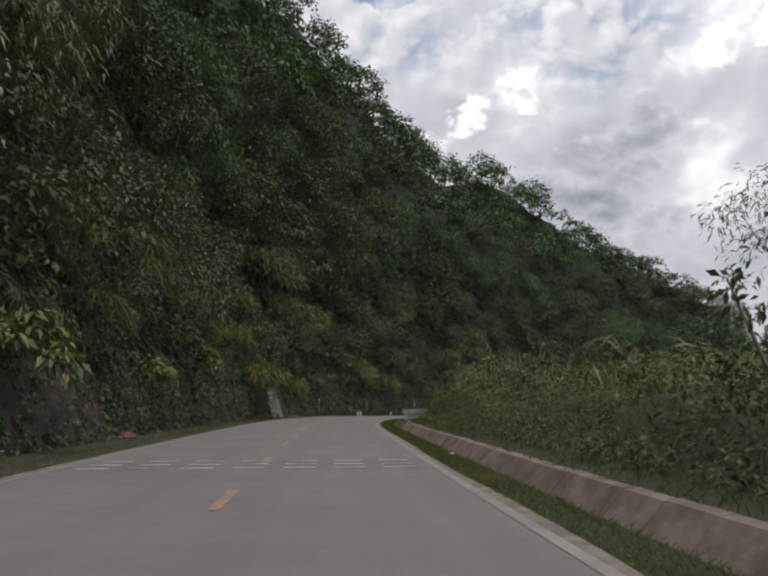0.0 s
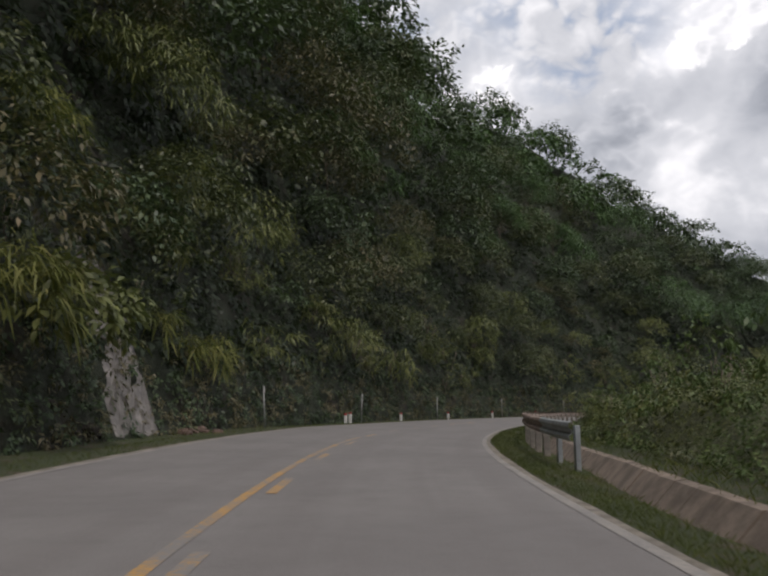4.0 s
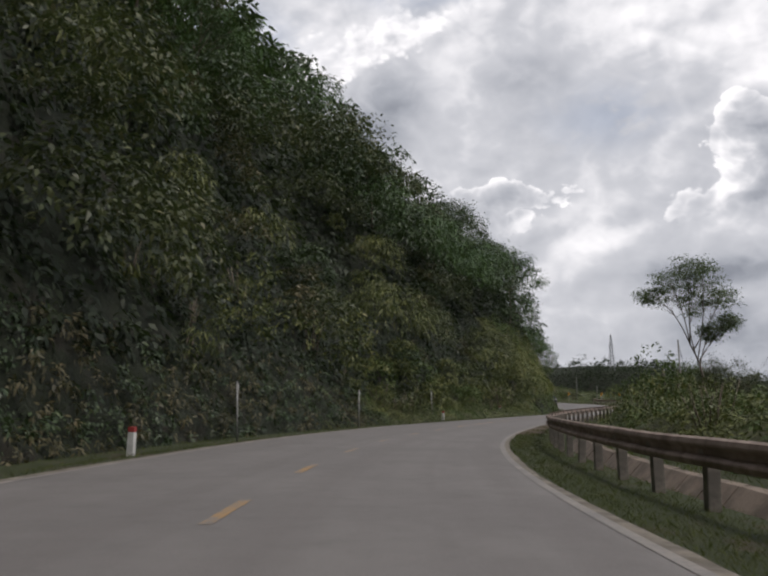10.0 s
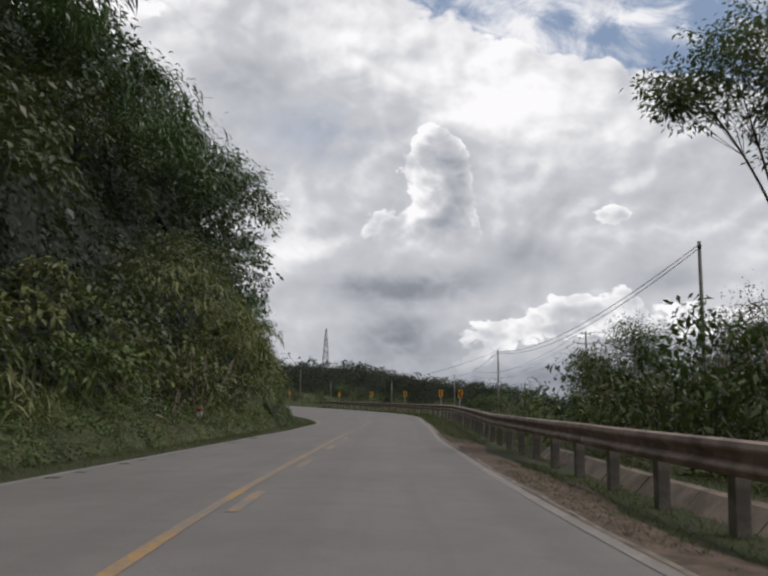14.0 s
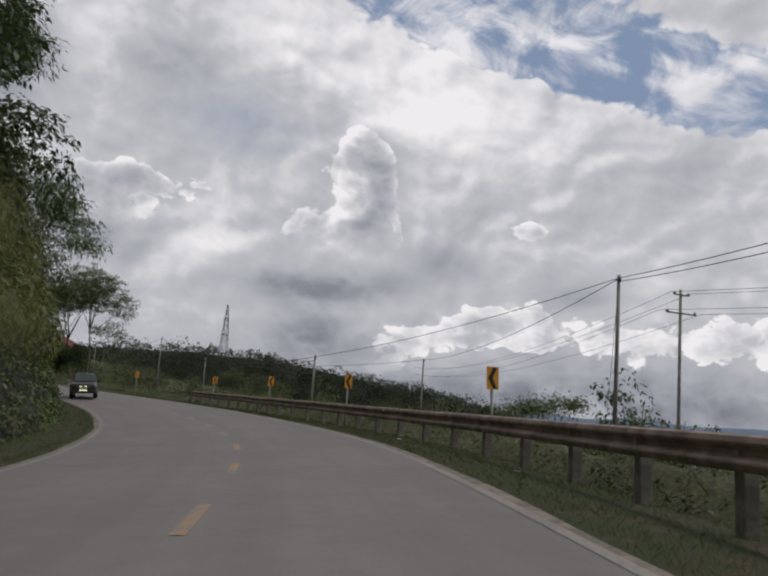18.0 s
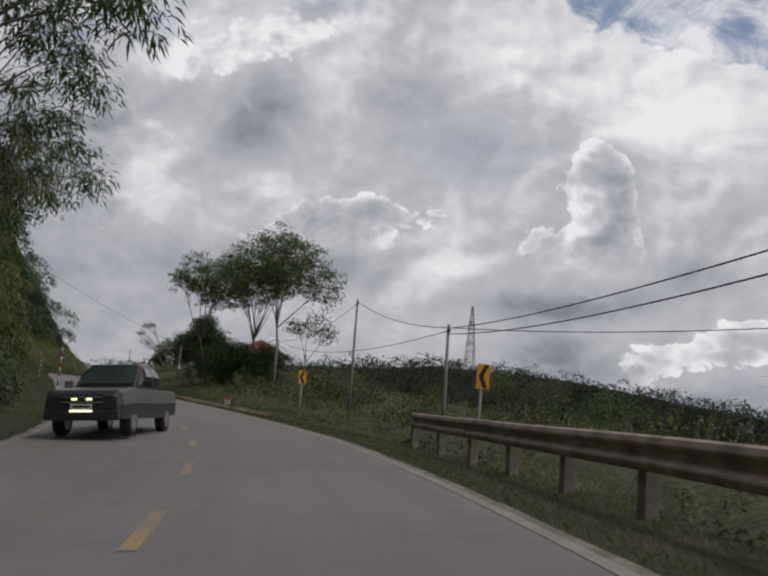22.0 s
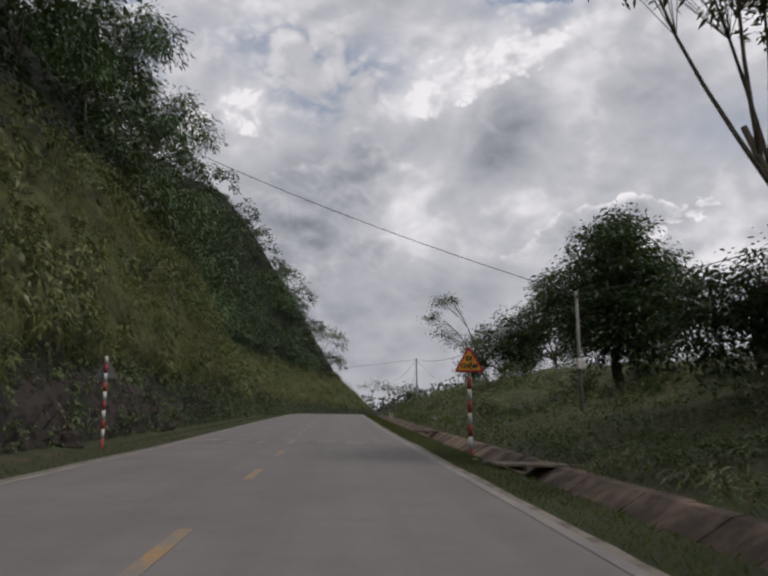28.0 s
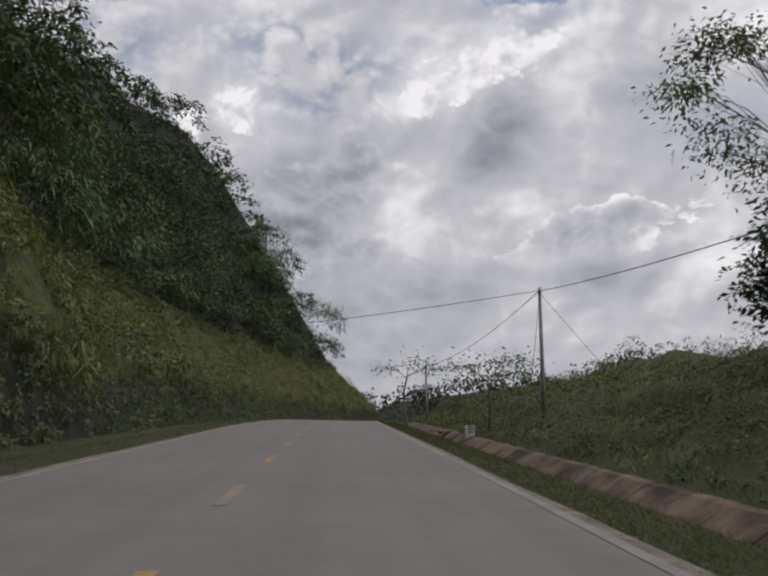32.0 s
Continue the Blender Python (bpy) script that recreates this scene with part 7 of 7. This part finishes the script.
def pickup(s, l, turn):
    p = place(s, l, 0, False)
    root = empty("pickup_truck", p, yaw_at(s) + 180 + turn, (0, 4.4))
    # front of the car points along +y
    loft([(2.62, 0.80, 0.78, 0.48, 0.95), (2.45, 0.90, 0.86, 0.42, 1.08), (1.9, 0.93, 0.90, 0.40, 1.15), (1.15, 0.93, 0.91, 0.40, 1.18), (-0.9, 0.93, 0.91, 0.40, 1.15), (-2.5, 0.92, 0.90, 0.45, 1.15), (-2.65, 0.90, 0.88, 0.5, 1.12)], CAR_GREY, root, "body", "dark grey metallic body")
    loft([(1.05, 0.80, 0.76, 1.14, 1.22), (0.25, 0.82, 0.66, 1.16, 1.80), (-0.3, 0.82, 0.67, 1.16, 1.84), (-0.85, 0.82, 0.66, 1.16, 1.80), (-1.15, 0.82, 0.70, 1.14, 1.30)], CAR_GREY, root, "cab")
    bm = bmesh.new()
    vs = [bm.verts.new(v) for v in ((-0.73, 1.02, 1.285), (0.73, 1.02, 1.285), (0.61, 0.33, 1.79), (-0.61, 0.33, 1.79))]
    bm.faces.new(vs)
    part("windscreen", bm, CAR_GLASS, root, "dark tinted windscreen")
    for sx in (-1, 1):
        for y0, y1, t0, t1 in ((0.62, -0.25, 0.22, -0.22), (-0.33, -0.95, -0.30, -0.80)):
            bm = bmesh.new()
            vs = [bm.verts.new(v) for v in ((sx * 0.842, y0, 1.25), (sx * 0.842, y1, 1.25), (sx * 0.85, (y1 + t1) / 2, 1.48), (sx * 0.85, (y0 + t0) / 2, 1.48), (sx * 0.715, t1, 1.73), (sx * 0.715, t0, 1.73))]
            for q in ((0, 1, 2, 3), (3, 2, 4, 5)):
                f = [vs[k] for k in q]
                bm.faces.new(f if sx > 0 else f[::-1])
            part("side_window", bm, CAR_GLASS, root)
        bm = bmesh.new()
        box(bm, (0.20, 0.10, 0.18), (sx * 1.02, 0.75, 1.27), None, 0.03)
        part("mirror", bm, TRIM_BLACK if sx < 0 else ALLOY, root)
        bm = bmesh.new()
        box(bm, (0.32, 0.10, 0.16), (sx * 0.68, 2.50, 0.93), Matrix.Rotation(-sx * 0.25, 4, "Z"), 0.03)
        lamp = part("headlight", bm, TRIM_BLACK, root, "headlight housing")
        bm = bmesh.new()
        box(bm, (0.14, 0.04, 0.10), (sx * 0.70, 2.555, 0.93), Matrix.Rotation(-sx * 0.25, 4, "Z"), 0.02)
        part("bulb", bm, HEADLAMP, lamp, "lit warm headlamp")
        bm = bmesh.new()
        box(bm, (0.24, 0.06, 0.12), (sx * 0.62, 2.60, 0.62), None, 0.02)
        part("fog_recess", bm, TRIM_BLACK, root)
        bm = bmesh.new()
        box(bm, (0.13, 0.03, 0.05), (sx * 0.17, 2.66, 0.87), None, 0.01)
        part("spot_lamp", bm, LIGHTBAR, root, "lit yellowish lamp")
        for y in (1.62, -1.55):
            wheel = new("wheel")
            wheel.parent = root
            wheel.matrix_local = pose(sx * 0.80, y, 0.37, 0, 90, 0)
            bm = bmesh.new()
            bmesh.ops.create_cone(bm, cap_ends=True, segments=28, radius1=0.37, radius2=0.37, depth=0.25)
            bmesh.ops.bevel(bm, geom=[e for e in bm.edges if abs(e.verts[0].co.z - e.verts[1].co.z) < 1e-4], offset=0.04, segments=2, affect="EDGES")
            part("tyre", bm, RUBBER, wheel)
            bm = bmesh.new()
            bmesh.ops.create_cone(bm, cap_ends=True, segments=20, radius1=0.23, radius2=0.20, depth=0.27)
            part("rim", bm, ALLOY, wheel)
    bm = bmesh.new()
    box(bm, (0.98, 0.08, 0.26), (0, 2.60, 0.86), None, 0.03)
    grille = part("grille", bm, TRIM_BLACK, root, "black grille")
    for z in (0.80, 0.92):
        bm = bmesh.new()
        box(bm, (0.94, 0.03, 0.03), (0, 2.645, z), None, 0.006)
        part("bar", bm, ALLOY, grille)
    bm = bmesh.new()
    box(bm, (1.72, 0.18, 0.24), (0, 2.56, 0.50), None, 0.05)
    bumper = part("bumper", bm, CAR_GREY, root)
    bm = bmesh.new()
    box(bm, (1.0, 0.03, 0.12), (0, 2.655, 0.48), None, 0.01)
    part("intake", bm, TRIM_BLACK, bumper)
    bm = bmesh.new()
    box(bm, (0.50, 0.02, 0.12), (0, 2.665, 0.70), None, 0.006)
    plate_ob = part("number_plate", bm, WHITE, bumper, "pale number plate")
    bm = bmesh.new()
    box(bm, (0.40, 0.006, 0.05), (0, 2.678, 0.70))
    part("marks", bm, SIGN_BLACK, plate_ob, "plain dark bar")
    bm = bmesh.new()
    box(bm, (0.52, 0.03, 0.05), (0, 2.675, 0.60), None, 0.01)
    part("light_bar", bm, LIGHTBAR, root, "lit yellowish light bar")
    bm = bmesh.new()
    box(bm, (1.55, 1.35, 0.35), (0, -1.85, 1.0), None, 0.02)
    part("bed", bm, TRIM_BLACK, root)
    return tagged(root, "dark grey pickup truck with lit headlamps on the oncoming lane", "pickup truck")


pickup(283.0, -3.0, -14)


# ---------------------------------------------------------------- single trees that stand out on the hillside
def hill_tree(kind, seed):
    root = {"round": lambda: tree("hillside_tree", 60, -30, 4.5, [(0, 0, 7.5, 1.6), (0, 1.5, 6.4, 1.4), (0.8, -1.2, 6.6, 1.4), (-1.2, 0.3, 6.0, 1.4)], LEAF_DARK, BARK, "dark green tree standing out on the steep hillside", seed, 0.12, 0.34, 30, 16, 0.45, 0.6, 0.9),
            "plume": lambda: tree("hillside_bamboo", 70, -30, 5.0, [(0, 1.6, 7.4, 0.9), (0.6, 2.6, 6.4, 0.8), (-0.6, 0.6, 7.8, 0.8), (0, 3.2, 5.2, 0.7), (1.2, 1.2, 7.0, 0.7)], LEAF_FRESH, BARK, "feathery arching bamboo hanging from the hillside", seed, 0.07, 0.36, 34, 12, 0.16, 1.6, 0.6)}[kind]()
    tagged(root, group="hillside trees")
    return root


rng_h = np.random.RandomState(31)


def spots_on(s0, s1, x0, x1, count):
    return [(rng_h.uniform(s0, s1), rng_h.uniform(x0, x1)) for _ in range(count)]


for kind, seed, spots in (("round", 301, spots_on(60, 215, 12, 34, 10) + spots_on(366, 430, 6, 16, 6)), ("plume", 302, spots_on(15, 200, 5, 20, 16) + [(252, 7), (262, 6), (277, 1.6), (283, 1.4), (288, 1.8), (295, 1.6), (301, 2.4)] + spots_on(352, 428, 5, 13, 9))):
    first = hill_tree(kind, seed)
    for i, (s, x) in enumerate(spots):
        p = place(s, cross(s, 4) - hill_foot(s) - x)
        m = pose(p[0], p[1], p[2] - 0.3, 0, 0, yaw_at(s) - yaw_at(60 if kind == "round" else 70) + rng_h.uniform(-40, 40)) @ Matrix.Scale(rng_h.uniform(0.8, 1.3), 4)
        if i == 0:
            first.matrix_world = m
        else:
            copy_thing(first, m)
